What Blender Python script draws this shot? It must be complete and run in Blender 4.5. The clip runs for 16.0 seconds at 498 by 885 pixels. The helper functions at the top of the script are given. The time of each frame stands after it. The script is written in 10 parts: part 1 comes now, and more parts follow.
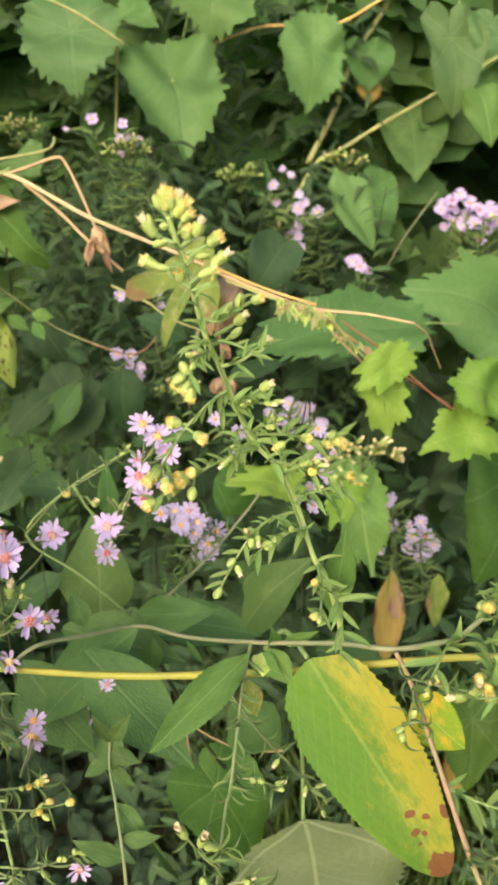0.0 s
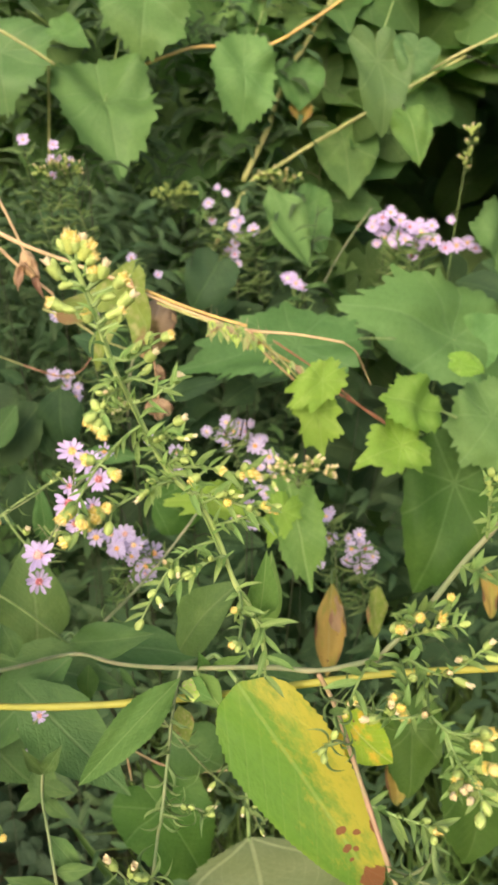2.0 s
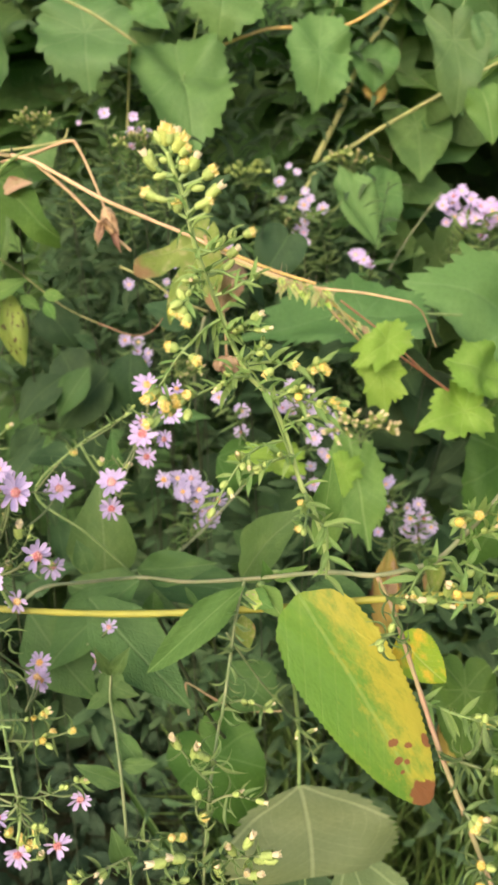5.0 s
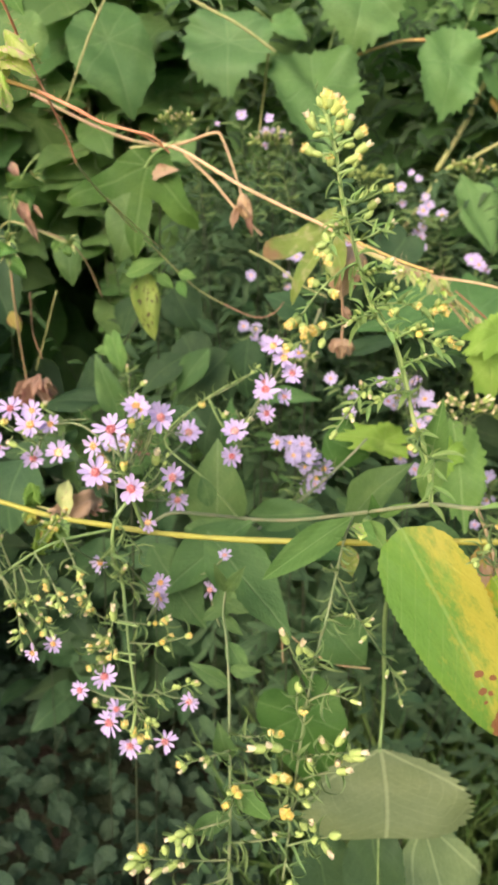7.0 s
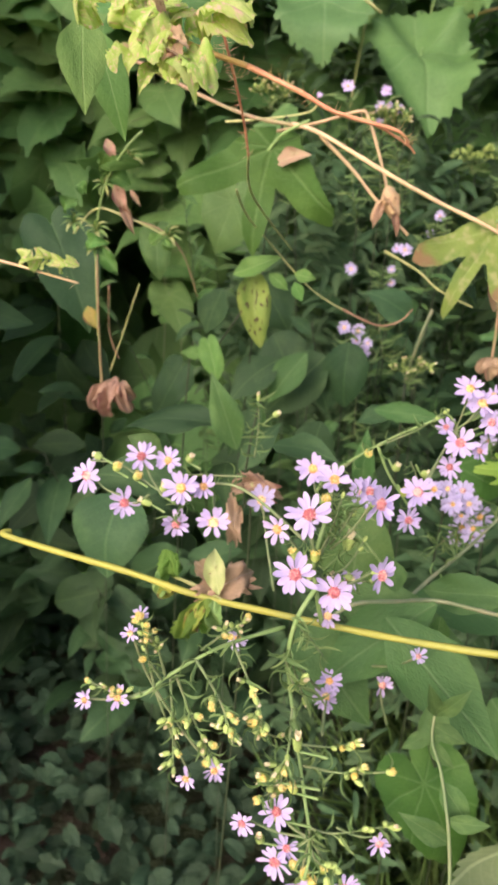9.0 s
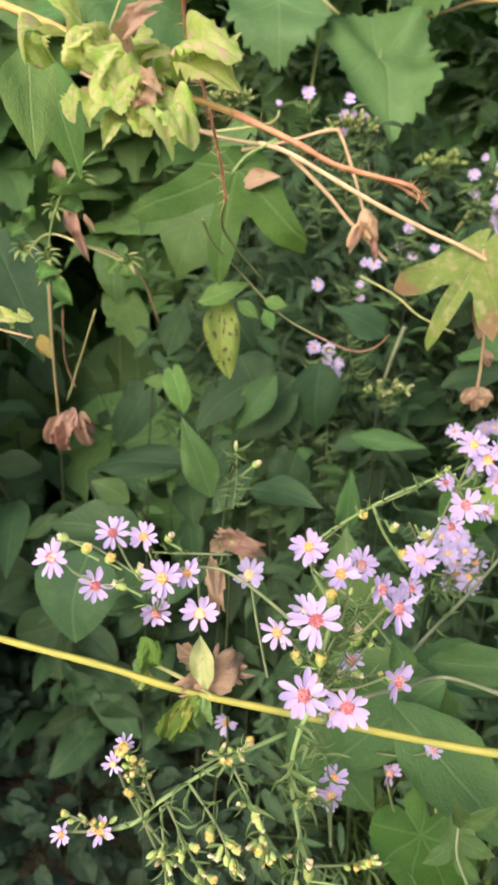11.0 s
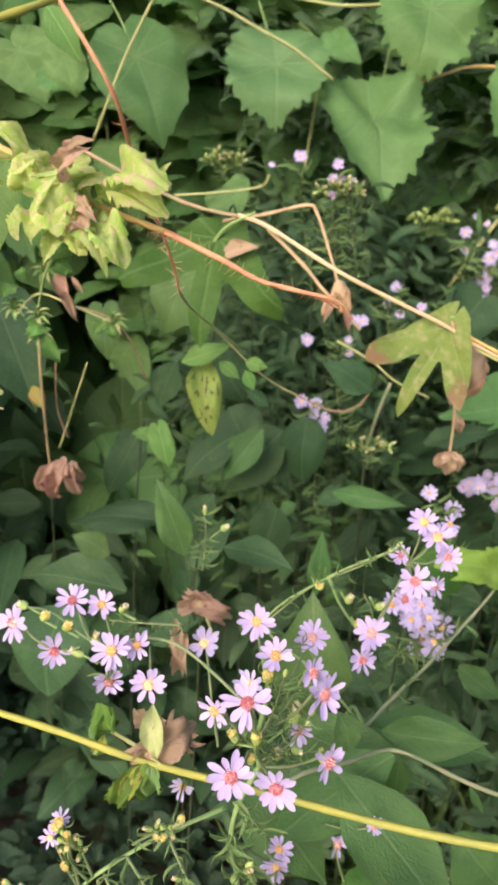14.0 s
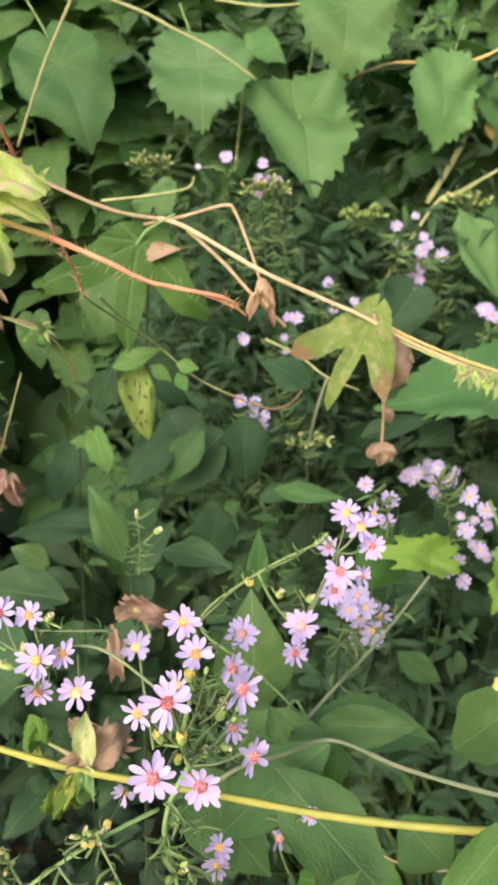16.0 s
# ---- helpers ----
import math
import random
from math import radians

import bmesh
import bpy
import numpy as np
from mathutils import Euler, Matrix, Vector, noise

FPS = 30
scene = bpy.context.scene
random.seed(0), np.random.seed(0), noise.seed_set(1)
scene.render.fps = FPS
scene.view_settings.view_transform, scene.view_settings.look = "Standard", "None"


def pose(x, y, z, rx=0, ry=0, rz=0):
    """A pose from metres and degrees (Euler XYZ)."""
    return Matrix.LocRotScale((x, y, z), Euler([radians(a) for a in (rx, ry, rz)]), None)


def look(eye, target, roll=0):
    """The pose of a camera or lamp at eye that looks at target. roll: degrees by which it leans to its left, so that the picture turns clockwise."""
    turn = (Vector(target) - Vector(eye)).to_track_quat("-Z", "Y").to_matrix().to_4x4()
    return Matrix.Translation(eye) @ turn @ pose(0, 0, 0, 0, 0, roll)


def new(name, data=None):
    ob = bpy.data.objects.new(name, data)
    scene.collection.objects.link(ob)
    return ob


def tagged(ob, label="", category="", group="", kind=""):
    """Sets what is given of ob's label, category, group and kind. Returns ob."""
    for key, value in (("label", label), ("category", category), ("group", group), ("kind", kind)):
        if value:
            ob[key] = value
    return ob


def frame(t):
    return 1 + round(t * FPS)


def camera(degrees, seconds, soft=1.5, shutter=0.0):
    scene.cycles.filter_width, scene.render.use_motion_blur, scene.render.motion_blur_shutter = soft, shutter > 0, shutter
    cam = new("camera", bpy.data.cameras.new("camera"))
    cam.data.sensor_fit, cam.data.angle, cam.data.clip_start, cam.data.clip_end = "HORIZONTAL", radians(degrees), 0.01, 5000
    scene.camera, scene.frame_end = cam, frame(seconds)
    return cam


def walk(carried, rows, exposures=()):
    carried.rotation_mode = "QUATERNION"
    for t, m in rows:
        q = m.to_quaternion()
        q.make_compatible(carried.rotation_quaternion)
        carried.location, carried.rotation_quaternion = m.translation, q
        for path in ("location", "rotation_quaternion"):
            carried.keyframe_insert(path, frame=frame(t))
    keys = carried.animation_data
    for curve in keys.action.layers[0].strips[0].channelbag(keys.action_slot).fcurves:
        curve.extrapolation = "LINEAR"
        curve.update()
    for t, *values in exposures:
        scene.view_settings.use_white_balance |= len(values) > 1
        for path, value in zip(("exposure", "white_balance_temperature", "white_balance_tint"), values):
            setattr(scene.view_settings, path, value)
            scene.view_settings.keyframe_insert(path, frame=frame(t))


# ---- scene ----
cam = camera(36.4, 16.0, soft=3.2)
cam.data.dof.use_dof, cam.data.dof.focus_distance, cam.data.dof.aperture_fstop = True, 0.22, 46.0
SKY, SUN = 0.15, 0.7
METRES, EYE, TILT, LEAN, TURN = 0.40, 0.95, -24.0, 0.0, 0.0
ROWS = [
    (0.0, 0.0, 0.0, 0.0, 0.0, 0.0, 0.0),
    (0.5, 0.0192, 0.0012, 0.0233, -1.25, 0.14, 0.56),
    (1.0, 0.0187, 0.0071, 0.035, -2.74, 0.4, 1.15),
    (1.5, 0.0326, 0.0021, 0.0235, -3.84, 0.61, 1.77),
    (2.0, 0.0221, -0.0102, 0.0131, -3.74, 0.76, 1.51),
    (2.5, -0.0034, 0.0161, -0.0009, -2.42, 0.33, 0.8),
    (3.0, 0.0014, 0.025, 0.004, -1.82, -0.18, 0.35),
    (5.5, 0.0202, -0.08, -0.0843, 2.05, 1.3, -1.27),
    (6.0, 0.0441, -0.1225, -0.1098, 3.8, 1.74, -2.16),
    (6.5, 0.0556, -0.1361, -0.117, 5.63, 1.98, -3.28),
    (7.0, -0.0032, -0.1237, -0.1294, 7.72, 1.67, -5.33),
    (7.5, -0.0686, -0.0981, -0.0988, 8.96, 1.3, -6.42),
    (8.0, -0.1377, -0.046, -0.0843, 9.17, 0.52, -6.8),
    (10.5, -0.2412, 0.0874, -0.0002, 6.21, -1.35, -5.42),
    (11.0, -0.254, 0.1006, 0.0175, 5.24, -1.07, -4.76),
    (11.5, -0.2204, 0.086, 0.0257, 5.03, -0.58, -5.38),
    (12.0, -0.1837, 0.0722, 0.0387, 6.36, 0.19, -6.03),
    (12.5, -0.1955, 0.058, 0.0407, 6.81, 0.96, -6.09),
    (13.0, -0.1969, 0.0613, 0.0549, 6.63, 1.38, -6.38),
    (13.5, -0.1875, 0.075, 0.0612, 6.44, 1.33, -6.29),
    (14.0, -0.2032, 0.0797, 0.062, 6.28, 1.21, -5.91),
    (14.5, -0.2001, 0.0806, 0.0545, 5.91, 1.12, -5.31),
    (15.0, -0.183, 0.0826, 0.0582, 5.31, 1.23, -4.3),
    (15.5, -0.1677, 0.0826, 0.0644, 4.4, 1.41, -3.33),
    (16.0, -0.1644, 0.08, 0.0625, 3.4, 1.55, -2.66),
]
walk(cam, [(t, pose(0, 0, EYE, TILT, LEAN, TURN) @ pose(METRES * x, METRES * y, METRES * z, 90 + pitch, roll, yaw)) for t, x, y, z, yaw, pitch, roll in ROWS], exposures=[(0, 1.10, 6900, 12), (3, 1.10, 7000, 14), (6.5, 1.15, 6600, 15), (8, 1.19, 6400, 20), (10.5, 1.11, 6230, 20), (12, 1.12, 6200, 19), (14.5, 1.12, 6200, 18), (16, 1.16, 6200, 15)])

# ---- world and light: soft bright overcast daylight from above and behind the walker ----
world = bpy.data.worlds.new("sky")
world.use_nodes = True
scene.world = world
_n = world.node_tree.nodes
sky = _n.new("ShaderNodeTexSky")
sky.sky_type, sky.sun_disc = "NISHITA", False
sky.sun_elevation, sky.sun_rotation = radians(34), radians(203)
sky.air_density, sky.dust_density, sky.ozone_density = 1.0, 4.0, 1.0
world.node_tree.links.new(sky.outputs[0], _n["Background"].inputs[0])
_n["Background"].inputs[1].default_value = SKY
sun = new("sun", bpy.data.lights.new("sun", "SUN"))
sun.data.energy, sun.data.angle, sun.data.color = SUN, radians(35), (1.0, 0.96, 0.88)
sun.matrix_world = look((-1.3, -2.6, 2.9), (0, 0.5, 0.6))


# ---- materials ----
def base_mat(name):
    m = bpy.data.materials.new(name)
    m.use_nodes = True
    nt = m.node_tree
    return m, nt, nt.nodes, nt.nodes["Principled BSDF"]


def math_node(nt, op, a, b=None, clamp=False):
    n = nt.nodes.new("ShaderNodeMath")
    n.operation, n.use_clamp = op, clamp
    for i, v in enumerate((a, b)):
        if v is None:
            continue
        if isinstance(v, (int, float)):
            n.inputs[i].default_value = v
        else:
            nt.links.new(v, n.inputs[i])
    return n.outputs[0]


def ramp_node(nt, fac, lo, hi):
    n = nt.nodes.new("ShaderNodeMapRange")
    n.interpolation_type = "SMOOTHSTEP"
    nt.links.new(fac, n.inputs[0])
    n.inputs[1].default_value, n.inputs[2].default_value = lo, hi
    return n.outputs[0]


def mix_node(nt, fac, a, b, blend="MIX"):
    n = nt.nodes.new("ShaderNodeMix")
    n.data_type, n.blend_type = "RGBA", blend
    for sock, v in ((n.inputs[0], fac), (n.inputs[6], a), (n.inputs[7], b)):
        if isinstance(v, (int, float)):
            sock.default_value = v
        elif isinstance(v, tuple):
            sock.default_value = (*v, 1)
        else:
            nt.links.new(v, sock)
    return n.outputs[2]


def noise_node(nt, vec, scale, detail=3.0, rough=0.55):
    n = nt.nodes.new("ShaderNodeTexNoise")
    n.inputs["Scale"].default_value, n.inputs["Detail"].default_value, n.inputs["Roughness"].default_value = scale, detail, rough
    nt.links.new(vec, n.inputs["Vector"])
    return n.outputs[0]


def random_value(nt):
    """One number for each piece: by object, and by island where many pieces are joined."""
    o, g = nt.nodes.new("ShaderNodeObjectInfo"), nt.nodes.new("ShaderNodeNewGeometry")
    return math_node(nt, "FRACT", math_node(nt, "ADD", o.outputs["Random"], g.outputs["Random Per Island"]))


def leaf_mat(name, colour, other, vein, veins="pinnate", patches=(0.45, 0.75), rough=0.5, thin=0.3, spread=0.3, spots=None, edge=None, vein_amount=0.5):
    """A leaf: two greens in patches, paler veins, fine relief, light through the blade. spots: (colour, amount, softness); edge: a withered rim."""
    m, nt, nodes, p = base_mat(name)
    uv = nodes.new("ShaderNodeUVMap")
    sep = nodes.new("ShaderNodeSeparateXYZ")
    nt.links.new(uv.outputs[0], sep.inputs[0])
    x, y = math_node(nt, "ABSOLUTE", sep.outputs[0]), sep.outputs[1]
    rnd = random_value(nt)
    shift = nodes.new("ShaderNodeCombineXYZ")
    for i, k in enumerate((17.0, 31.0, 7.0)):
        nt.links.new(math_node(nt, "MULTIPLY", rnd, k), shift.inputs[i])
    add = nodes.new("ShaderNodeVectorMath")
    nt.links.new(uv.outputs[0], add.inputs[0])
    nt.links.new(shift.outputs[0], add.inputs[1])
    place = add.outputs[0]
    big, fine = noise_node(nt, place, 2.6, 3), noise_node(nt, place, 34.0, 3)
    col = mix_node(nt, ramp_node(nt, big, *patches), colour, other)
    if veins == "pinnate":
        rib = ramp_node(nt, x, 0.028, 0.008)
        s = math_node(nt, "SUBTRACT", math_node(nt, "MULTIPLY", y, 8.0), math_node(nt, "MULTIPLY", x, 6.0))
        side = ramp_node(nt, math_node(nt, "ABSOLUTE", math_node(nt, "SUBTRACT", math_node(nt, "FRACT", s), 0.5)), 0.40, 0.5)
    else:
        ang = math_node(nt, "MULTIPLY", math_node(nt, "ARCTAN2", x, y), 4 / math.pi)
        f = math_node(nt, "ABSOLUTE", math_node(nt, "SUBTRACT", math_node(nt, "FRACT", math_node(nt, "ADD", ang, 0.5)), 0.5))
        r = math_node(nt, "SQRT", math_node(nt, "ADD", math_node(nt, "MULTIPLY", x, x), math_node(nt, "MULTIPLY", y, y)))
        rib = ramp_node(nt, math_node(nt, "MULTIPLY", f, r), 0.022, 0.006)
        s = math_node(nt, "SUBTRACT", math_node(nt, "MULTIPLY", r, 9.0), math_node(nt, "MULTIPLY", f, 5.0))
        side = ramp_node(nt, math_node(nt, "ABSOLUTE", math_node(nt, "SUBTRACT", math_node(nt, "FRACT", s), 0.5)), 0.42, 0.5)
    lines = math_node(nt, "MAXIMUM", rib, math_node(nt, "MULTIPLY", side, 0.28))
    col = mix_node(nt, math_node(nt, "MULTIPLY", lines, vein_amount), col, vein)
    col = mix_node(nt, math_node(nt, "MULTIPLY", ramp_node(nt, fine, 0.35, 0.75), 0.22), col, (colour[0] * 0.5, colour[1] * 0.55, colour[2] * 0.5))
    if edge:
        rim = math_node(nt, "ADD", math_node(nt, "ADD", math_node(nt, "MULTIPLY", x, 1.1), math_node(nt, "MULTIPLY", y, 0.35)), math_node(nt, "MULTIPLY", big, 0.7))
        col = mix_node(nt, ramp_node(nt, rim, 0.88, 1.02), col, edge)
    if spots:
        sp = noise_node(nt, place, 9.0, 2)
        col = mix_node(nt, ramp_node(nt, sp, 0.74 - spots[1] - (spots[2:] or (0.02,))[0], 0.74 - spots[1] + (spots[2:] or (0.02,))[0]), col, spots[0])
    hsv = nodes.new("ShaderNodeHueSaturation")
    nt.links.new(col, hsv.inputs["Color"])
    nt.links.new(math_node(nt, "ADD", math_node(nt, "MULTIPLY", rnd, spread), 1 - spread / 2), hsv.inputs["Value"])
    rnd2 = math_node(nt, "FRACT", math_node(nt, "MULTIPLY", rnd, 13.7))
    nt.links.new(math_node(nt, "ADD", math_node(nt, "MULTIPLY", rnd2, 0.03), 0.485), hsv.inputs["Hue"])
    col = hsv.outputs[0]
    nt.links.new(col, p.inputs["Base Color"])
    p.inputs["Roughness"].default_value, p.inputs["Specular IOR Level"].default_value = rough, 0.22
    bump = nodes.new("ShaderNodeBump")
    bump.inputs["Strength"].default_value, bump.inputs["Distance"].default_value = 0.4, 0.003
    mid = noise_node(nt, place, 9.0, 2)
    h = math_node(nt, "SUBTRACT", math_node(nt, "ADD", math_node(nt, "MULTIPLY", fine, 0.5), math_node(nt, "MULTIPLY", mid, 0.55)), math_node(nt, "MULTIPLY", lines, 0.35))
    nt.links.new(h, bump.inputs["Height"])
    nt.links.new(bump.outputs[0], p.inputs["Normal"])
    tr, mix = nodes.new("ShaderNodeBsdfTranslucent"), nodes.new("ShaderNodeMixShader")
    nt.links.new(mix_node(nt, 0.5, col, (0.9, 1.0, 0.45), "MULTIPLY"), tr.inputs[0])
    mix.inputs[0].default_value = thin
    nt.links.new(p.outputs[0], mix.inputs[1])
    nt.links.new(tr.outputs[0], mix.inputs[2])
    nt.links.new(mix.outputs[0], nodes["Material Output"].inputs[0])
    return m


def plain_mat(name, colour, other, scale=120.0, rough=0.55, bump=0.4, thin=0.0, spread=0.25, lo=0.35, hi=0.7, third=None):
    """Stems, petals, soil: two colours in grain at real size, with relief."""
    m, nt, nodes, p = base_mat(name)
    tc = nodes.new("ShaderNodeTexCoord")
    rnd = random_value(nt)
    n1 = noise_node(nt, tc.outputs["Object"], scale, 4, 0.6)
    n2 = noise_node(nt, tc.outputs["Object"], scale * 6, 3, 0.6)
    col = mix_node(nt, ramp_node(nt, n1, lo, hi), colour, other)
    if third:
        col = mix_node(nt, ramp_node(nt, math_node(nt, "FRACT", math_node(nt, "MULTIPLY", rnd, 7.3)), 0.45, 0.95), col, third)
    hsv = nodes.new("ShaderNodeHueSaturation")
    nt.links.new(col, hsv.inputs["Color"])
    nt.links.new(math_node(nt, "ADD", math_node(nt, "MULTIPLY", rnd, spread), 1 - spread / 2), hsv.inputs["Value"])
    nt.links.new(hsv.outputs[0], p.inputs["Base Color"])
    p.inputs["Roughness"].default_value, p.inputs["Specular IOR Level"].default_value = rough, 0.3
    b = nodes.new("ShaderNodeBump")
    b.inputs["Strength"].default_value, b.inputs["Distance"].default_value = bump, 0.1 / scale
    nt.links.new(n2, b.inputs["Height"])
    nt.links.new(b.outputs[0], p.inputs["Normal"])
    if thin:
        tr, mix = nodes.new("ShaderNodeBsdfTranslucent"), nodes.new("ShaderNodeMixShader")
        nt.links.new(hsv.outputs[0], tr.inputs[0])
        mix.inputs[0].default_value = thin
        nt.links.new(p.outputs[0], mix.inputs[1])
        nt.links.new(tr.outputs[0], mix.inputs[2])
        nt.links.new(mix.outputs[0], nodes["Material Output"].inputs[0])
    return m


VINE = leaf_mat("vine_leaf", (0.110, 0.218, 0.060), (0.150, 0.275, 0.082), (0.20, 0.32, 0.12), "palmate", rough=0.55, vein_amount=0.26)
HEART = leaf_mat("heart_leaf", (0.105, 0.205, 0.066), (0.14, 0.25, 0.085), (0.24, 0.36, 0.15), "palmate", rough=0.5, vein_amount=0.26)
BRIGHT = leaf_mat("young_vine_leaf", (0.205, 0.37, 0.052), (0.27, 0.43, 0.08), (0.33, 0.48, 0.13), "palmate", rough=0.5, thin=0.4, vein_amount=0.3)
OLIVE = leaf_mat("olive_leaf", (0.056, 0.122, 0.019), (0.080, 0.152, 0.026), (0.20, 0.29, 0.10), "palmate", rough=0.6, vein_amount=0.22)
DEEP = leaf_mat("deep_green_leaf", (0.045, 0.092, 0.035), (0.066, 0.120, 0.045), (0.095, 0.16, 0.06), "pinnate", rough=0.6, spread=0.6, thin=0.35)
LANCE = leaf_mat("lance_leaf", (0.076, 0.152, 0.042), (0.112, 0.200, 0.058), (0.18, 0.26, 0.11), "pinnate", rough=0.55, vein_amount=0.35)
FRESH = leaf_mat("fresh_leaf", (0.125, 0.245, 0.055), (0.165, 0.295, 0.072), (0.28, 0.43, 0.14), "pinnate", rough=0.5, thin=0.35)
SMALL = leaf_mat("bract_leaf", (0.24, 0.38, 0.11), (0.31, 0.44, 0.15), (0.42, 0.54, 0.25), "pinnate", rough=0.55, thin=0.35)
PALE = leaf_mat("pale_leaf", (0.135, 0.185, 0.075), (0.165, 0.215, 0.090), (0.33, 0.40, 0.19), "palmate", rough=0.6, spread=0.15)
YELLOW = leaf_mat("yellowing_leaf", (0.24, 0.42, 0.03), (0.66, 0.52, 0.04), (0.45, 0.55, 0.16), "pinnate", (0.47, 0.62), rough=0.42, thin=0.35, spread=0.08, spots=((0.17, 0.055, 0.03), 0.0))
OCHRE = leaf_mat("ochre_leaf", (0.44, 0.31, 0.085), (0.24, 0.29, 0.06), (0.46, 0.40, 0.15), "pinnate", rough=0.65, thin=0.35, spots=((0.20, 0.11, 0.05), 0.05), edge=(0.20, 0.10, 0.05))
SPOTTED = leaf_mat("spotted_leaf", (0.28, 0.35, 0.055), (0.38, 0.40, 0.08), (0.4, 0.44, 0.14), "pinnate", rough=0.55, spots=((0.14, 0.075, 0.03), 0.15), edge=(0.26, 0.15, 0.06))
BLOTCHED = leaf_mat("blotched_leaf", (0.19, 0.25, 0.05), (0.12, 0.19, 0.035), (0.27, 0.33, 0.11), "palmate", rough=0.6, vein_amount=0.3, spots=((0.27, 0.28, 0.10), 0.16, 0.12), edge=(0.24, 0.15, 0.07))
LIME = leaf_mat("lime_leaf", (0.52, 0.73, 0.12), (0.70, 0.82, 0.26), (0.80, 0.86, 0.46), "palmate", (0.4, 0.62), rough=0.55, thin=0.5, spread=0.15, vein_amount=0.4, spots=((0.86, 0.64, 0.46), 0.10))
DRY = leaf_mat("withered_leaf", (0.43, 0.28, 0.175), (0.32, 0.205, 0.13), (0.55, 0.39, 0.30), "pinnate", rough=0.85, thin=0.25, spots=((0.24, 0.13, 0.09), 0.05), edge=(0.30, 0.16, 0.11))
BLUSH = leaf_mat("blush_dry_leaf", (0.54, 0.33, 0.22), (0.46, 0.36, 0.19), (0.64, 0.48, 0.34), "pinnate", rough=0.75, thin=0.3, spots=((0.32, 0.17, 0.11), 0.08), edge=(0.34, 0.18, 0.12))
STALE = leaf_mat("stale_leaf", (0.42, 0.46, 0.17), (0.50, 0.48, 0.22), (0.52, 0.52, 0.26), "pinnate", rough=0.7, thin=0.25)
EATEN = leaf_mat("eaten_leaf", (0.26, 0.33, 0.07), (0.16, 0.25, 0.045), (0.33, 0.38, 0.13), "pinnate", rough=0.6, spread=0.1, vein_amount=0.35, spots=((0.10, 0.075, 0.035), 0.13))
CRUMPLE = leaf_mat("crumpled_leaf", (0.42, 0.58, 0.11), (0.64, 0.70, 0.25), (0.74, 0.76, 0.40), "palmate", (0.40, 0.66), rough=0.6, thin=0.5, spread=0.3, vein_amount=0.45, spots=((0.76, 0.56, 0.38), 0.14, 0.10))
MIDVINE = leaf_mat("mid_vine_leaf", (0.150, 0.265, 0.042), (0.20, 0.33, 0.055), (0.27, 0.39, 0.11), "palmate", rough=0.55, thin=0.4, vein_amount=0.3)
DARKRED = plain_mat("dark_red_stem", (0.50, 0.15, 0.10), (0.42, 0.24, 0.12), 130)
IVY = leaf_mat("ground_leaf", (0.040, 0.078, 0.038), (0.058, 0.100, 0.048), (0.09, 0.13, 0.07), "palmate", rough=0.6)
THICKET = leaf_mat("thicket_leaf", (0.125, 0.240, 0.072), (0.17, 0.305, 0.09), (0.21, 0.33, 0.12), "palmate", rough=0.6, spread=0.5, thin=0.45)
GRASS = leaf_mat("grass_blade", (0.11, 0.20, 0.05), (0.19, 0.27, 0.07), (0.22, 0.30, 0.10), "pinnate", rough=0.5, spread=0.5)



def stained(mat, stains, colour, yellow):
    """Adds brown stains (x, y, half width, half height in leaf lengths) and a yellow half to a leaf material."""
    nt = mat.node_tree
    hsv = next(n for n in nt.nodes if n.bl_idname == "ShaderNodeHueSaturation")
    src = hsv.inputs["Color"].links[0].from_socket
    uv = next(n for n in nt.nodes if n.bl_idname == "ShaderNodeUVMap")
    sep = nt.nodes.new("ShaderNodeSeparateXYZ")
    nt.links.new(uv.outputs[0], sep.inputs[0])
    rough = noise_node(nt, uv.outputs[0], 5.5, 6, 0.75)
    fine = noise_node(nt, uv.outputs[0], 22.0, 3, 0.6)
    side = math_node(nt, "ADD", math_node(nt, "SUBTRACT", math_node(nt, "MULTIPLY", sep.outputs[0], -1.2), 0.38), math_node(nt, "MULTIPLY", rough, 2.2))
    side = math_node(nt, "ADD", side, math_node(nt, "MULTIPLY", sep.outputs[1], 0.28))
    col = mix_node(nt, math_node(nt, "MULTIPLY", ramp_node(nt, side, 0.70, 1.32), 0.9), src, yellow)
    for x, y, a, b in stains:
        dx = math_node(nt, "DIVIDE", math_node(nt, "SUBTRACT", sep.outputs[0], x), a * 0.85)
        dy = math_node(nt, "DIVIDE", math_node(nt, "SUBTRACT", sep.outputs[1], y), b * 0.85)
        d = math_node(nt, "SQRT", math_node(nt, "ADD", math_node(nt, "MULTIPLY", dx, dx), math_node(nt, "MULTIPLY", dy, dy)))
        d = math_node(nt, "ADD", d, math_node(nt, "MULTIPLY", fine, 0.9))
        col = mix_node(nt, ramp_node(nt, d, 1.5, 1.36), col, colour)
    nt.links.new(col, hsv.inputs["Color"])
    return mat


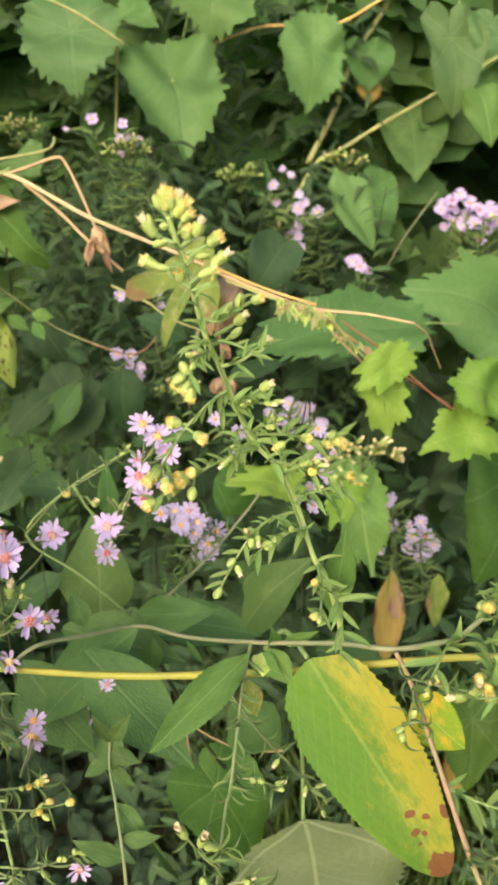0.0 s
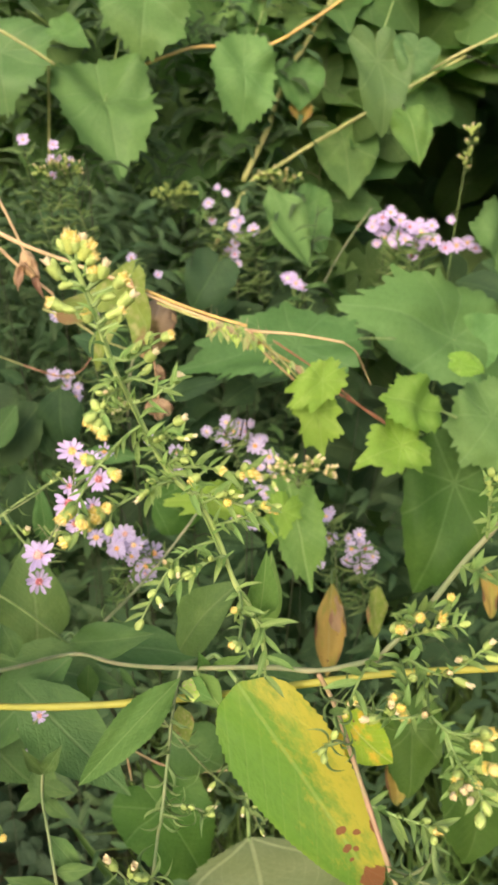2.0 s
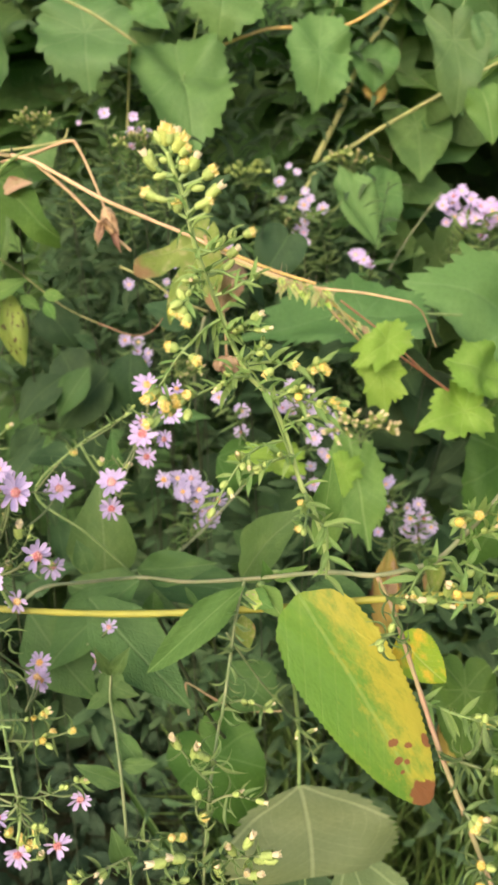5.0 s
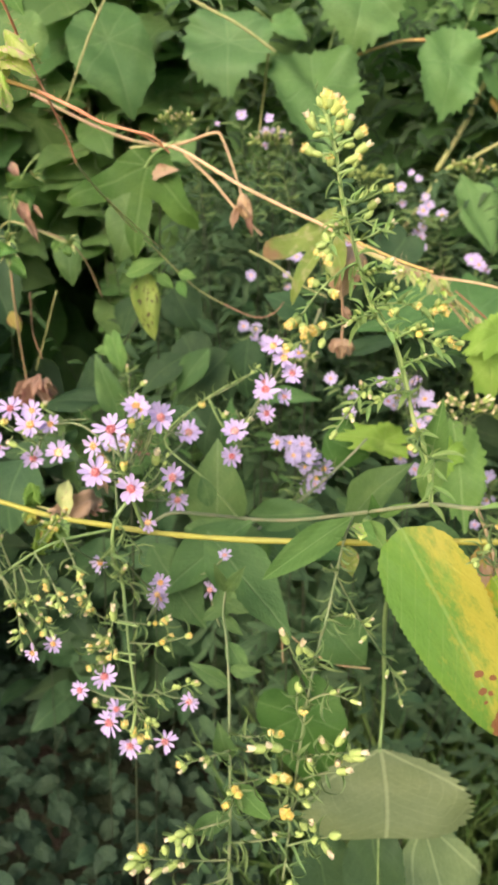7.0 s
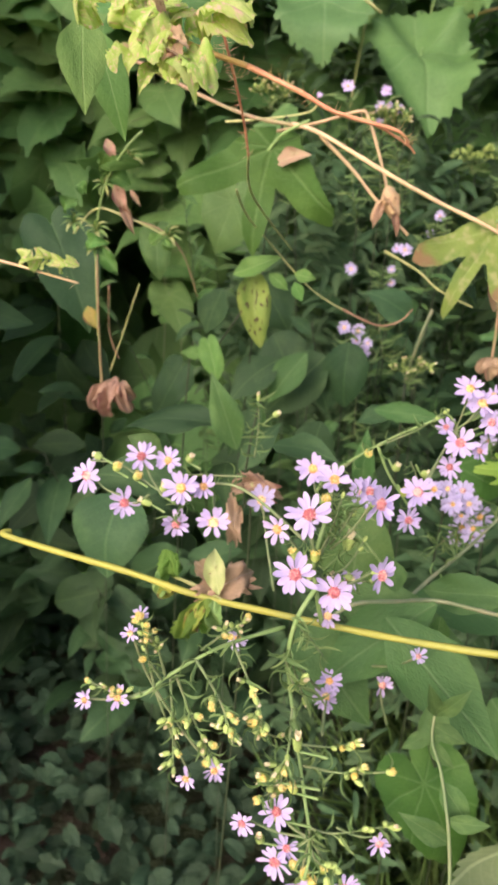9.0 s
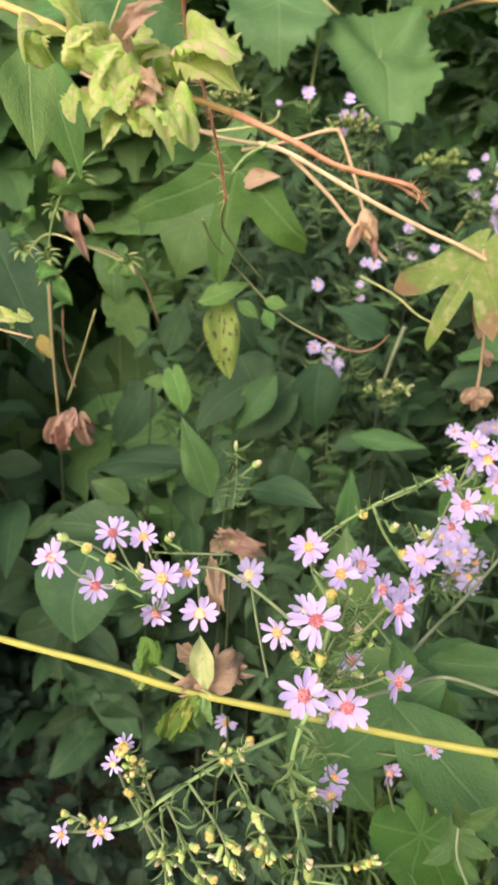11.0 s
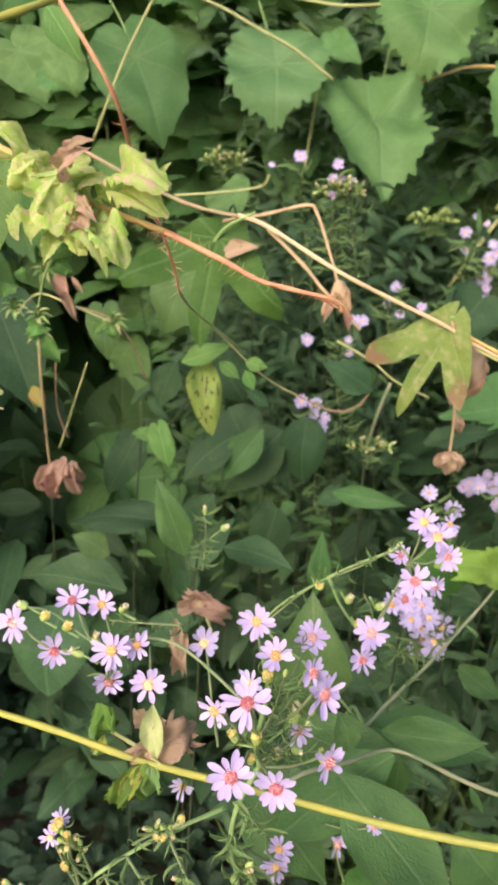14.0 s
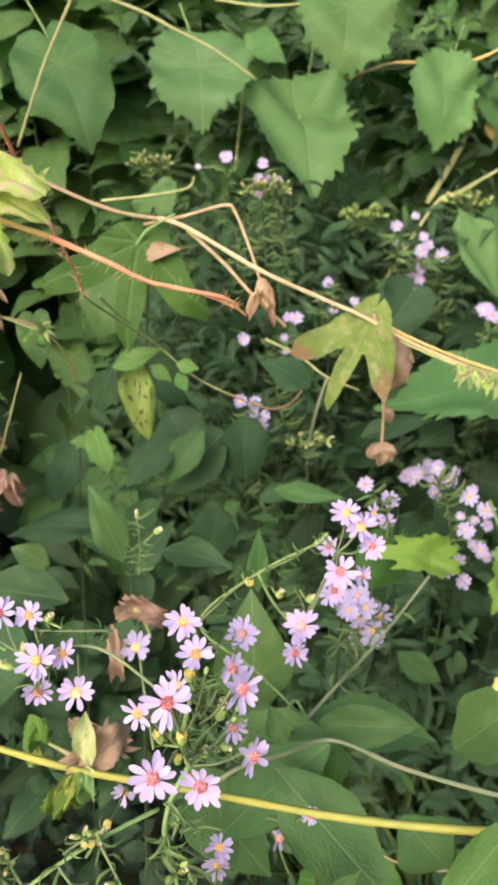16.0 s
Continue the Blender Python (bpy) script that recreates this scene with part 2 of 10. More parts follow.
TURNING = stained(leaf_mat("turning_leaf", (0.135, 0.265, 0.038), (0.22, 0.33, 0.05), (0.40, 0.52, 0.16), "pinnate", (0.45, 0.7), rough=0.45, thin=0.35, spread=0.02, vein_amount=0.3),
                  ((-0.02, 0.69, 0.065, 0.020), (-0.14, 0.725, 0.045, 0.015), (0.02, 0.765, 0.055, 0.018), (-0.05, 0.785, 0.035, 0.014), (-0.32, 0.74, 0.05, 0.04), (0.04, 0.815, 0.030, 0.009), (-0.06, 0.955, 0.20, 0.085)),
                  (0.24, 0.10, 0.045), (0.44, 0.38, 0.055))
FINE = leaf_mat("fine_aster_leaf", (0.070, 0.128, 0.052), (0.098, 0.165, 0.066), (0.14, 0.21, 0.10), "pinnate", rough=0.7, spread=0.4, thin=0.35)
BUDSTEM = plain_mat("bright_stem", (0.29, 0.39, 0.12), (0.37, 0.45, 0.16), 150)
STEM = plain_mat("green_stem", (0.19, 0.29, 0.085), (0.25, 0.34, 0.12), 150)
GREY = plain_mat("grey_green_stem", (0.19, 0.23, 0.11), (0.27, 0.26, 0.14), 120)
YSTEM = plain_mat("yellow_stem", (0.39, 0.36, 0.055), (0.28, 0.28, 0.055), 40, rough=0.5, bump=0.15)
STRAW = plain_mat("straw_stem", (0.55, 0.36, 0.20), (0.62, 0.45, 0.22), 140)
OLIVESTEM = plain_mat("olive_stem", (0.36, 0.38, 0.13), (0.46, 0.43, 0.18), 120)
ROSY = plain_mat("rosy_stem", (0.40, 0.245, 0.14), (0.31, 0.28, 0.12), 110)
RED = plain_mat("red_cane", (0.64, 0.25, 0.13), (0.56, 0.31, 0.15), 130)
GOLD = plain_mat("golden_cane", (0.62, 0.44, 0.13), (0.56, 0.33, 0.13), 100)
BROWN = plain_mat("brown_stem", (0.27, 0.15, 0.085), (0.36, 0.22, 0.13), 140, rough=0.8)
LILAC = plain_mat("lilac_petal", (0.50, 0.385, 0.61), (0.60, 0.495, 0.70), 400, rough=0.7, bump=0.2, thin=0.25, spread=0.14)
VIOLET = plain_mat("violet_petal", (0.47, 0.40, 0.59), (0.57, 0.49, 0.66), 400, rough=0.7, bump=0.2, thin=0.25, spread=0.16)
DISC_Y = plain_mat("orange_disc", (0.80, 0.48, 0.14), (0.60, 0.28, 0.16), 2500, rough=0.8, bump=1.0, spread=0.6, lo=0.45, hi=0.7, third=(0.88, 0.72, 0.40))
DISC_R = plain_mat("rose_disc", (0.55, 0.16, 0.18), (0.66, 0.34, 0.26), 2500, rough=0.85, bump=1.0, spread=0.6, lo=0.48, hi=0.7, third=(0.80, 0.56, 0.44))
BUD_G = plain_mat("green_bud", (0.36, 0.48, 0.12), (0.48, 0.56, 0.19), 700, rough=0.6, bump=0.5)
BUD_Y = plain_mat("yellow_bud", (0.46, 0.54, 0.12), (0.58, 0.62, 0.18), 700, rough=0.6, bump=0.6)
BUD_T = plain_mat("golden_bud_top", (0.74, 0.54, 0.11), (0.74, 0.62, 0.18), 900, rough=0.7, bump=0.6, spread=0.5, third=(0.82, 0.72, 0.36))
BUD_C = plain_mat("cream_bud", (0.80, 0.74, 0.44), (0.80, 0.62, 0.42), 900, rough=0.6, bump=0.5, thin=0.15)
SICKLE = leaf_mat("narrow_leaf", (0.17, 0.26, 0.085), (0.23, 0.32, 0.115), (0.29, 0.37, 0.17), "pinnate", rough=0.6, thin=0.3)
DULLSTEM = plain_mat("dull_stem", (0.15, 0.21, 0.08), (0.22, 0.24, 0.11), 150)
# near-black green: the shade deep in the foliage is put into this stem colour
SHADESTEM = plain_mat("shade_toned_stem", (0.030, 0.042, 0.017), (0.045, 0.056, 0.024), 150)
SOIL = plain_mat("soil", (0.058, 0.038, 0.025), (0.055, 0.066, 0.028), 9, rough=0.95, bump=1.0, lo=0.4, hi=0.6)


# ---- shapes ----
def mesh_of(name, verts, faces, uvs=None, smooth=True):
    me = bpy.data.meshes.new(name)
    me.from_pydata([tuple(v) for v in verts], [], faces)
    if uvs is not None:
        layer = me.uv_layers.new(name="UVMap")
        idx = np.empty(len(me.loops), dtype=np.int32)
        me.loops.foreach_get("vertex_index", idx)
        layer.data.foreach_set("uv", np.asarray(uvs, dtype=np.float32)[idx].ravel())
    if smooth:
        me.polygons.foreach_set("use_smooth", np.ones(len(me.polygons), dtype=bool))
    return me


OUTLINE = {
    "grape": ((0, 1.0), (7, 0.90), (18, 0.85), (32, 0.86), (46, 0.92), (60, 0.86), (78, 0.80), (96, 0.82), (116, 0.76), (138, 0.72), (158, 0.70), (172, 0.68), (180, 0.62)),
    "young": ((0, 1.0), (10, 0.84), (26, 0.70), (44, 0.90), (56, 0.80), (72, 0.66), (92, 0.80), (112, 0.72), (140, 0.62), (165, 0.52), (180, 0.36)),
    "trilobe": ((0, 0.92), (7, 0.80), (14, 0.58), (24, 0.34), (34, 0.40), (46, 0.76), (56, 1.0), (62, 0.92), (72, 0.60), (86, 0.40), (104, 0.30), (140, 0.22), (168, 0.20), (180, 0.08)),
    "heart": ((0, 1.0), (8, 0.88), (22, 0.76), (42, 0.69), (65, 0.62), (90, 0.58), (115, 0.56), (140, 0.54), (160, 0.47), (173, 0.38), (180, 0.26)),
    "ragged": ((0, 1.0), (10, 0.70), (20, 0.42), (36, 0.80), (48, 0.76), (60, 0.34), (80, 0.48), (98, 0.70), (112, 0.46), (135, 0.24), (160, 0.2), (180, 0.05)),
}
TEETH = {"trilobe": (30, 0.04), "grape": (32, 0.12), "young": (20, 0.17), "heart": (34, 0.035), "ragged": (14, 0.10)}
PROFILE = {   # half width along the blade, and its teeth
    "cupped": ((0, 0.2), (0.1, 0.62), (0.3, 0.95), (0.55, 1.0), (0.8, 0.86), (0.93, 0.6), (1, 0.22)),
    "fan": ((0, 0.03), (0.04, 0.24), (0.12, 0.48), (0.25, 0.72), (0.45, 0.91), (0.65, 1.0), (0.8, 0.98), (0.92, 0.86), (1, 0.62)),
    "ovate": ((0, 0.06), (0.06, 0.55), (0.16, 0.85), (0.32, 1.0), (0.5, 0.93), (0.7, 0.70), (0.85, 0.40), (0.95, 0.15), (1, 0.0)),
    "broad": ((0, 0.10), (0.035, 0.55), (0.10, 0.84), (0.24, 1.0), (0.4, 0.97), (0.6, 0.85), (0.78, 0.63), (0.9, 0.42), (0.97, 0.22), (1, 0.06)),
    "wedge": ((0, 0.03), (0.07, 0.22), (0.18, 0.66), (0.33, 0.95), (0.48, 1.0), (0.66, 0.84), (0.83, 0.52), (0.94, 0.24), (1, 0.0)),
    "lance": ((0, 0.08), (0.1, 0.45), (0.25, 0.85), (0.4, 1.0), (0.6, 0.82), (0.8, 0.42), (0.93, 0.14), (1, 0.0)),
    "linear": ((0, 0.45), (0.2, 0.9), (0.45, 1.0), (0.7, 0.75), (0.9, 0.3), (1, 0.0)),
    "petal": ((0, 0.35), (0.2, 0.62), (0.5, 0.95), (0.75, 1.0), (0.9, 0.75), (1, 0.25)),
    "blade": ((0, 0.8), (0.3, 1.0), (0.6, 0.8), (0.85, 0.4), (1, 0.0)),
}
ROWS_OF = {"broad": (96, 6, 0.022), "cupped": (24, 6, 0.10), "fan": (40, 6, 0.05), "ovate": (60, 4, 0.028), "wedge": (63, 4, 0.03), "lance": (24, 3, 0.0), "linear": (8, 1, 0.0), "petal": (6, 1, 0.0), "blade": (5, 1, 0.0)}
SHAPES = {}


def leaf_shape(kind, variant=0, light=False, arch=0.10, fold=0.22, wave=0.05):
    """A blade one long from its base to its tip and one wide, arched, folded along its rib and waved; shared by all leaves of its kind."""
    key = (kind, variant, light, arch, fold, wave)
    if key in SHAPES:
        return SHAPES[key]
    rnd = random.Random(hash_of(kind) + variant * 7 + 3 * int(light))
    a1, a2, a3 = (rnd.uniform(0, 6.28) for _ in range(3))
    skew = rnd.uniform(-0.08, 0.08)
    verts, uvs, faces = [], [], []

    def lift(x, y):
        h = arch * 4 * y * (1 - y) * (1 if y > 0 else 0.4) + fold * (abs(x) - 0.12) * 0.5
        return h + wave * (math.sin(7 * y + a1 + 5 * x) * 0.5 + math.sin(11 * abs(x) + 6 * y + a2) * abs(x) * 2)

    if kind in OUTLINE:
        count, rings = {0: (156, 6), 1: (24, 2), 2: (64, 3)}[int(light)]
        teeth, depth = TEETH[kind]
        ths, rs = zip(*OUTLINE[kind])
        flat = []
        for i in range(count):
            th = 360 * i / count - 180
            r = float(np.interp(abs(th), ths, rs))
            r *= 1 + 0.06 * math.sin(3 * radians(th) + a3)
            if int(light) != 1:
                saw = (abs(th) / 180 * teeth * 0.5 + 0.3 * math.sin(th * 0.09 + a1)) % 1.0
                r *= 1 + depth * (0.75 + 0.5 * math.sin(th * 0.21 + a2)) * (1.2 - 2 * abs(saw - 0.35))
            flat.append((r * math.sin(radians(th)), r * math.cos(radians(th))))
        wide = max(abs(x) for x, _ in flat) * 2
        tip = max(y for _, y in flat)
        verts.append((0, 0, lift(0, 0))), uvs.append((0, 0))
        for k in range(1, rings + 1):
            s = (k / rings) ** 0.8
            for x, y in flat:
                x2, y2 = x / wide * s, y / tip * s
                verts.append((x2 + skew * y2 * (1 - y2), y2, lift(x2, y2))), uvs.append((x2, y2))
        for i in range(count):
            j = (i + 1) % count
            faces.append((0, 1 + j, 1 + i))
            for k in range(rings - 1):
                a, b = 1 + k * count, 1 + (k + 1) * count
                faces.append((a + i, a + j, b + j, b + i))
    else:
        rows, half, depth = ROWS_OF[kind]
        if light:
            rows, half, depth = max(5, rows // (2 if int(light) == 2 else 4)), (2 if int(light) == 2 else 1), 0.0
        us, ws = zip(*PROFILE[kind])
        for i in range(rows + 1):
            u = i / rows
            w = float(np.interp(u, us, ws)) * 0.5
            for j in range(-half, half + 1):
                saw = 1 + (depth * (i % 3 - 1) if abs(j) == half else 0)
                x = w * saw * j / half
                verts.append((x + skew * math.sin(3.1 * u), u, lift(x, u))), uvs.append((x, u))
        n = 2 * half + 1
        for i in range(rows):
            for j in range(n - 1):
                a = i * n + j
                faces.append((a, a + 1, a + n + 1, a + n))
    SHAPES[key] = mesh_of(kind, verts, faces, uvs)
    return SHAPES[key]


def hash_of(text):
    return sum((i + 3) * ord(c) for i, c in enumerate(text))


DRESSED = {}


def dressed(me, mat):
    """The mesh with that material, made once."""
    key = (me.name, mat.name)
    if key not in DRESSED:
        d = me.copy()
        d.materials.clear()
        d.materials.append(mat)
        DRESSED[key] = d
    return DRESSED[key]


WORLD = {}


def put(name, me, mat, parent, m, label=""):
    """One part under its thing (or under a part), at the world pose m."""
    ob = new(name, dressed(me, mat))
    ob.parent = parent
    ob.matrix_basis = (WORLD[parent].inverted() @ m) if parent else m
    WORLD[ob] = m
    if label:
        tagged(ob, label)
    return ob


def plant(name, base, label, category="plant", group=""):
    ob = new(name)
    ob.empty_display_size = 0.02
    ob.matrix_basis = Matrix.Translation(base)
    WORLD[ob] = ob.matrix_basis.copy()
    return tagged(ob, label, category, group)


def smooth_path(pts, steps=6):
    pts = [Vector(p) for p in pts]
    if len(pts) == 2:
        pts = [pts[0], pts[0].lerp(pts[1], 0.5), pts[1]]
    out = []
    for i in range(len(pts) - 1):
        p0, p1, p2, p3 = pts[max(i - 1, 0)], pts[i], pts[i + 1], pts[min(i + 2, len(pts) - 1)]
        for k in range(steps):
            s = k / steps
            out.append(0.5 * (2 * p1 + (p2 - p0) * s + (2 * p0 - 5 * p1 + 4 * p2 - p3) * s * s + (3 * p1 - p0 - 3 * p2 + p3) * s ** 3))
    return out + [pts[-1]]


def tube(pts, r0, r1, sides=7, steps=6, knobs=0.10, seed=1):
    path = smooth_path(pts, steps)
    rnd = random.Random(seed)
    verts, faces = [], []
    u = Vector((0.31, 0.2, 0.93))
    n = len(path)
    for i, p in enumerate(path):
        d = (path[min(i + 1, n - 1)] - path[max(i - 1, 0)]).normalized()
        u = (u - d * u.dot(d)).normalized()
        v = d.cross(u)
        r = (r0 + (r1 - r0) * i / (n - 1)) * (1 + knobs * rnd.uniform(-1, 1))
        for k in range(sides):
            a = 2 * math.pi * k / sides
            verts.append(p + (u * math.cos(a) + v * math.sin(a)) * r)
    for i in range(n - 1):
        for k in range(sides):
            a, b = i * sides + k, i * sides + (k + 1) % sides
            faces.append((a, b, b + sides, a + sides))
    faces.append(tuple(range(sides))[::-1])
    faces.append(tuple(range((n - 1) * sides, n * sides)))
    return verts, faces, path


def stem(parent, name, pts, r0, r1, mat, label="", sides=7):
    o = WORLD[parent].translation
    verts, faces, path = tube(pts, r0, r1, sides)
    me = mesh_of(name, [v - o for v in verts], faces)
    me.materials.append(mat)
    ob = new(name, me)
    ob.parent = parent
    WORLD[ob] = WORLD[parent].copy()
    if label:
        tagged(ob, label)
    return ob


def thorns(parent, pts, length, mat, every=1, seed=3):
    """Fine bristles along a cane, one mesh."""
    o, rnd = WORLD[parent].translation, random.Random(seed)
    path = smooth_path(pts, 12)
    verts, faces = [], []
    for i in range(1, len(path) - 1, every):
        d = (path[i + 1] - path[i]).normalized()
        side = Vector((rnd.uniform(-1, 1), rnd.uniform(-1, 0.3), rnd.uniform(-1, 1)))
        side = (side - d * side.dot(d)).normalized()
        s2, base = d.cross(side), path[i] - o
        ln, k = length * rnd.uniform(0.5, 1.2), len(verts)
        w = length * 0.03
        verts += [base + d * w, base - d * w * 0.5 + s2 * w, base - d * w * 0.5 - s2 * w, base + (side - d * 0.35 * rnd.uniform(0, 1.5)) * ln]
        faces += [(k, k + 1, k + 3), (k + 1, k + 2, k + 3), (k + 2, k, k + 3)]
    me = mesh_of("bristles", verts, faces, smooth=False)
    me.materials.append(mat)
    ob = new("bristles", me)
    ob.parent = parent
    WORLD[ob] = WORLD[parent].copy()
    return ob


COUNT = [0]
TOWARD = Vector((0.0, -0.84, 0.54))


def leaf_pose(base, tip, width, face=None, thick=None):
    base, tip = Vector(base), Vector(tip)
    axis = tip - base
    length = axis.length
    axis.normalize()
    nrm = Vector(face) if face else TOWARD
    nrm = (nrm - axis * nrm.dot(axis))
    nrm = nrm.normalized() if nrm.length > 1e-4 else axis.orthogonal().normalized()
    side = axis.cross(nrm)
    h = thick or (length * width) ** 0.5
    return Matrix(((side.x * width, axis.x * length, nrm.x * h, base.x), (side.y * width, axis.y * length, nrm.y * h, base.y), (side.z * width, axis.z * length, nrm.z * h, base.z), (0, 0, 0, 1)))


def leaf(parent, kind, mat, base, tip, width, face=None, arch=0.10, fold=0.22, wave=0.05, name="leaf", label="", stalk=None, stalk_mat=None):
    """A leaf from its base to its tip, with a stalk to the point it hangs from."""
    COUNT[0] += 1
    me = leaf_shape(kind, COUNT[0] % 5, False, arch, fold, wave)
    ob = put(name, me, mat, parent, leaf_pose(base, tip, width, face), label)
    if stalk:
        base = Vector(base) + Vector((0, 0.004, -0.003))
        mid = base.lerp(Vector(stalk), 0.5) + Vector((0, 0.012, 0))
        stem(parent, "leaf_stalk", [stalk, mid, base], 0.0011, 0.0009, stalk_mat or STEM, sides=5)
    return ob


def dome_mesh():
    """A flower's disc: a low dome set with small florets in a spiral."""
    verts, faces = [], []
    n = 12
    verts.append((0, 0, 0.16))
    for r, z in ((0.25, 0.13), (0.42, 0.02), (0.38, -0.16), (0.2, -0.26)):
        for i in range(n):
            a = 2 * math.pi * i / n
            verts.append((r * math.cos(a), r * math.sin(a), z))
    for i in range(n):
        j = (i + 1) % n
        faces.append((0, 1 + i, 1 + j))
        for k in range(3):
            a, b = 1 + k * n, 1 + (k + 1) * n
            faces.append((a + i, b + i, b + j, a + j))
    for k in range(40):
        r, a = 0.48 * ((k + 0.5) / 40) ** 0.5, k * 2.39996
        x, y = r * math.cos(a), r * math.sin(a)
        z = 0.16 - 0.75 * r * r
        h = 0.10 + 0.24 * ((k * 7) % 11) / 11
        w, q = 0.072, len(verts)
        for i in range(4):
            c = a + i * math.pi / 2
            verts.append((x + w * math.cos(c), y + w * math.sin(c), z - 0.03))
        verts.append((x * (1.05 + 0.3 * ((k * 5) % 7) / 7), y * (1.05 + 0.3 * ((k * 5) % 7) / 7), z + h))
        for i in range(4):
            faces.append((q + i, q + (i + 1) % 4, q + 4))
    return mesh_of("disc", verts, faces, smooth=False)


def cup_mesh(rings=((0.08, 0), (0.30, 0.10), (0.42, 0.35), (0.42, 0.65), (0.44, 0.95))):
    """The green cup of narrow scales behind a flower or round a bud, one long along z."""
    verts, faces, n = [], [], 9
    for k, (r, z) in enumerate(rings):
        for i in range(n):
            a = 2 * math.pi * (i + 0.5 * (k % 2)) / n
            q = 1 + (0.16 if (i + k) % 3 == 0 else -0.05)
            verts.append((r * math.cos(a) * q, r * math.sin(a) * q, z + (0.10 if i % 2 and k > 2 else 0)))
    for k in range(4):
        for i in range(n):
            a, b = k * n + i, k * n + (i + 1) % n
            faces.append((a, b, b + n, a + n))
    rs, zs = [r for r, _ in rings], [z for _, z in rings]
    for row, z0 in enumerate((0.06, 0.28, 0.50, 0.70)):   # pointed scales in rows, each lapping over the next
        for i in range(7):
            a = 2 * math.pi * (i + 0.5 * (row % 2)) / 7
            r0, r1 = float(np.interp(z0, zs, rs)), float(np.interp(z0 + 0.34, zs, rs))
            c, t, q = math.cos(a), math.sin(a), len(verts)
            for r, z, w in ((r0 * 1.02, z0, -0.13), (r0 * 1.02, z0, 0.13), (r0 * 1.14 + 0.03, z0 + 0.13, 0.0), (r1 * 1.12 + 0.05, z0 + 0.34, 0.0)):
                verts.append((c * r - t * w, t * r + c * w, z))
            faces += [(q, q + 1, q + 2), (q, q + 2, q + 3), (q + 1, q + 3, q + 2)]
    return mesh_of("cup", verts, faces)


def tuft_mesh(spikes=7):
    """The tuft of half-open florets at the top of a bud."""
    verts, faces = [], []
    for i in range(spikes):
        a = 2 * math.pi * i / spikes
        c, s = math.cos(a), math.sin(a)
        k = len(verts)
        h = 0.75 + 0.35 * ((i * 5) % 7) / 7
        for r, z, w in ((0.16, 0, 0.20), (0.30, h * 0.5, 0.22), (0.36, h, 0.10)):
            verts += [(c * r - s * w, s * r + c * w, z), (c * (r + 0.07), s * (r + 0.07), z), (c * r + s * w, s * r - c * w, z)]
        for q in (0, 3):
            faces += [(k + q, k + q + 1, k + q + 4, k + q + 3), (k + q + 1, k + q + 2, k + q + 5, k + q + 4)]
    verts.append((0, 0, 0.55))
    k = len(verts)
    for i in range(8):
        a = 2 * math.pi * i / 8
        verts.append((0.3 * math.cos(a), 0.3 * math.sin(a), 0.1))
    for i in range(8):
        faces.append((k - 1, k + i, k + (i + 1) % 8))
    return mesh_of("tuft", verts, faces)


DISC, CUP, TUFT = dome_mesh(), cup_mesh(), tuft_mesh()
POD = cup_mesh(((0.08, 0), (0.28, 0.12), (0.40, 0.40), (0.30, 0.75), (0.07, 1.0)))


def frame_of(centre, facing, size, spin=0.0):
    z = Vector(facing).normalized()
    x = z.orthogonal().normalized()
    y = z.cross(x)
    c, s = math.cos(spin), math.sin(spin)
    x, y = x * c + y * s, y * c - x * s
    p = Vector(centre)
    return Matrix(((x.x * size, y.x * size, z.x * size, p.x), (x.y * size, y.y * size, z.y * size, p.y), (x.z * size, y.z * size, z.z * size, p.z), (0, 0, 0, 1)))


def flower(parent, centre, facing, size, petals=12, petal_mat=None, disc_mat=None, cupped=0.18, stalk=None, seed=None):
    """An aster head: a domed disc, a ring of narrow petals one by one, a green cup behind."""
    COUNT[0] += 1
    rnd = random.Random(seed if seed is not None else COUNT[0])
    petal_mat, disc_mat = petal_mat or LILAC, disc_mat or DISC_R
    m = frame_of(centre, facing, size, rnd.uniform(0, 6))
    petals += 1 + COUNT[0] % 2
    head = put("flower", DISC, disc_mat, parent, m @ Matrix.Diagonal((0.29, 0.29, 0.34, 1)))
    put("cup", CUP, BUD_G, head, m @ Matrix.Translation((0, 0, -0.34)) @ Matrix.Diagonal((0.26, 0.26, 0.34, 1)))
    for i in range(petals):
        a = 2 * math.pi * (i + rnd.uniform(-0.36, 0.36)) / petals
        if rnd.random() < 0.06:
            continue
        ln = rnd.uniform(0.30, 0.45)
        tilt = cupped + rnd.uniform(-0.32, 0.30)
        q = m @ Matrix.Rotation(a, 4, "Z") @ Matrix.Translation((0, 0.085, 0.0)) @ Matrix.Rotation(tilt, 4, "X") @ Matrix.Rotation(rnd.uniform(-0.35, 0.35), 4, "Y")
        me = leaf_shape("petal", i % 4, False, -0.07, 0.25, 0.02)
        put("petal", me, petal_mat, head, q @ Matrix.Diagonal((rnd.uniform(0.125, 0.165), ln, 0.34, 1)))
    if stalk:
        back = Vector(centre) - Vector(facing).normalized() * size * 0.32
        s = Vector(stalk)
        stem(parent, "flower_stalk", [s, s.lerp(back, 0.55) + Vector((0, 0, -0.002)), back], 0.0005, 0.00045, DULLSTEM, sides=5)
    return head


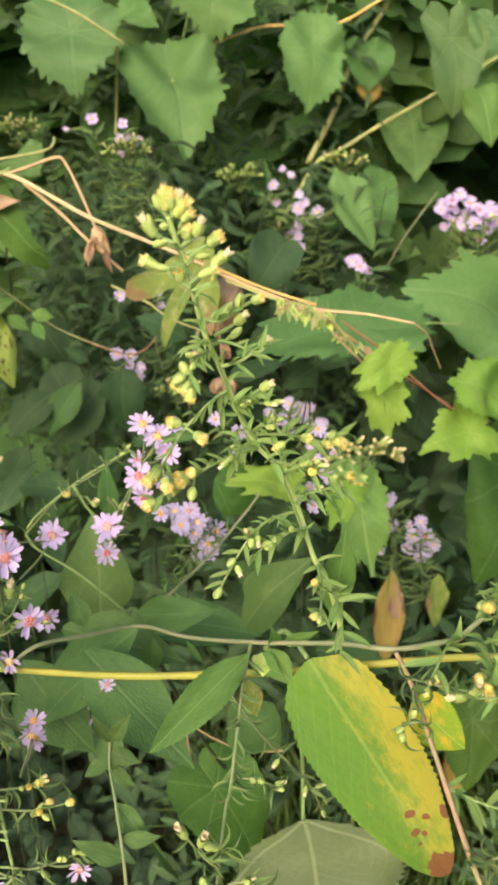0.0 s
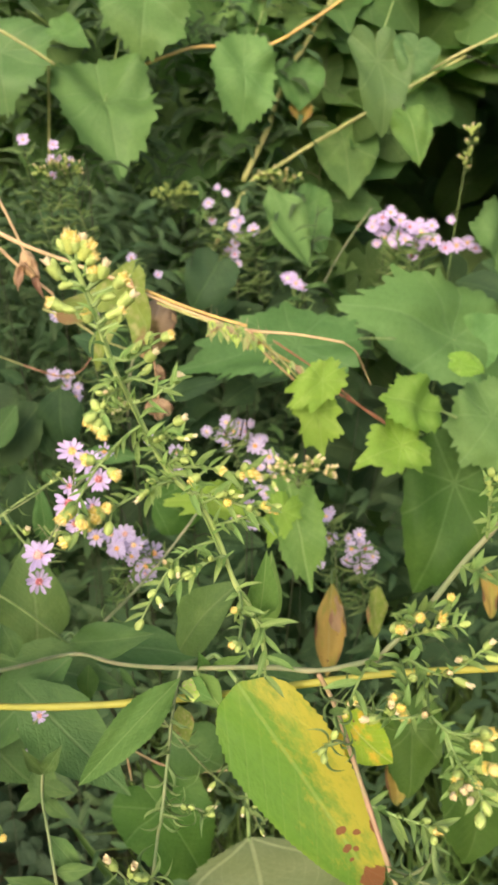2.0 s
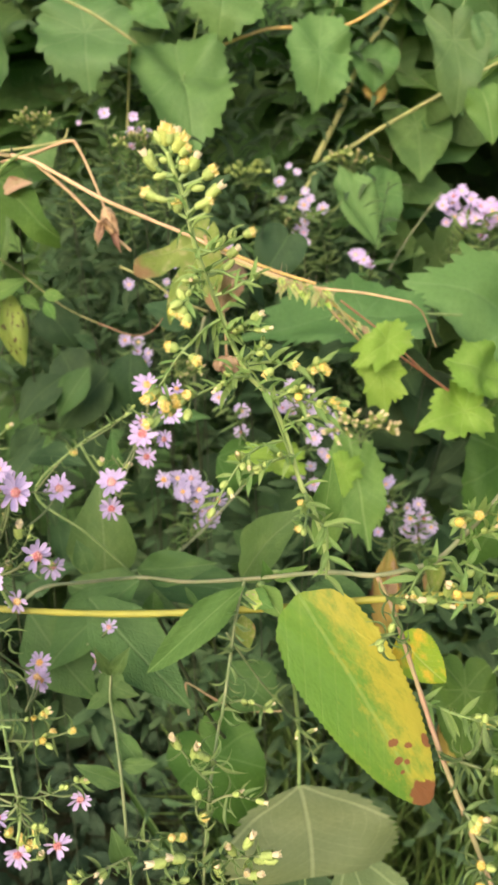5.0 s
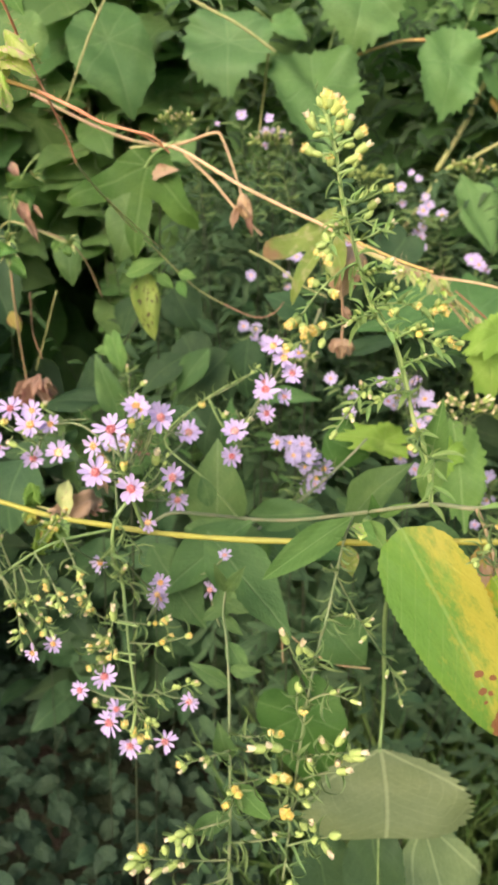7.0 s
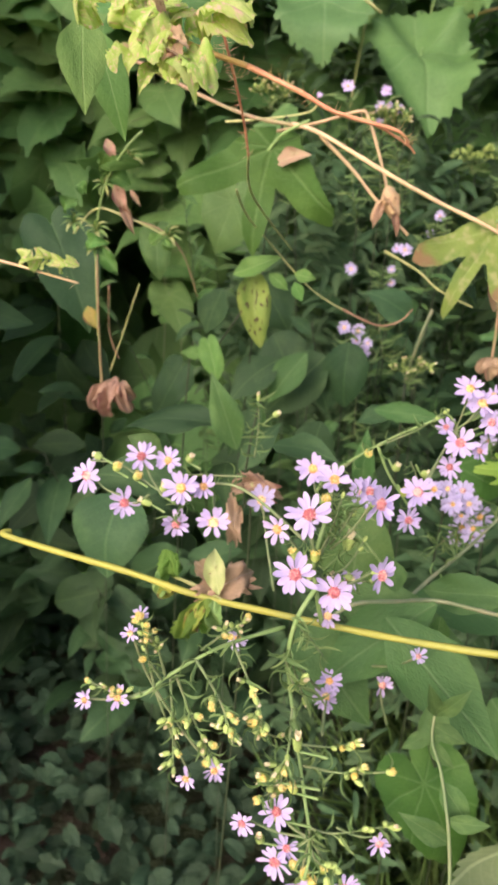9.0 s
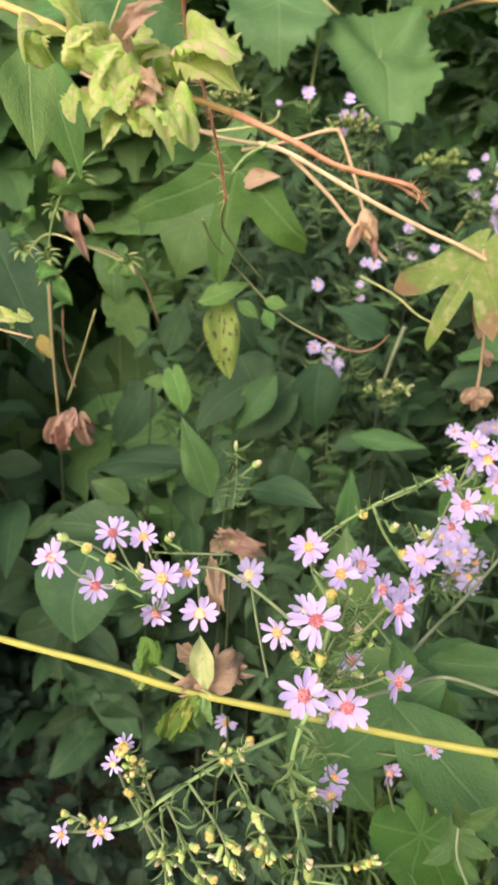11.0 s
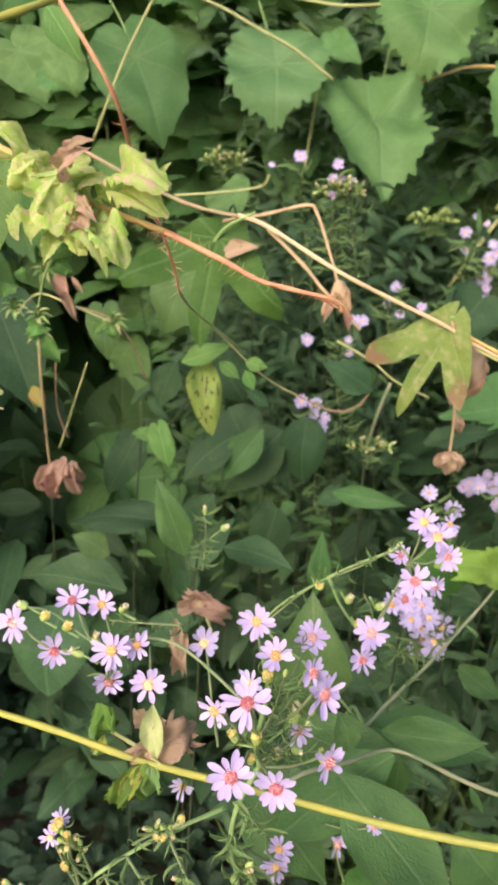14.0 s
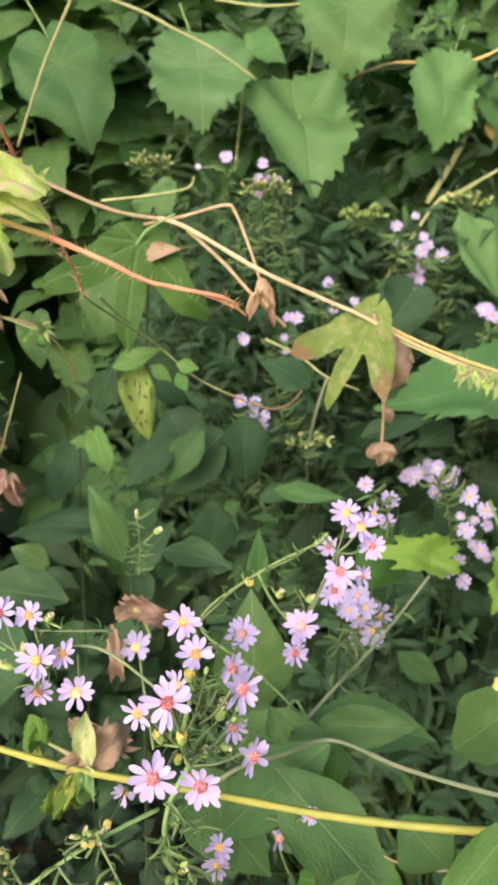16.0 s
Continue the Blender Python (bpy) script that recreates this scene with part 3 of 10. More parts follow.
def small_flower(parent, centre, facing, size, petal_mat=None, disc_mat=None):
    """A head too small to tell its petals apart: a ring of petals in one mesh under its disc."""
    COUNT[0] += 1
    rnd = random.Random(COUNT[0])
    m = frame_of(centre, facing, size, rnd.uniform(0, 6))
    head = put("flower", DISC, disc_mat or (DISC_Y if COUNT[0] % 3 else DISC_R), parent, m @ Matrix.Diagonal((0.24, 0.24, 0.3, 1)))
    put("petals", PETALS[COUNT[0] % 3], petal_mat or VIOLET, head, m)
    return head


def petal_ring(seed):
    rnd = random.Random(seed)
    src = leaf_shape("petal", 0, False, -0.07, 0.25, 0.02)
    co = np.empty(len(src.vertices) * 3)
    src.vertices.foreach_get("co", co)
    co = co.reshape(-1, 3)
    verts, faces = [], []
    for i in range(10):
        a = 2 * math.pi * (i + rnd.uniform(-0.25, 0.25)) / 10
        q = Matrix.Rotation(a, 4, "Z") @ Matrix.Translation((0, 0.085, 0)) @ Matrix.Rotation(rnd.uniform(0.05, 0.5), 4, "X") @ Matrix.Diagonal((0.19, rnd.uniform(0.34, 0.43), 0.3, 1))
        k = len(verts)
        verts += [q @ Vector(c) for c in co]
        faces += [tuple(k + v for v in p.vertices) for p in src.polygons]
    return mesh_of("petals", verts, faces)


PETALS = [petal_ring(s) for s in (5, 6, 7)]


def bud(parent, base, tip, width, kind="cream"):
    """A bud: a scaly green cup with its yellow, cream or closed top."""
    base, tip = Vector(base), Vector(tip)
    d = tip - base
    ln = d.length
    m = frame_of(base, d, 1.0, COUNT[0] * 1.7)
    COUNT[0] += 1
    cup_len = {"closed": 0.95, "yellow": 0.66, "cream": 0.66}[kind] * ln
    b = put("bud", POD if kind == "closed" else CUP, BUD_Y if kind == "yellow" and width > 0.0030 else BUD_G, parent, m @ Matrix.Diagonal((width, width, cup_len, 1)))
    if kind == "yellow":
        put("bud_top", DISC, BUD_T, b, m @ Matrix.Translation((0, 0, cup_len * 0.98)) @ Matrix.Diagonal((width * 1.0, width * 1.0, width * 1.55, 1)))
    elif kind == "cream":
        put("bud_top", TUFT, BUD_C, b, m @ Matrix.Translation((0, 0, cup_len * 0.9)) @ Matrix.Diagonal((width * 0.85, width * 0.85, ln - cup_len * 0.9, 1)))
    return b


def leaflet(parent, base, direction, length, width, mat=None, bend=0.25, face=None):
    COUNT[0] += 1
    base, d = Vector(base), Vector(direction).normalized()
    nrm = Vector(face) if face else TOWARD * 0.6 + Vector((0, 0, 0.4))
    me = leaf_shape("linear", COUNT[0] % 4, False, round(bend, 1), 0.3, 0.02)
    return put("bract", me, mat or SMALL, parent, leaf_pose(base, base + d * length, width, nrm, length))


def sprig(parent, pts, leaves=8, size=0.010, buds=3, kinds=("cream", "closed", "yellow"), bud_size=0.006, r=0.0005, mat=None, seed=0, tip=True, broad=False):
    """A side shoot: thin stalk, narrow leaves along it (sickle-shaped, or broader and straighter), buds towards its end."""
    rnd = random.Random(seed * 13 + 5)
    stem(parent, "side_shoot", pts, r, r * 0.65, mat or (STEM if broad else DULLSTEM), sides=5)
    path = smooth_path(pts, 10)
    n = len(path)
    for i in range(leaves):
        k = min(n - 2, int((i + 0.6) / leaves * (n - 1)))
        d = (path[k + 1] - path[k]).normalized()
        side = Vector((rnd.uniform(-1, 1), rnd.uniform(-0.9, 0.3), rnd.uniform(-0.6, 1)))
        side = (side - d * side.dot(d)).normalized()
        ln = size * rnd.uniform(0.55, 1.15)
        if broad:
            leaflet(parent, path[k], d * rnd.uniform(0.3, 0.9) + side * 0.8, ln, ln * rnd.uniform(0.17, 0.27), bend=rnd.uniform(-0.1, 0.2))
        else:
            out = d * rnd.uniform(0.1, 0.7) + side
            turn = Vector((rnd.uniform(-1, 1), -0.35, rnd.uniform(-1, 1)))
            leaflet(parent, path[k], out, ln, ln * rnd.uniform(0.11, 0.17), SICKLE, rnd.uniform(0.1, 0.4), turn)
    for i in range(buds):
        k = n - 2 if (i == 0 and tip) else min(n - 2, int(rnd.uniform(0.4, 1.0) * (n - 1)))
        d = (path[k + 1] - path[k]).normalized()
        side = Vector((rnd.uniform(-1, 1), rnd.uniform(-1, 0.2), rnd.uniform(-0.4, 1))).normalized()
        out = d if (i == 0 and tip) else (d * 0.6 + side * 0.8).normalized()
        kind = kinds[int(rnd.uniform(0, len(kinds)))]
        ln = bud_size * rnd.uniform(0.8, 1.15) * {"closed": 0.78, "yellow": 0.7, "cream": 1.0}[kind]
        start = path[k] + out * (0 if (i == 0 and tip) else bud_size * rnd.uniform(0.2, 0.7))
        if i and (start - path[k]).length > 0.0012:
            stem(parent, "bud_stalk", [path[k], start], r * 0.7, r * 0.6, STEM, sides=4)
        bud(parent, start, start + out * ln, bud_size * {"closed": 0.56, "yellow": 0.56, "cream": 0.44}[kind], kind)


def leafy_plant(name, base, top, count, kind, mat, size, seed, label, category, group, low=0.35, slim=(0.7, 1.05), stalk_mat=None):
    """A plant of the middle distance: a bent stalk with single leaves on short stalks all round it."""
    rnd = random.Random(seed)
    ob = plant(name, base, label, category, group)
    base, top = Vector(base), Vector(top)
    mid = base.lerp(top, 0.55) + Vector((rnd.uniform(-0.05, 0.05), rnd.uniform(0, 0.03), 0))
    pts = [base, mid, top]
    # stalks take the stem colour with shade painted in, unless another is given
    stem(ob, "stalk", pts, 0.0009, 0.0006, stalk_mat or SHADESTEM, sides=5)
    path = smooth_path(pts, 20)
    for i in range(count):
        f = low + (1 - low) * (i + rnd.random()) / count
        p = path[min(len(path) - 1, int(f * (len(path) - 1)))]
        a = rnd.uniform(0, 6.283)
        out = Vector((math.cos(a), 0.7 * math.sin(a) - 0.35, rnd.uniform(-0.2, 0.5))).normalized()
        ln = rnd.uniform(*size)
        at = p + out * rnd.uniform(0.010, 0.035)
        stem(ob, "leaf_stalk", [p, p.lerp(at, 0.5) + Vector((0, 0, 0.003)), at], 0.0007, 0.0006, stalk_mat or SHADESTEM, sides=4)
        tip = at + (out + Vector((0, 0, rnd.uniform(-1.0, -0.1)))).normalized() * ln
        face = (rnd.uniform(-0.4, 0.4), rnd.uniform(-0.9, -0.2), rnd.uniform(0.3, 1.0))
        me = leaf_shape(kind, i % 3, 2, 0.12, 0.22, 0.06)
        put("leaf", me, mat, ob, leaf_pose(at, tip, ln * rnd.uniform(*slim), face))
    return ob


def scatter(name, me, mat, poses, label, category, kind="stuff"):
    """Many small leaves that nobody could count, joined into one mesh."""
    nv = len(me.vertices)
    co = np.empty(nv * 3)
    me.vertices.foreach_get("co", co)
    co = np.c_[co.reshape(-1, 3), np.ones(nv)]
    polys = [tuple(p.vertices) for p in me.polygons]
    uvl = np.empty(len(me.loops) * 2, dtype=np.float32)
    me.uv_layers[0].data.foreach_get("uv", uvl)
    verts = np.concatenate([(co @ np.array(m).T)[:, :3] for m in poses])
    faces = [tuple(v + k * nv for v in p) for k in range(len(poses)) for p in polys]
    out = bpy.data.meshes.new(name)
    out.from_pydata(verts.tolist(), [], faces)
    layer = out.uv_layers.new(name="UVMap")
    layer.data.foreach_set("uv", np.tile(uvl, len(poses)))
    out.polygons.foreach_set("use_smooth", np.ones(len(out.polygons), dtype=bool))
    out.materials.append(mat)
    return tagged(new(name, out), label, category, kind=kind)


# ---- the place ----
def ground_sheet():
    """One sheet of soil that reaches the horizon, fine and uneven where it is near."""
    xs = [-60, -20, -6, -3] + [-2 + 0.06 * i for i in range(67)] + [3, 6, 20, 60]
    ys = [-60, -20, -6, -2] + [-1 + 0.06 * i for i in range(67)] + [4, 6, 20, 60]
    verts, faces = [], []
    for y in ys:
        for x in xs:
            near = 1.0 if abs(x) < 2.1 and -1.1 < y < 3.1 else 0.0
            verts.append((x, y, 0.03 + near * 0.03 * noise.noise((x * 3, y * 3, 0))))
    n = len(xs)
    for j in range(len(ys) - 1):
        for i in range(n - 1):
            a = j * n + i
            faces.append((a, a + 1, a + n + 1, a + n))
    me = mesh_of("ground", verts, faces)
    me.materials.append(SOIL)
    return tagged(new("ground", me), "dark damp soil under the plants", "ground", kind="structure")


ground_sheet()


def strewn(kind, count, seed, xr, yr, zr, size, up=0.5, narrow=(0.75, 1.1), keep=None, gap=None):
    """Poses for leaves strewn through a block of the thicket."""
    rnd = random.Random(seed)
    poses = []
    while len(poses) < count:
        p = Vector((rnd.uniform(*xr), rnd.uniform(*yr), rnd.uniform(*zr)))
        if keep and not keep(p):
            continue
        a = rnd.uniform(0, 6.283)
        axis = Vector((math.cos(a), -0.35 + 0.6 * math.sin(a), rnd.uniform(-1.0, 0.25)))
        ln = rnd.uniform(*size)
        face = Vector((rnd.uniform(-0.5, 0.5), rnd.uniform(-1.0, -0.1), up + rnd.uniform(-0.3, 0.5)))
        m = leaf_pose(p, p + axis.normalized() * ln, ln * rnd.uniform(*narrow), face)
        if gap and gap(p):
            count -= 1
            continue
        poses.append(m)
    return poses


def shady_gap(p):
    """A second, wider gap under the crumpled leaves."""
    return ((p.x + 0.38) / 0.17) ** 2 + ((p.y - 1.1) / 0.5) ** 2 + ((p.z - 0.66) / 0.16) ** 2 < 1


def hollow(p):
    """A dark gap in the thicket, with few leaves in it."""
    return ((p.x - 0.40) / 0.20) ** 2 + ((p.y - 1.2) / 0.38) ** 2 + ((p.z - 0.84) / 0.16) ** 2 < 1


# far thicket: layers of leaves behind the nearer plants
scatter("thicket_foliage", leaf_shape("grape", 1, True, 0.12, 0.3, 0.05), THICKET, strewn("grape", 3600, 11, (-1.7, 1.8), (1.05, 2.4), (0.0, 2.3), (0.08, 0.15), up=0.15, keep=lambda p: not hollow(p) and p.z < 1.75 + 0.6 * noise.noise((p.x * 1.7, p.y, 3)) and abs(p.x) < 1.55 + 0.4 * noise.noise((p.y * 3, p.z * 2, 5)), gap=shady_gap), "dense dark-green vine foliage behind the flowers", "foliage")
scatter("undergrowth", leaf_shape("lance", 2, True, 0.2, 0.4, 0.08), DEEP, strewn("lance", 1150, 12, (-1.0, 0.9), (0.78, 1.15), (0.05, 0.80), (0.04, 0.11), narrow=(0.35, 0.65), gap=shady_gap), "deep-green lance-shaped leaves low in the shade", "foliage")
scatter("fine_foliage", leaf_shape("linear", 2, True, 0.3, 0.4, 0.05), FINE, strewn("linear", 3400, 18, (-0.32, 0.14), (0.73, 1.02), (0.58, 1.08), (0.014, 0.036), narrow=(0.18, 0.34), keep=lambda p: p.x > -0.24 + 0.12 * noise.noise((p.z * 8, 2, 0)) and (p.y > 0.91 or (p.y > 0.85 or p.x < -0.02) and p.z < 0.89 + 0.08 * noise.noise((p.x * 9, p.y * 9, 1)))), "fine narrow leaves of many small asters", "foliage")
scatter("low_fine_foliage", leaf_shape("linear", 3, True, 0.3, 0.4, 0.05), FINE, strewn("linear", 900, 19, (-0.14, 0.36), (0.45, 0.72), (0.25, 0.62), (0.014, 0.034), narrow=(0.2, 0.36)), "fine narrow leaves low among the asters", "foliage")
scatter("hanging_foliage", leaf_shape("heart", 3, True, 0.15, 0.3, 0.05), THICKET, strewn("heart", 1000, 13, (-0.9, 0.9), (1.0, 1.15), (0.66, 1.4), (0.05, 0.10), up=0.15, keep=lambda p: not hollow(p), gap=shady_gap), "mid-green heart-shaped leaves on tangled vines", "foliage")
# unseen leaves added at the left to block sky light from that side
scatter("side_foliage", leaf_shape("heart", 3, True, 0.15, 0.3, 0.05), THICKET, strewn("heart", 520, 23, (-1.4, -0.62), (0.15, 1.05), (0.0, 1.3), (0.05, 0.11), up=0.15, gap=lambda p: ((p.x + 0.6) / 0.75) ** 2 + ((p.y - 1.05) / 0.95) ** 2 > 1 + 0.6 * noise.noise((p.x * 4, p.y * 4, p.z * 3))), "mid-green leaves added out of view to shade the left side", "foliage")
scatter("far_trees", leaf_shape("heart", 2, True, 0.15, 0.3, 0.05), THICKET, strewn("heart", 5000, 16, (-4, 4), (2.6, 3.8), (0.0, 3.8), (0.2, 0.34), keep=lambda p: p.z < 3.0 - 0.09 * p.x * p.x + 1.0 * noise.noise((p.x * 0.8, p.y, 7)) and abs(p.x) < 3.6 + 0.6 * noise.noise((p.y * 2, p.z, 4))), "dense green shrubs beyond the vines", "foliage")
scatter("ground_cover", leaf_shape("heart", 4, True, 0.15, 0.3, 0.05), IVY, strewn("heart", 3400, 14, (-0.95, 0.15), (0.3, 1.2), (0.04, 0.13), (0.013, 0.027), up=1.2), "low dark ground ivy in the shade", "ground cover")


def grass(count, seed, xr, yr, wide=0.0):
    """Blades in a block, or thinning out from its middle where wide is given."""
    rnd = random.Random(seed)
    poses = []
    for _ in range(count):
        p = Vector((rnd.uniform(*xr), rnd.uniform(*yr), 0.04))
        if wide:
            p = Vector((rnd.gauss(0.1, wide), rnd.gauss(-0.6, wide * 0.8), 0.04))
            if p.y > 1.0 and abs(p.x) < 1.6:
                continue
        if noise.noise((p.x * 2.1, p.y * 2.1, 9)) < -0.5 or -1.4 < p.x < -0.05 and 0.2 < p.y:
            continue
        d = Vector((rnd.uniform(-1, 1), rnd.uniform(-1, 0.6), rnd.uniform(0.5, 1.6))).normalized()
        ln = rnd.uniform(0.06, 0.20) * (1.4 if wide else 1.0)
        poses.append(leaf_pose(p, p + d * ln, rnd.uniform(0.003, 0.006) * (1.8 if wide else 1.0), (0, -0.5, 0.6), ln))
    return poses


scatter("grass", leaf_shape("blade", 1, True, 0.25, 0.3, 0.03), GRASS, grass(12000, 15, (-0.25, 0.75), (0.10, 1.1)) + grass(26000, 25, (0, 1), (0, 1), 2.2), "long soft grass under the plants", "grass")


# leafy plants of the middle distance
_u = random.Random(31)
for i in range(20):
    x, y = -0.62 + 1.12 * i / 19 + _u.uniform(-0.03, 0.03), _u.uniform(0.66, 0.86)
    kind, slim = (("heart", (0.7, 1.0)), ("lance", (0.35, 0.5)))[i % 2]
    leafy_plant("shade_plant", (x, y + 0.05, 0.04), (x + _u.uniform(-0.06, 0.06), y, _u.uniform(0.50, 0.78) if x > -0.08 else _u.uniform(0.34, 0.54)), 15, kind, DEEP, (0.035, 0.075), 100 + i, "shade plant with deep green drooping leaves", "plant", "shade plants", slim=slim)
for i in range(13):
    x = -0.66 + 1.3 * i / 12 + _u.uniform(-0.04, 0.04)
    if 0.24 < x < 0.46:
        continue
    leafy_plant("hanging_vine", (x, 1.08, 0.04), (x + _u.uniform(-0.15, 0.15), _u.uniform(0.95, 1.02), _u.uniform(1.1, 1.4)), 24, ("heart", "grape")[i % 2], THICKET, (0.05, 0.085), 200 + i, "vine stem hung with mid-green leaves", "vine", "vines at the back", low=0.5, stalk_mat=DULLSTEM)

# arching aster: long grey-green stem, budding stalk, side stalks
aster = plant("aster_plant", (0.13, 0.09, 0.03), "arching aster with grey-green stems, cream buds and pale lilac flowers", "aster", "asters")
stem(aster, "stalk", [(0.13, 0.09, 0.03), (0.0869, 0.095, 0.698), (0.0783, 0.1, 0.7241), (0.0716, 0.104, 0.7438), (0.0641, 0.108, 0.7605), (0.0585, 0.12, 0.7724), (0.0547, 0.132, 0.7795), (0.0509, 0.15, 0.7882), (0.0464, 0.168, 0.7991), (0.0416, 0.172, 0.8082)], 0.0008, 0.0007, ROSY, "rosy-brown hanging stalk")
stem(aster, "long_stem", [(-0.0912, 0.225, 0.7561), (-0.0807, 0.23, 0.7633), (-0.0652, 0.245, 0.7565), (-0.0464, 0.264, 0.7465), (-0.024, 0.235, 0.7638), (0.0008, 0.206, 0.7845), (0.0268, 0.182, 0.8033), (0.0421, 0.175, 0.807), (0.0557, 0.168, 0.8156), (0.0576, 0.168, 0.8163), (0.069, 0.166, 0.8335), (0.0767, 0.164, 0.8489), (0.086, 0.162, 0.8646), (0.0905, 0.16, 0.8748)], 0.0008, 0.0008, GREY, "long grey-green stem")
stem(aster, "budding_stalk", [(0.0276, 0.182, 0.8033), (0.026, 0.182, 0.8136), (0.0215, 0.181, 0.828), (0.0181, 0.18, 0.8347), (0.0122, 0.178, 0.8541), (0.0071, 0.176, 0.8651), (0.002, 0.175, 0.8711), (-0.0022, 0.172, 0.8808), (-0.0048, 0.17, 0.8882), (-0.0073, 0.168, 0.8958), (-0.0101, 0.167, 0.9028), (-0.0117, 0.165, 0.9104), (-0.0131, 0.164, 0.9174), (-0.0153, 0.163, 0.9241), (-0.0167, 0.162, 0.9289)], 0.0008, 0.0006, BUDSTEM, "straight green stalk crowded with buds")
bud(aster, (-0.0173, 0.163, 0.9299), (-0.0171, 0.163, 0.9354), 0.0035, "yellow")
stem(aster, "bud_stalk", [(-0.0166, 0.163, 0.9282), (-0.0173, 0.163, 0.9299)], 0.0005, 0.0004, STEM)
bud(aster, (-0.0154, 0.163, 0.9287), (-0.0123, 0.163, 0.9332), 0.0034, "yellow")
stem(aster, "bud_stalk", [(-0.0166, 0.163, 0.9276), (-0.0154, 0.163, 0.9287)], 0.0005, 0.0004, STEM)
bud(aster, (-0.0144, 0.163, 0.9304), (-0.0142, 0.163, 0.9343), 0.0028, "cream")
stem(aster, "bud_stalk", [(-0.0162, 0.163, 0.9282), (-0.0144, 0.163, 0.9304)], 0.0005, 0.0004, STEM)
bud(aster, (-0.0195, 0.163, 0.9247), (-0.0229, 0.163, 0.9295), 0.0029, "cream")
stem(aster, "bud_stalk", [(-0.0156, 0.163, 0.9236), (-0.0195, 0.163, 0.9247)], 0.0005, 0.0004, STEM)
bud(aster, (-0.0114, 0.163, 0.9247), (-0.0095, 0.163, 0.929), 0.0029, "cream")
stem(aster, "bud_stalk", [(-0.0147, 0.163, 0.9224), (-0.0114, 0.163, 0.9247)], 0.0005, 0.0004, STEM)
bud(aster, (-0.0132, 0.163, 0.9241), (-0.0127, 0.163, 0.9273), 0.0029, "yellow")
stem(aster, "bud_stalk", [(-0.0142, 0.163, 0.9224), (-0.0132, 0.163, 0.9241)], 0.0005, 0.0004, STEM)
bud(aster, (-0.0087, 0.163, 0.923), (-0.0053, 0.163, 0.9256), 0.0029, "yellow")
stem(aster, "bud_stalk", [(-0.0133, 0.163, 0.9212), (-0.0087, 0.163, 0.923)], 0.0005, 0.0004, STEM)
bud(aster, (-0.008, 0.163, 0.9188), (-0.0035, 0.163, 0.9222), 0.0028, "cream")
stem(aster, "bud_stalk", [(-0.0126, 0.163, 0.914), (-0.008, 0.163, 0.9188)], 0.0005, 0.0004, STEM)
bud(aster, (-0.0194, 0.163, 0.9182), (-0.0235, 0.163, 0.9206), 0.0028, "yellow")
stem(aster, "bud_stalk", [(-0.0134, 0.163, 0.9188), (-0.0194, 0.163, 0.9182)], 0.0005, 0.0004, STEM)
bud(aster, (-0.0147, 0.163, 0.9152), (-0.0151, 0.163, 0.9184), 0.0027, "yellow")
stem(aster, "bud_stalk", [(-0.0126, 0.163, 0.914), (-0.0147, 0.163, 0.9152)], 0.0005, 0.0004, STEM)
bud(aster, (-0.008, 0.163, 0.9152), (-0.0073, 0.163, 0.9194), 0.0024, "cream")
stem(aster, "bud_stalk", [(-0.0123, 0.163, 0.9134), (-0.008, 0.163, 0.9152)], 0.0005, 0.0004, STEM)
bud(aster, (-0.0204, 0.163, 0.923), (-0.0168, 0.163, 0.9241), 0.0022, "closed")
stem(aster, "bud_stalk", [(-0.0154, 0.163, 0.9236), (-0.0204, 0.163, 0.923)], 0.0005, 0.0004, STEM)
bud(aster, (-0.0027, 0.172, 0.9074), (-0.0017, 0.172, 0.9107), 0.0027, "closed")
stem(aster, "bud_stalk", [(-0.0073, 0.172, 0.9048), (-0.0027, 0.172, 0.9074)], 0.0005, 0.0004, STEM)
bud(aster, (0.0005, 0.172, 0.9088), (0.0037, 0.172, 0.9101), 0.0026, "yellow")
stem(aster, "bud_stalk", [(-0.0054, 0.172, 0.9055), (0.0005, 0.172, 0.9088)], 0.0005, 0.0004, STEM)
bud(aster, (-0.0034, 0.172, 0.9035), (-0.0001, 0.172, 0.9064), 0.0027, "cream")
stem(aster, "bud_stalk", [(-0.0081, 0.172, 0.9007), (-0.0034, 0.172, 0.9035)], 0.0005, 0.0004, STEM)
bud(aster, (0.0025, 0.172, 0.898), (0.0052, 0.172, 0.9005), 0.0028, "cream")
stem(aster, "bud_stalk", [(-0.0015, 0.172, 0.8959), (0.0025, 0.172, 0.898)], 0.0005, 0.0004, STEM)
bud(aster, (0.0026, 0.172, 0.8874), (0.0062, 0.172, 0.8894), 0.0027, "cream")
stem(aster, "bud_stalk", [(-0.0022, 0.172, 0.8845), (0.0026, 0.172, 0.8874)], 0.0005, 0.0004, STEM)
sprig(aster, [(0.0152, 0.178, 0.8428), (0.0071, 0.175, 0.8656), (-0.0022, 0.171, 0.8812), (-0.0073, 0.167, 0.8961), (-0.0116, 0.164, 0.9107), (-0.0153, 0.162, 0.9237)], 16, 0.0052, 0, ("cream", "closed", "yellow"), 0.0046, 0.0004, seed=900, broad=True)
bud(aster, (-0.0181, 0.1625, 0.9303), (-0.0196, 0.1625, 0.9333), 0.0022, "closed")
stem(aster, "bud_stalk", [(-0.0169, 0.1625, 0.9287), (-0.0181, 0.1625, 0.9303)], 0.0005, 0.0004, STEM)
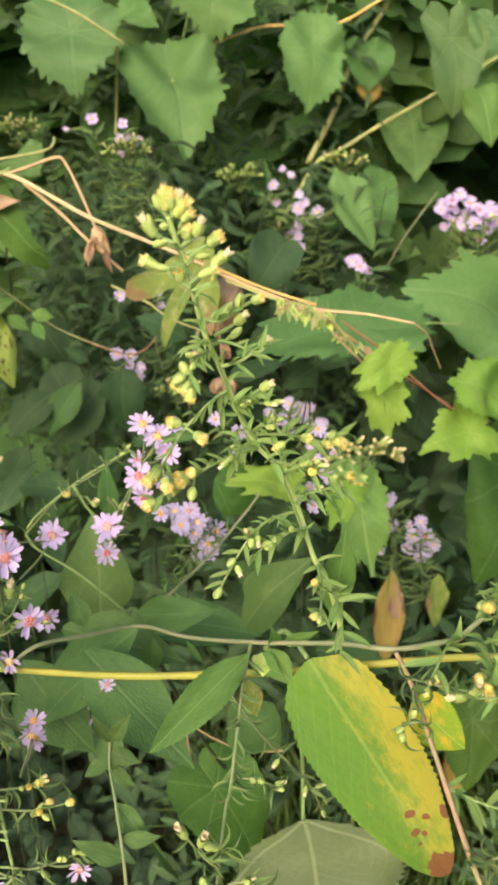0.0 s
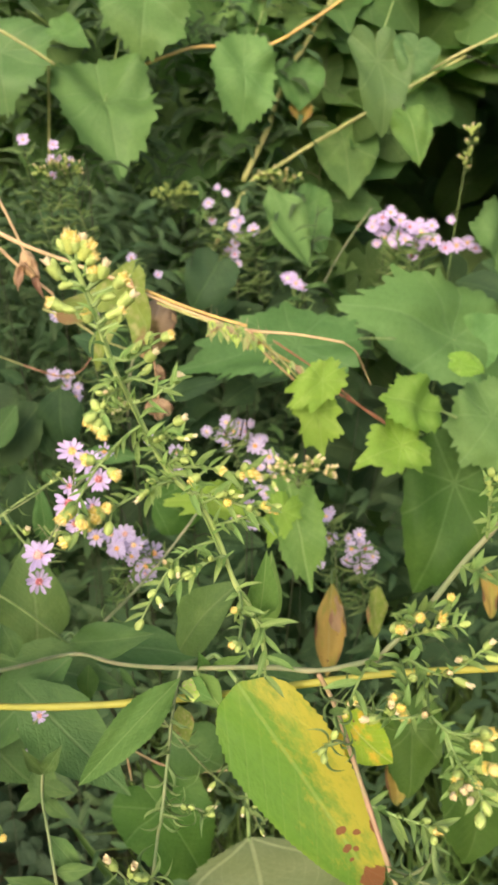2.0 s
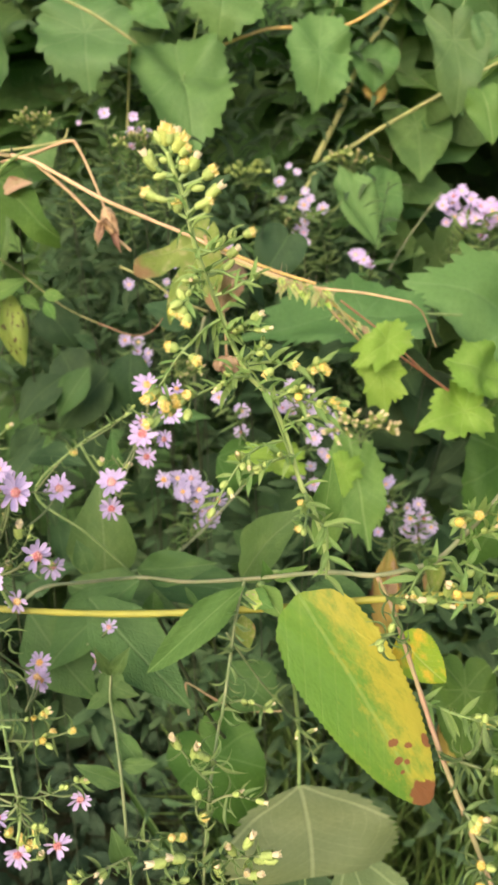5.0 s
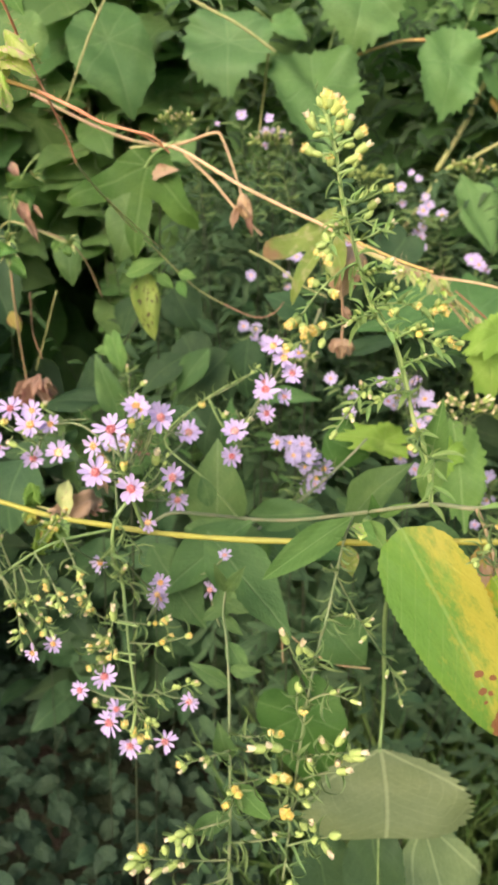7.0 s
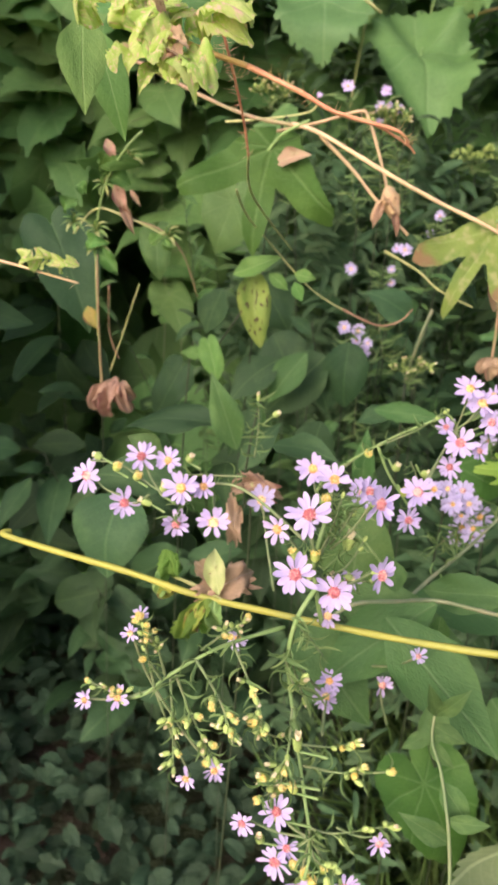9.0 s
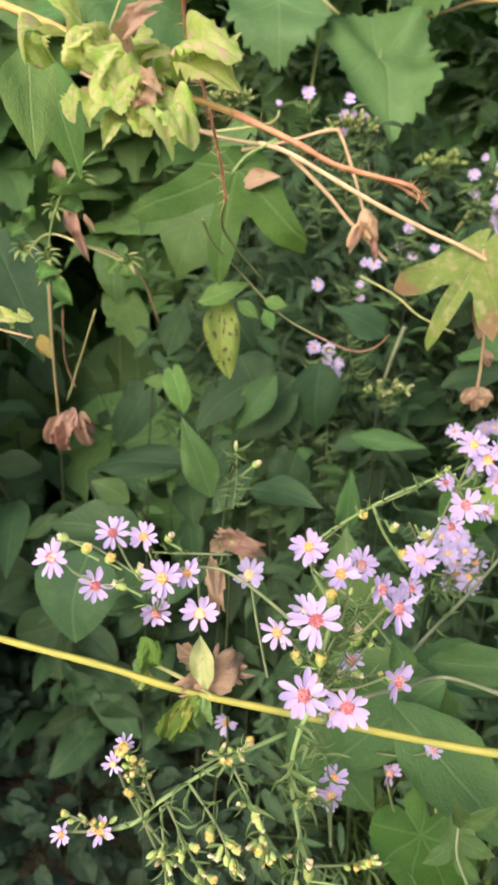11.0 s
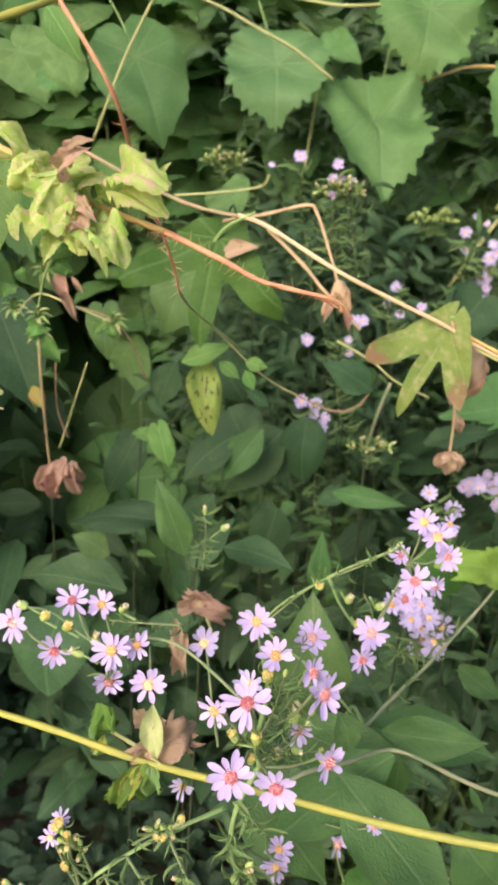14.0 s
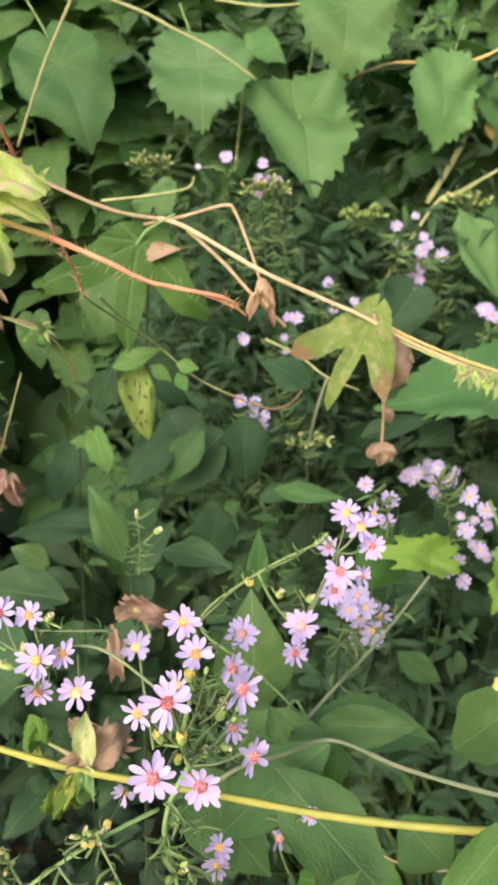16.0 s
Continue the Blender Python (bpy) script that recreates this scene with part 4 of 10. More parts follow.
bud(aster, (-0.0161, 0.1625, 0.9303), (-0.0159, 0.1625, 0.934), 0.0026, "yellow")
stem(aster, "bud_stalk", [(-0.0157, 0.1625, 0.9287), (-0.0161, 0.1625, 0.9303)], 0.0005, 0.0004, STEM)
bud(aster, (-0.014, 0.1625, 0.928), (-0.0112, 0.1625, 0.9303), 0.0023, "yellow")
stem(aster, "bud_stalk", [(-0.0145, 0.1625, 0.9264), (-0.014, 0.1625, 0.928)], 0.0005, 0.0004, STEM)
bud(aster, (-0.0204, 0.1625, 0.9262), (-0.0209, 0.1625, 0.9294), 0.0019, "closed")
stem(aster, "bud_stalk", [(-0.0184, 0.1625, 0.9246), (-0.0204, 0.1625, 0.9262)], 0.0005, 0.0004, STEM)
bud(aster, (-0.0166, 0.1625, 0.9269), (-0.0187, 0.1625, 0.9271), 0.0019, "closed")
stem(aster, "bud_stalk", [(-0.0161, 0.1625, 0.9253), (-0.0166, 0.1625, 0.9269)], 0.0005, 0.0004, STEM)
bud(aster, (-0.0115, 0.1625, 0.9207), (-0.0082, 0.1625, 0.9211), 0.0021, "closed")
stem(aster, "bud_stalk", [(-0.0131, 0.1625, 0.919), (-0.0115, 0.1625, 0.9207)], 0.0005, 0.0004, STEM)
bud(aster, (-0.0108, 0.1625, 0.9165), (-0.0052, 0.1625, 0.9189), 0.0023, "yellow")
stem(aster, "bud_stalk", [(-0.0127, 0.1625, 0.9148), (-0.0108, 0.1625, 0.9165)], 0.0005, 0.0004, STEM)
bud(aster, (-0.017, 0.1625, 0.918), (-0.0208, 0.1625, 0.9189), 0.0021, "closed")
stem(aster, "bud_stalk", [(-0.0164, 0.1625, 0.9163), (-0.017, 0.1625, 0.918)], 0.0005, 0.0004, STEM)
bud(aster, (-0.0064, 0.171, 0.9057), (-0.0037, 0.171, 0.9089), 0.0021, "closed")
stem(aster, "bud_stalk", [(-0.0105, 0.171, 0.9039), (-0.0064, 0.171, 0.9057)], 0.0005, 0.0004, STEM)
bud(aster, (-0.0043, 0.171, 0.9004), (-0.0017, 0.171, 0.9031), 0.0022, "closed")
stem(aster, "bud_stalk", [(-0.0094, 0.171, 0.8984), (-0.0043, 0.171, 0.9004)], 0.0005, 0.0004, STEM)
leaflet(aster, (-0.0166, 0.163, 0.927), (-0.9712, 0, 0.2382), 0.0038, 0.0009)
leaflet(aster, (-0.0158, 0.163, 0.9241), (0.8881, 0, 0.4597), 0.005, 0.001)
leaflet(aster, (-0.0147, 0.163, 0.9218), (-0.9907, 0, 0.1361), 0.0043, 0.001)
leaflet(aster, (-0.0134, 0.163, 0.9188), (0.8225, 0, 0.5688), 0.0062, 0.001)
leaflet(aster, (-0.0128, 0.163, 0.9164), (-0.7737, 0, 0.6335), 0.0053, 0.001)
leaflet(aster, (-0.0118, 0.163, 0.9115), (0.8755, 0, 0.4832), 0.0064, 0.001)
leaflet(aster, (-0.0123, 0.163, 0.914), (0.794, 0, 0.6079), 0.005, 0.001)
leaflet(aster, (-0.0171, 0.163, 0.9279), (-0.7477, 0, 0.664), 0.0051, 0.0009)
leaflet(aster, (-0.0166, 0.163, 0.9284), (0.7773, 0, 0.6292), 0.0047, 0.0009)
sprig(aster, [(-0.0115, 0.166, 0.907), (-0.007, 0.165, 0.906), (-0.0014, 0.166, 0.9089)], 10, 0.0057, 0, ("cream", "closed", "yellow"), 0.0038, 0.0005, seed=1, broad=True)
sprig(aster, [(-0.0089, 0.167, 0.9002), (-0.0053, 0.167, 0.9009), (0.0018, 0.168, 0.8979), (0.0044, 0.168, 0.9003)], 10, 0.0058, 0, ("cream", "closed", "yellow"), 0.0038, 0.0005, seed=2, broad=True)
sprig(aster, [(-0.0067, 0.168, 0.8945), (-0.0021, 0.167, 0.8961), (0.0009, 0.166, 0.8985)], 6, 0.0059, 0, ("cream", "closed", "yellow"), 0.0039, 0.0005, seed=3, broad=True)
sprig(aster, [(-0.0049, 0.17, 0.8846), (-0.0015, 0.168, 0.8858), (0.0032, 0.168, 0.8882)], 13, 0.0065, 0, ("cream", "closed", "yellow"), 0.004, 0.0005, seed=4, broad=True)
sprig(aster, [(-0.0098, 0.167, 0.9015), (-0.0123, 0.165, 0.8988), (-0.0133, 0.163, 0.8907)], 13, 0.0054, 5, ("closed", "yellow"), 0.0048, 0.0005, seed=5, broad=True)
sprig(aster, [(-0.0048, 0.17, 0.8882), (-0.0095, 0.167, 0.8857), (-0.016, 0.163, 0.8795), (-0.0207, 0.16, 0.8721)], 15, 0.0065, 6, ("yellow", "closed", "yellow"), 0.0052, 0.0005, seed=6, broad=True)
sprig(aster, [(0.002, 0.175, 0.8704), (-0.0057, 0.17, 0.87), (-0.014, 0.166, 0.8669), (-0.0231, 0.16, 0.8631)], 15, 0.0069, 7, ("yellow", "closed", "yellow"), 0.0052, 0.0005, seed=7, broad=True)
sprig(aster, [(0.0006, 0.175, 0.8743), (0.0095, 0.17, 0.8764), (0.0164, 0.169, 0.8751), (0.0211, 0.168, 0.8749)], 21, 0.0071, 6, ("closed", "yellow"), 0.0044, 0.0005, seed=8, broad=True)
sprig(aster, [(0.0057, 0.176, 0.8667), (0.0141, 0.172, 0.8662), (0.0211, 0.17, 0.8649), (0.0259, 0.169, 0.8646)], 16, 0.0073, 8, ("closed", "closed", "yellow"), 0.0042, 0.0005, seed=9, broad=True)
sprig(aster, [(0.0119, 0.178, 0.855), (0.0175, 0.175, 0.8582), (0.0229, 0.172, 0.8614)], 13, 0.0075, 3, ("closed", "cream"), 0.0028, 0.0005, seed=10, broad=True)
sprig(aster, [(0.0127, 0.178, 0.8507), (0.0043, 0.174, 0.8495), (-0.0016, 0.17, 0.8442), (-0.0083, 0.166, 0.8328)], 15, 0.0051, 8, ("cream", "closed", "closed"), 0.0041, 0.0005, seed=11, broad=True)
sprig(aster, [(0.0151, 0.178, 0.8455), (0.0074, 0.174, 0.8452), (0.0014, 0.172, 0.8403)], 10, 0.0076, 1, ("closed",), 0.0034, 0.0005, seed=12, broad=True)
sprig(aster, [(0.0191, 0.18, 0.8324), (0.019, 0.165, 0.8353), (0.0171, 0.15, 0.8362)], 13, 0.0066, 5, ("yellow", "closed"), 0.0035, 0.0005, seed=13, broad=True)
sprig(aster, [(0.0241, 0.181, 0.8222), (0.0259, 0.175, 0.8217), (0.0261, 0.172, 0.8074)], 15, 0.0089, 0, ("cream", "closed", "yellow"), 0.0048, 0.0005, seed=14, broad=True)
leaflet(aster, (-0.0105, 0.172, 0.8987), (-0.8383, 0, -0.5451), 0.0076, 0.0013)
leaflet(aster, (-0.0001, 0.172, 0.8717), (-0.47, 0, -0.8827), 0.0117, 0.002)
leaflet(aster, (-0.0022, 0.172, 0.874), (-0.9139, 0, 0.4059), 0.0056, 0.0013)
leaflet(aster, (-0.0049, 0.172, 0.8903), (1, 0, 0), 0.0064, 0.0018)
leaflet(aster, (-0.0063, 0.172, 0.883), (-0.0139, 0, -0.9999), 0.0067, 0.0014)
leaflet(aster, (-0.0001, 0.172, 0.8763), (0.2933, 0, 0.956), 0.0047, 0.0013)
leaflet(aster, (0.002, 0.172, 0.874), (0.9295, 0, -0.3689), 0.0084, 0.0021)
leaflet(aster, (0.018, 0.172, 0.8386), (0.9707, 0, 0.2402), 0.0074, 0.0012)
leaflet(aster, (0.0246, 0.172, 0.8258), (0.9965, 0, 0.0839), 0.0111, 0.002)
leaflet(aster, (-0.0137, 0.172, 0.9114), (-0.3778, 0, -0.9259), 0.0064, 0.0008)
leaflet(aster, (-0.0117, 0.172, 0.9107), (0.8064, 0, -0.5914), 0.0055, 0.0008)
leaflet(aster, (0.0048, 0.172, 0.8694), (0.9958, 0, 0.0917), 0.0085, 0.0013)
sprig(aster, [(-0.0001, 0.174, 0.8747), (0.0033, 0.17, 0.8792), (0.0066, 0.168, 0.881)], 13, 0.0042, 4, ("closed", "cream", "closed"), 0.0032, 0.0005, seed=15, broad=True)
sprig(aster, [(0.0085, 0.174, 0.8637), (0.0125, 0.17, 0.8678), (0.0165, 0.168, 0.869)], 13, 0.0043, 4, ("closed", "cream", "closed"), 0.0033, 0.0005, seed=17, broad=True)
sprig(aster, [(0.002, 0.174, 0.8708), (-0.0015, 0.17, 0.872), (-0.005, 0.168, 0.8705)], 13, 0.0043, 4, ("closed", "cream", "closed"), 0.0033, 0.0005, seed=19, broad=True)
sprig(aster, [(0.0151, 0.177, 0.8461), (0.0103, 0.173, 0.8469), (0.0058, 0.171, 0.8444)], 13, 0.0046, 4, ("closed", "cream", "closed"), 0.0035, 0.0005, seed=21, broad=True)
sprig(aster, [(-0.0086, 0.169, 0.8982), (-0.0104, 0.165, 0.8986), (-0.0122, 0.163, 0.8968)], 13, 0.0039, 4, ("closed", "cream", "closed"), 0.003, 0.0005, seed=23, broad=True)
sprig(aster, [(-0.0029, 0.172, 0.8823), (0.0005, 0.168, 0.8855), (0.0038, 0.166, 0.8861)], 13, 0.0041, 4, ("closed", "cream", "closed"), 0.0032, 0.0005, seed=25, broad=True)
leaf(aster, "lance", FRESH, (0.0256, 0.19, 0.8141), (0.0274, 0.185, 0.8421), 0.0098)

# stalks that hang below the long stem
stem(aster, "hanging_stalk", [(0.0008, 0.206, 0.7845), (-0.0017, 0.195, 0.7791), (-0.0038, 0.182, 0.7677), (-0.0058, 0.17, 0.7567), (-0.0072, 0.17, 0.7496), (-0.0094, 0.155, 0.7378), (-0.0111, 0.152, 0.7134), (-0.0124, 0.15, 0.6838), (-0.0138, 0.146, 0.6514)], 0.0006, 0.0005, DULLSTEM)
sprig(aster, [(-0.009, 0.155, 0.7417), (-0.0133, 0.153, 0.7492), (-0.018, 0.151, 0.7602)], 7, 0.0094, 2, ("cream",), 0.0067, 0.0005, seed=27)
sprig(aster, [(-0.0094, 0.155, 0.7481), (-0.0071, 0.153, 0.7524), (-0.0091, 0.15, 0.757)], 10, 0.0099, 2, ("yellow", "closed"), 0.0053, 0.0005, seed=28)
sprig(aster, [(-0.0097, 0.154, 0.7334), (-0.0027, 0.152, 0.7397), (0.0058, 0.15, 0.7398)], 10, 0.0105, 3, ("cream", "closed"), 0.0043, 0.0005, seed=29)
sprig(aster, [(-0.0102, 0.153, 0.7235), (-0.0132, 0.152, 0.7308), (-0.0133, 0.15, 0.7416)], 9, 0.0106, 3, ("yellow", "closed"), 0.0054, 0.0005, seed=30)
sprig(aster, [(-0.0111, 0.152, 0.7093), (-0.0162, 0.15, 0.7134), (-0.0223, 0.148, 0.7146)], 9, 0.0103, 2, ("cream",), 0.0084, 0.0005, seed=31)
sprig(aster, [(-0.0111, 0.152, 0.7079), (-0.0033, 0.15, 0.7136), (0.0075, 0.147, 0.7192)], 13, 0.0104, 6, ("cream", "cream", "closed"), 0.007, 0.0005, seed=32)
sprig(aster, [(-0.0117, 0.151, 0.6975), (-0.0042, 0.149, 0.7047), (0.0035, 0.147, 0.7097)], 9, 0.0098, 2, ("cream",), 0.0074, 0.0005, seed=33)
sprig(aster, [(-0.012, 0.15, 0.6912), (-0.0138, 0.148, 0.6974), (-0.0178, 0.146, 0.7018)], 9, 0.0099, 3, ("yellow", "cream"), 0.006, 0.0005, seed=34)
sprig(aster, [(-0.0124, 0.15, 0.6838), (-0.0095, 0.148, 0.6952), (-0.0059, 0.146, 0.702)], 7, 0.01, 5, ("yellow", "closed"), 0.0056, 0.0005, seed=35)
sprig(aster, [(-0.0124, 0.15, 0.6838), (-0.0129, 0.146, 0.6852), (-0.0143, 0.144, 0.6887)], 9, 0.0106, 4, ("closed", "yellow"), 0.0056, 0.0005, seed=36)
sprig(aster, [(-0.0129, 0.148, 0.6679), (-0.006, 0.147, 0.6731), (0.0031, 0.145, 0.6798)], 12, 0.0108, 5, ("cream", "closed"), 0.0069, 0.0005, seed=37)
sprig(aster, [(-0.0132, 0.147, 0.6597), (-0.009, 0.145, 0.6534), (-0.0076, 0.143, 0.6466)], 10, 0.0108, 5, ("closed", "cream", "yellow"), 0.0061, 0.0005, seed=38)
sprig(aster, [(-0.0002, 0.2, 0.7842), (-0.0024, 0.19, 0.7766), (-0.0034, 0.182, 0.7701)], 12, 0.0093, 0, ("cream", "closed", "yellow"), 0.0055, 0.0005, seed=39)
sprig(aster, [(-0.0038, 0.182, 0.7677), (-0.0052, 0.176, 0.7597), (-0.0058, 0.17, 0.7543)], 13, 0.0099, 0, ("cream", "closed", "yellow"), 0.0053, 0.0005, seed=40)

# shoots of the rosy stalk
sprig(aster, [(0.0488, 0.16, 0.7928), (0.0438, 0.155, 0.7997), (0.0408, 0.152, 0.8002)], 12, 0.0081, 3, ("closed",), 0.0043, 0.0005, seed=41)
sprig(aster, [(0.0557, 0.13, 0.7757), (0.0617, 0.125, 0.7876), (0.0616, 0.122, 0.7998)], 12, 0.0106, 1, ("closed",), 0.0039, 0.0005, seed=42)
sprig(aster, [(0.0551, 0.132, 0.7784), (0.0623, 0.125, 0.7814), (0.0704, 0.12, 0.7841)], 13, 0.011, 2, ("closed",), 0.0051, 0.0005, seed=43)
sprig(aster, [(0.0597, 0.118, 0.77), (0.0575, 0.115, 0.7766), (0.0583, 0.112, 0.7768)], 6, 0.0076, 2, ("yellow",), 0.0046, 0.0005, seed=44)
sprig(aster, [(0.0597, 0.118, 0.7696), (0.0651, 0.112, 0.7779), (0.0687, 0.108, 0.7887)], 10, 0.0077, 7, ("yellow", "cream", "closed"), 0.0052, 0.0005, seed=45)
sprig(aster, [(0.0607, 0.116, 0.7676), (0.0669, 0.112, 0.7688), (0.0751, 0.108, 0.7744)], 10, 0.0093, 3, ("closed", "yellow"), 0.0043, 0.0005, seed=46)
sprig(aster, [(0.0625, 0.11, 0.7627), (0.0603, 0.107, 0.7674), (0.0607, 0.104, 0.7651)], 12, 0.007, 4, ("closed", "yellow"), 0.0042, 0.0005, seed=47)
sprig(aster, [(0.0666, 0.107, 0.7543), (0.0643, 0.105, 0.755), (0.0638, 0.103, 0.7537)], 6, 0.007, 2, ("cream", "closed"), 0.0057, 0.0005, seed=48)
sprig(aster, [(0.0682, 0.106, 0.75), (0.0723, 0.104, 0.7538), (0.0766, 0.102, 0.7575)], 9, 0.008, 4, ("closed", "cream"), 0.0054, 0.0005, seed=49)
sprig(aster, [(0.0732, 0.102, 0.7372), (0.068, 0.1, 0.7377), (0.0649, 0.098, 0.7407)], 10, 0.0075, 6, ("cream", "closed", "yellow"), 0.0051, 0.0005, seed=50)
sprig(aster, [(0.0746, 0.102, 0.7328), (0.0766, 0.1, 0.74), (0.0792, 0.098, 0.7416)], 9, 0.0076, 5, ("cream", "yellow"), 0.0054, 0.0005, seed=51)

# shoots where the long stem rises
sprig(aster, [(0.0561, 0.168, 0.816), (0.0512, 0.16, 0.8175), (0.0451, 0.15, 0.814)], 9, 0.0099, 2, ("yellow",), 0.0034, 0.0005, seed=52, broad=True)
sprig(aster, [(0.069, 0.166, 0.8335), (0.0626, 0.16, 0.8369), (0.0584, 0.155, 0.8376)], 15, 0.007, 5, ("cream", "yellow", "closed"), 0.0051, 0.0005, seed=53, broad=True)
sprig(aster, [(0.0632, 0.167, 0.8231), (0.0683, 0.16, 0.8312), (0.0751, 0.155, 0.8366)], 18, 0.0078, 4, ("closed", "cream"), 0.0036, 0.0005, seed=54, broad=True)
sprig(aster, [(0.0697, 0.166, 0.8341), (0.073, 0.16, 0.8363), (0.0718, 0.156, 0.8437)], 12, 0.0064, 3, ("yellow",), 0.0038, 0.0005, seed=55, broad=True)
sprig(aster, [(0.0767, 0.164, 0.8489), (0.0788, 0.158, 0.8503), (0.0834, 0.152, 0.855)], 18, 0.0074, 2, ("closed",), 0.0034, 0.0005, seed=56, broad=True)
sprig(aster, [(0.082, 0.163, 0.8569), (0.0793, 0.158, 0.8702), (0.0773, 0.155, 0.8793)], 19, 0.0058, 5, ("closed",), 0.0036, 0.0005, seed=57, broad=True)
sprig(aster, [(0.0652, 0.167, 0.8172), (0.0723, 0.155, 0.8205), (0.0802, 0.15, 0.8333)], 18, 0.0079, 5, ("yellow", "cream"), 0.005, 0.0005, seed=58, broad=True)
sprig(aster, [(0.0637, 0.167, 0.8164), (0.0605, 0.15, 0.8222), (0.0564, 0.14, 0.8247)], 13, 0.0079, 4, ("yellow", "closed"), 0.0048, 0.0005, seed=59, broad=True)
sprig(aster, [(0.07, 0.166, 0.8129), (0.0627, 0.14, 0.8225), (0.0491, 0.135, 0.8258)], 13, 0.0073, 3, ("cream",), 0.0056, 0.0005, seed=60, broad=True)
sprig(aster, [(0.0627, 0.14, 0.8225), (0.0655, 0.13, 0.8254), (0.0705, 0.125, 0.8293)], 12, 0.0057, 5, ("cream", "yellow", "closed"), 0.0053, 0.0005, seed=61, broad=True)
sprig(aster, [(0.0653, 0.133, 0.8232), (0.067, 0.125, 0.8204), (0.0725, 0.12, 0.8239)], 12, 0.0053, 6, ("cream", "yellow"), 0.0053, 0.0005, seed=62, broad=True)
sprig(aster, [(0.065, 0.134, 0.8231), (0.0653, 0.125, 0.8189), (0.0636, 0.12, 0.8196)], 10, 0.0053, 4, ("cream", "closed"), 0.0053, 0.0005, seed=63, broad=True)
sprig(aster, [(0.066, 0.126, 0.8211), (0.0678, 0.12, 0.8209), (0.0689, 0.116, 0.8188)], 9, 0.0051, 4, ("cream", "cream", "closed"), 0.0051, 0.0005, seed=64, broad=True)
sprig(aster, [(0.0535, 0.15, 0.7803), (0.0624, 0.145, 0.7802), (0.0693, 0.14, 0.782)], 15, 0.0092, 4, ("yellow", "closed"), 0.0039, 0.0005, seed=65, broad=True)
sprig(aster, [(0.0436, 0.165, 0.8054), (0.047, 0.155, 0.8123), (0.0558, 0.15, 0.814)], 12, 0.0094, 2, ("cream",), 0.0042, 0.0005, seed=66)
sprig(aster, [(-0.0046, 0.175, 0.7559), (0.0016, 0.17, 0.7615), (0.0084, 0.168, 0.7602)], 10, 0.0089, 4, ("closed", "cream"), 0.0039, 0.0005, seed=67)

# thin shoot under the yellowing leaf
sprig(aster, [(-0.0063, 0.21, 0.758), (0.0075, 0.215, 0.7298), (0.0236, 0.225, 0.699), (0.0314, 0.23, 0.6757)], 21, 0.0092, 5, ("cream", "closed"), 0.0045, 0.0005, seed=68)

# near flower cluster of the arching aster
stem(aster, "flower_stem", [(-0.0912, 0.225, 0.7561), (-0.0943, 0.218, 0.776), (-0.0954, 0.213, 0.7919), (-0.0936, 0.22, 0.8038), (-0.099, 0.25, 0.7956)], 0.0009, 0.0007, STEM)
stem(aster, "flower_stem", [(-0.0943, 0.218, 0.776), (-0.0991, 0.21, 0.7688), (-0.1011, 0.21, 0.7537), (-0.1001, 0.218, 0.7312), (-0.0955, 0.208, 0.7192), (-0.0902, 0.197, 0.7032), (-0.0856, 0.188, 0.6893), (-0.0864, 0.183, 0.6778)], 0.0009, 0.0006, STEM)
flower(aster, (-0.0996, 0.19, 0.7994), (0.05, -0.8092, 0.5854), 0.0146, 11, stalk=(-0.0969, 0.213, 0.7871))
flower(aster, (-0.0876, 0.197, 0.7903), (0.0487, -0.9595, 0.2776), 0.0145, 12, stalk=(-0.0949, 0.215, 0.7834))
flower(aster, (-0.0979, 0.205, 0.8118), (0, -0.7804, 0.6253), 0.0155, 11, stalk=(-0.0951, 0.213, 0.792))
flower(aster, (-0.077, 0.204, 0.8192), (0.602, -0.6903, 0.4013), 0.0131, 13, stalk=(-0.091, 0.22, 0.791))
flower(aster, (-0.0807, 0.214, 0.8176), (0.6102, -0.5416, 0.5782), 0.0112, 11, stalk=(-0.0911, 0.22, 0.7932))
flower(aster, (-0.0919, 0.22, 0.8173), (0.0877, -0.5133, 0.8537), 0.0127, 11, disc_mat=DISC_Y, stalk=(-0.0927, 0.22, 0.8039))
flower(aster, (-0.0735, 0.2077, 0.7920), (0.6477, -0.6935, 0.3155), 0.0131, 10, stalk=(-0.0943, 0.218, 0.776))
flower(aster, (-0.1016, 0.255, 0.8029), (0, -0.8102, 0.5861), 0.0135, 13, disc_mat=DISC_Y, stalk=(-0.0983, 0.248, 0.7948))
flower(aster, (-0.1228, 0.273, 0.7769), (0, -0.8102, 0.5861), 0.0141, 13, petal_mat=VIOLET, disc_mat=DISC_Y, stalk=(-0.1123, 0.25, 0.7496))
flower(aster, (-0.0821, 0.273, 0.786), (0.1491, -0.8548, 0.497), 0.0141, 13, stalk=(-0.0899, 0.25, 0.78))
flower(aster, (-0.1083, 0.212, 0.8008), (-0.4229, -0.8965, 0.1319), 0.012, 10, petal_mat=LILAC, disc_mat=DISC_Y, stalk=(-0.0962, 0.213, 0.7895))
flower(aster, (-0.0835, 0.2552, 0.7574), (0.3958, -0.9183, 0.1127), 0.0125, 10, stalk=(-0.0943, 0.218, 0.776))
flower(aster, (-0.0894, 0.2247, 0.7605), (0.05, -0.95, 0.25), 0.0112, 10, disc_mat=DISC_Y, stalk=(-0.0943, 0.218, 0.776))
flower(aster, (-0.0552, 0.2300, 0.7447), (0.2, -0.55, 0.8), 0.0075, 9, petal_mat=VIOLET, stalk=(-0.0708, 0.2500, 0.7200))
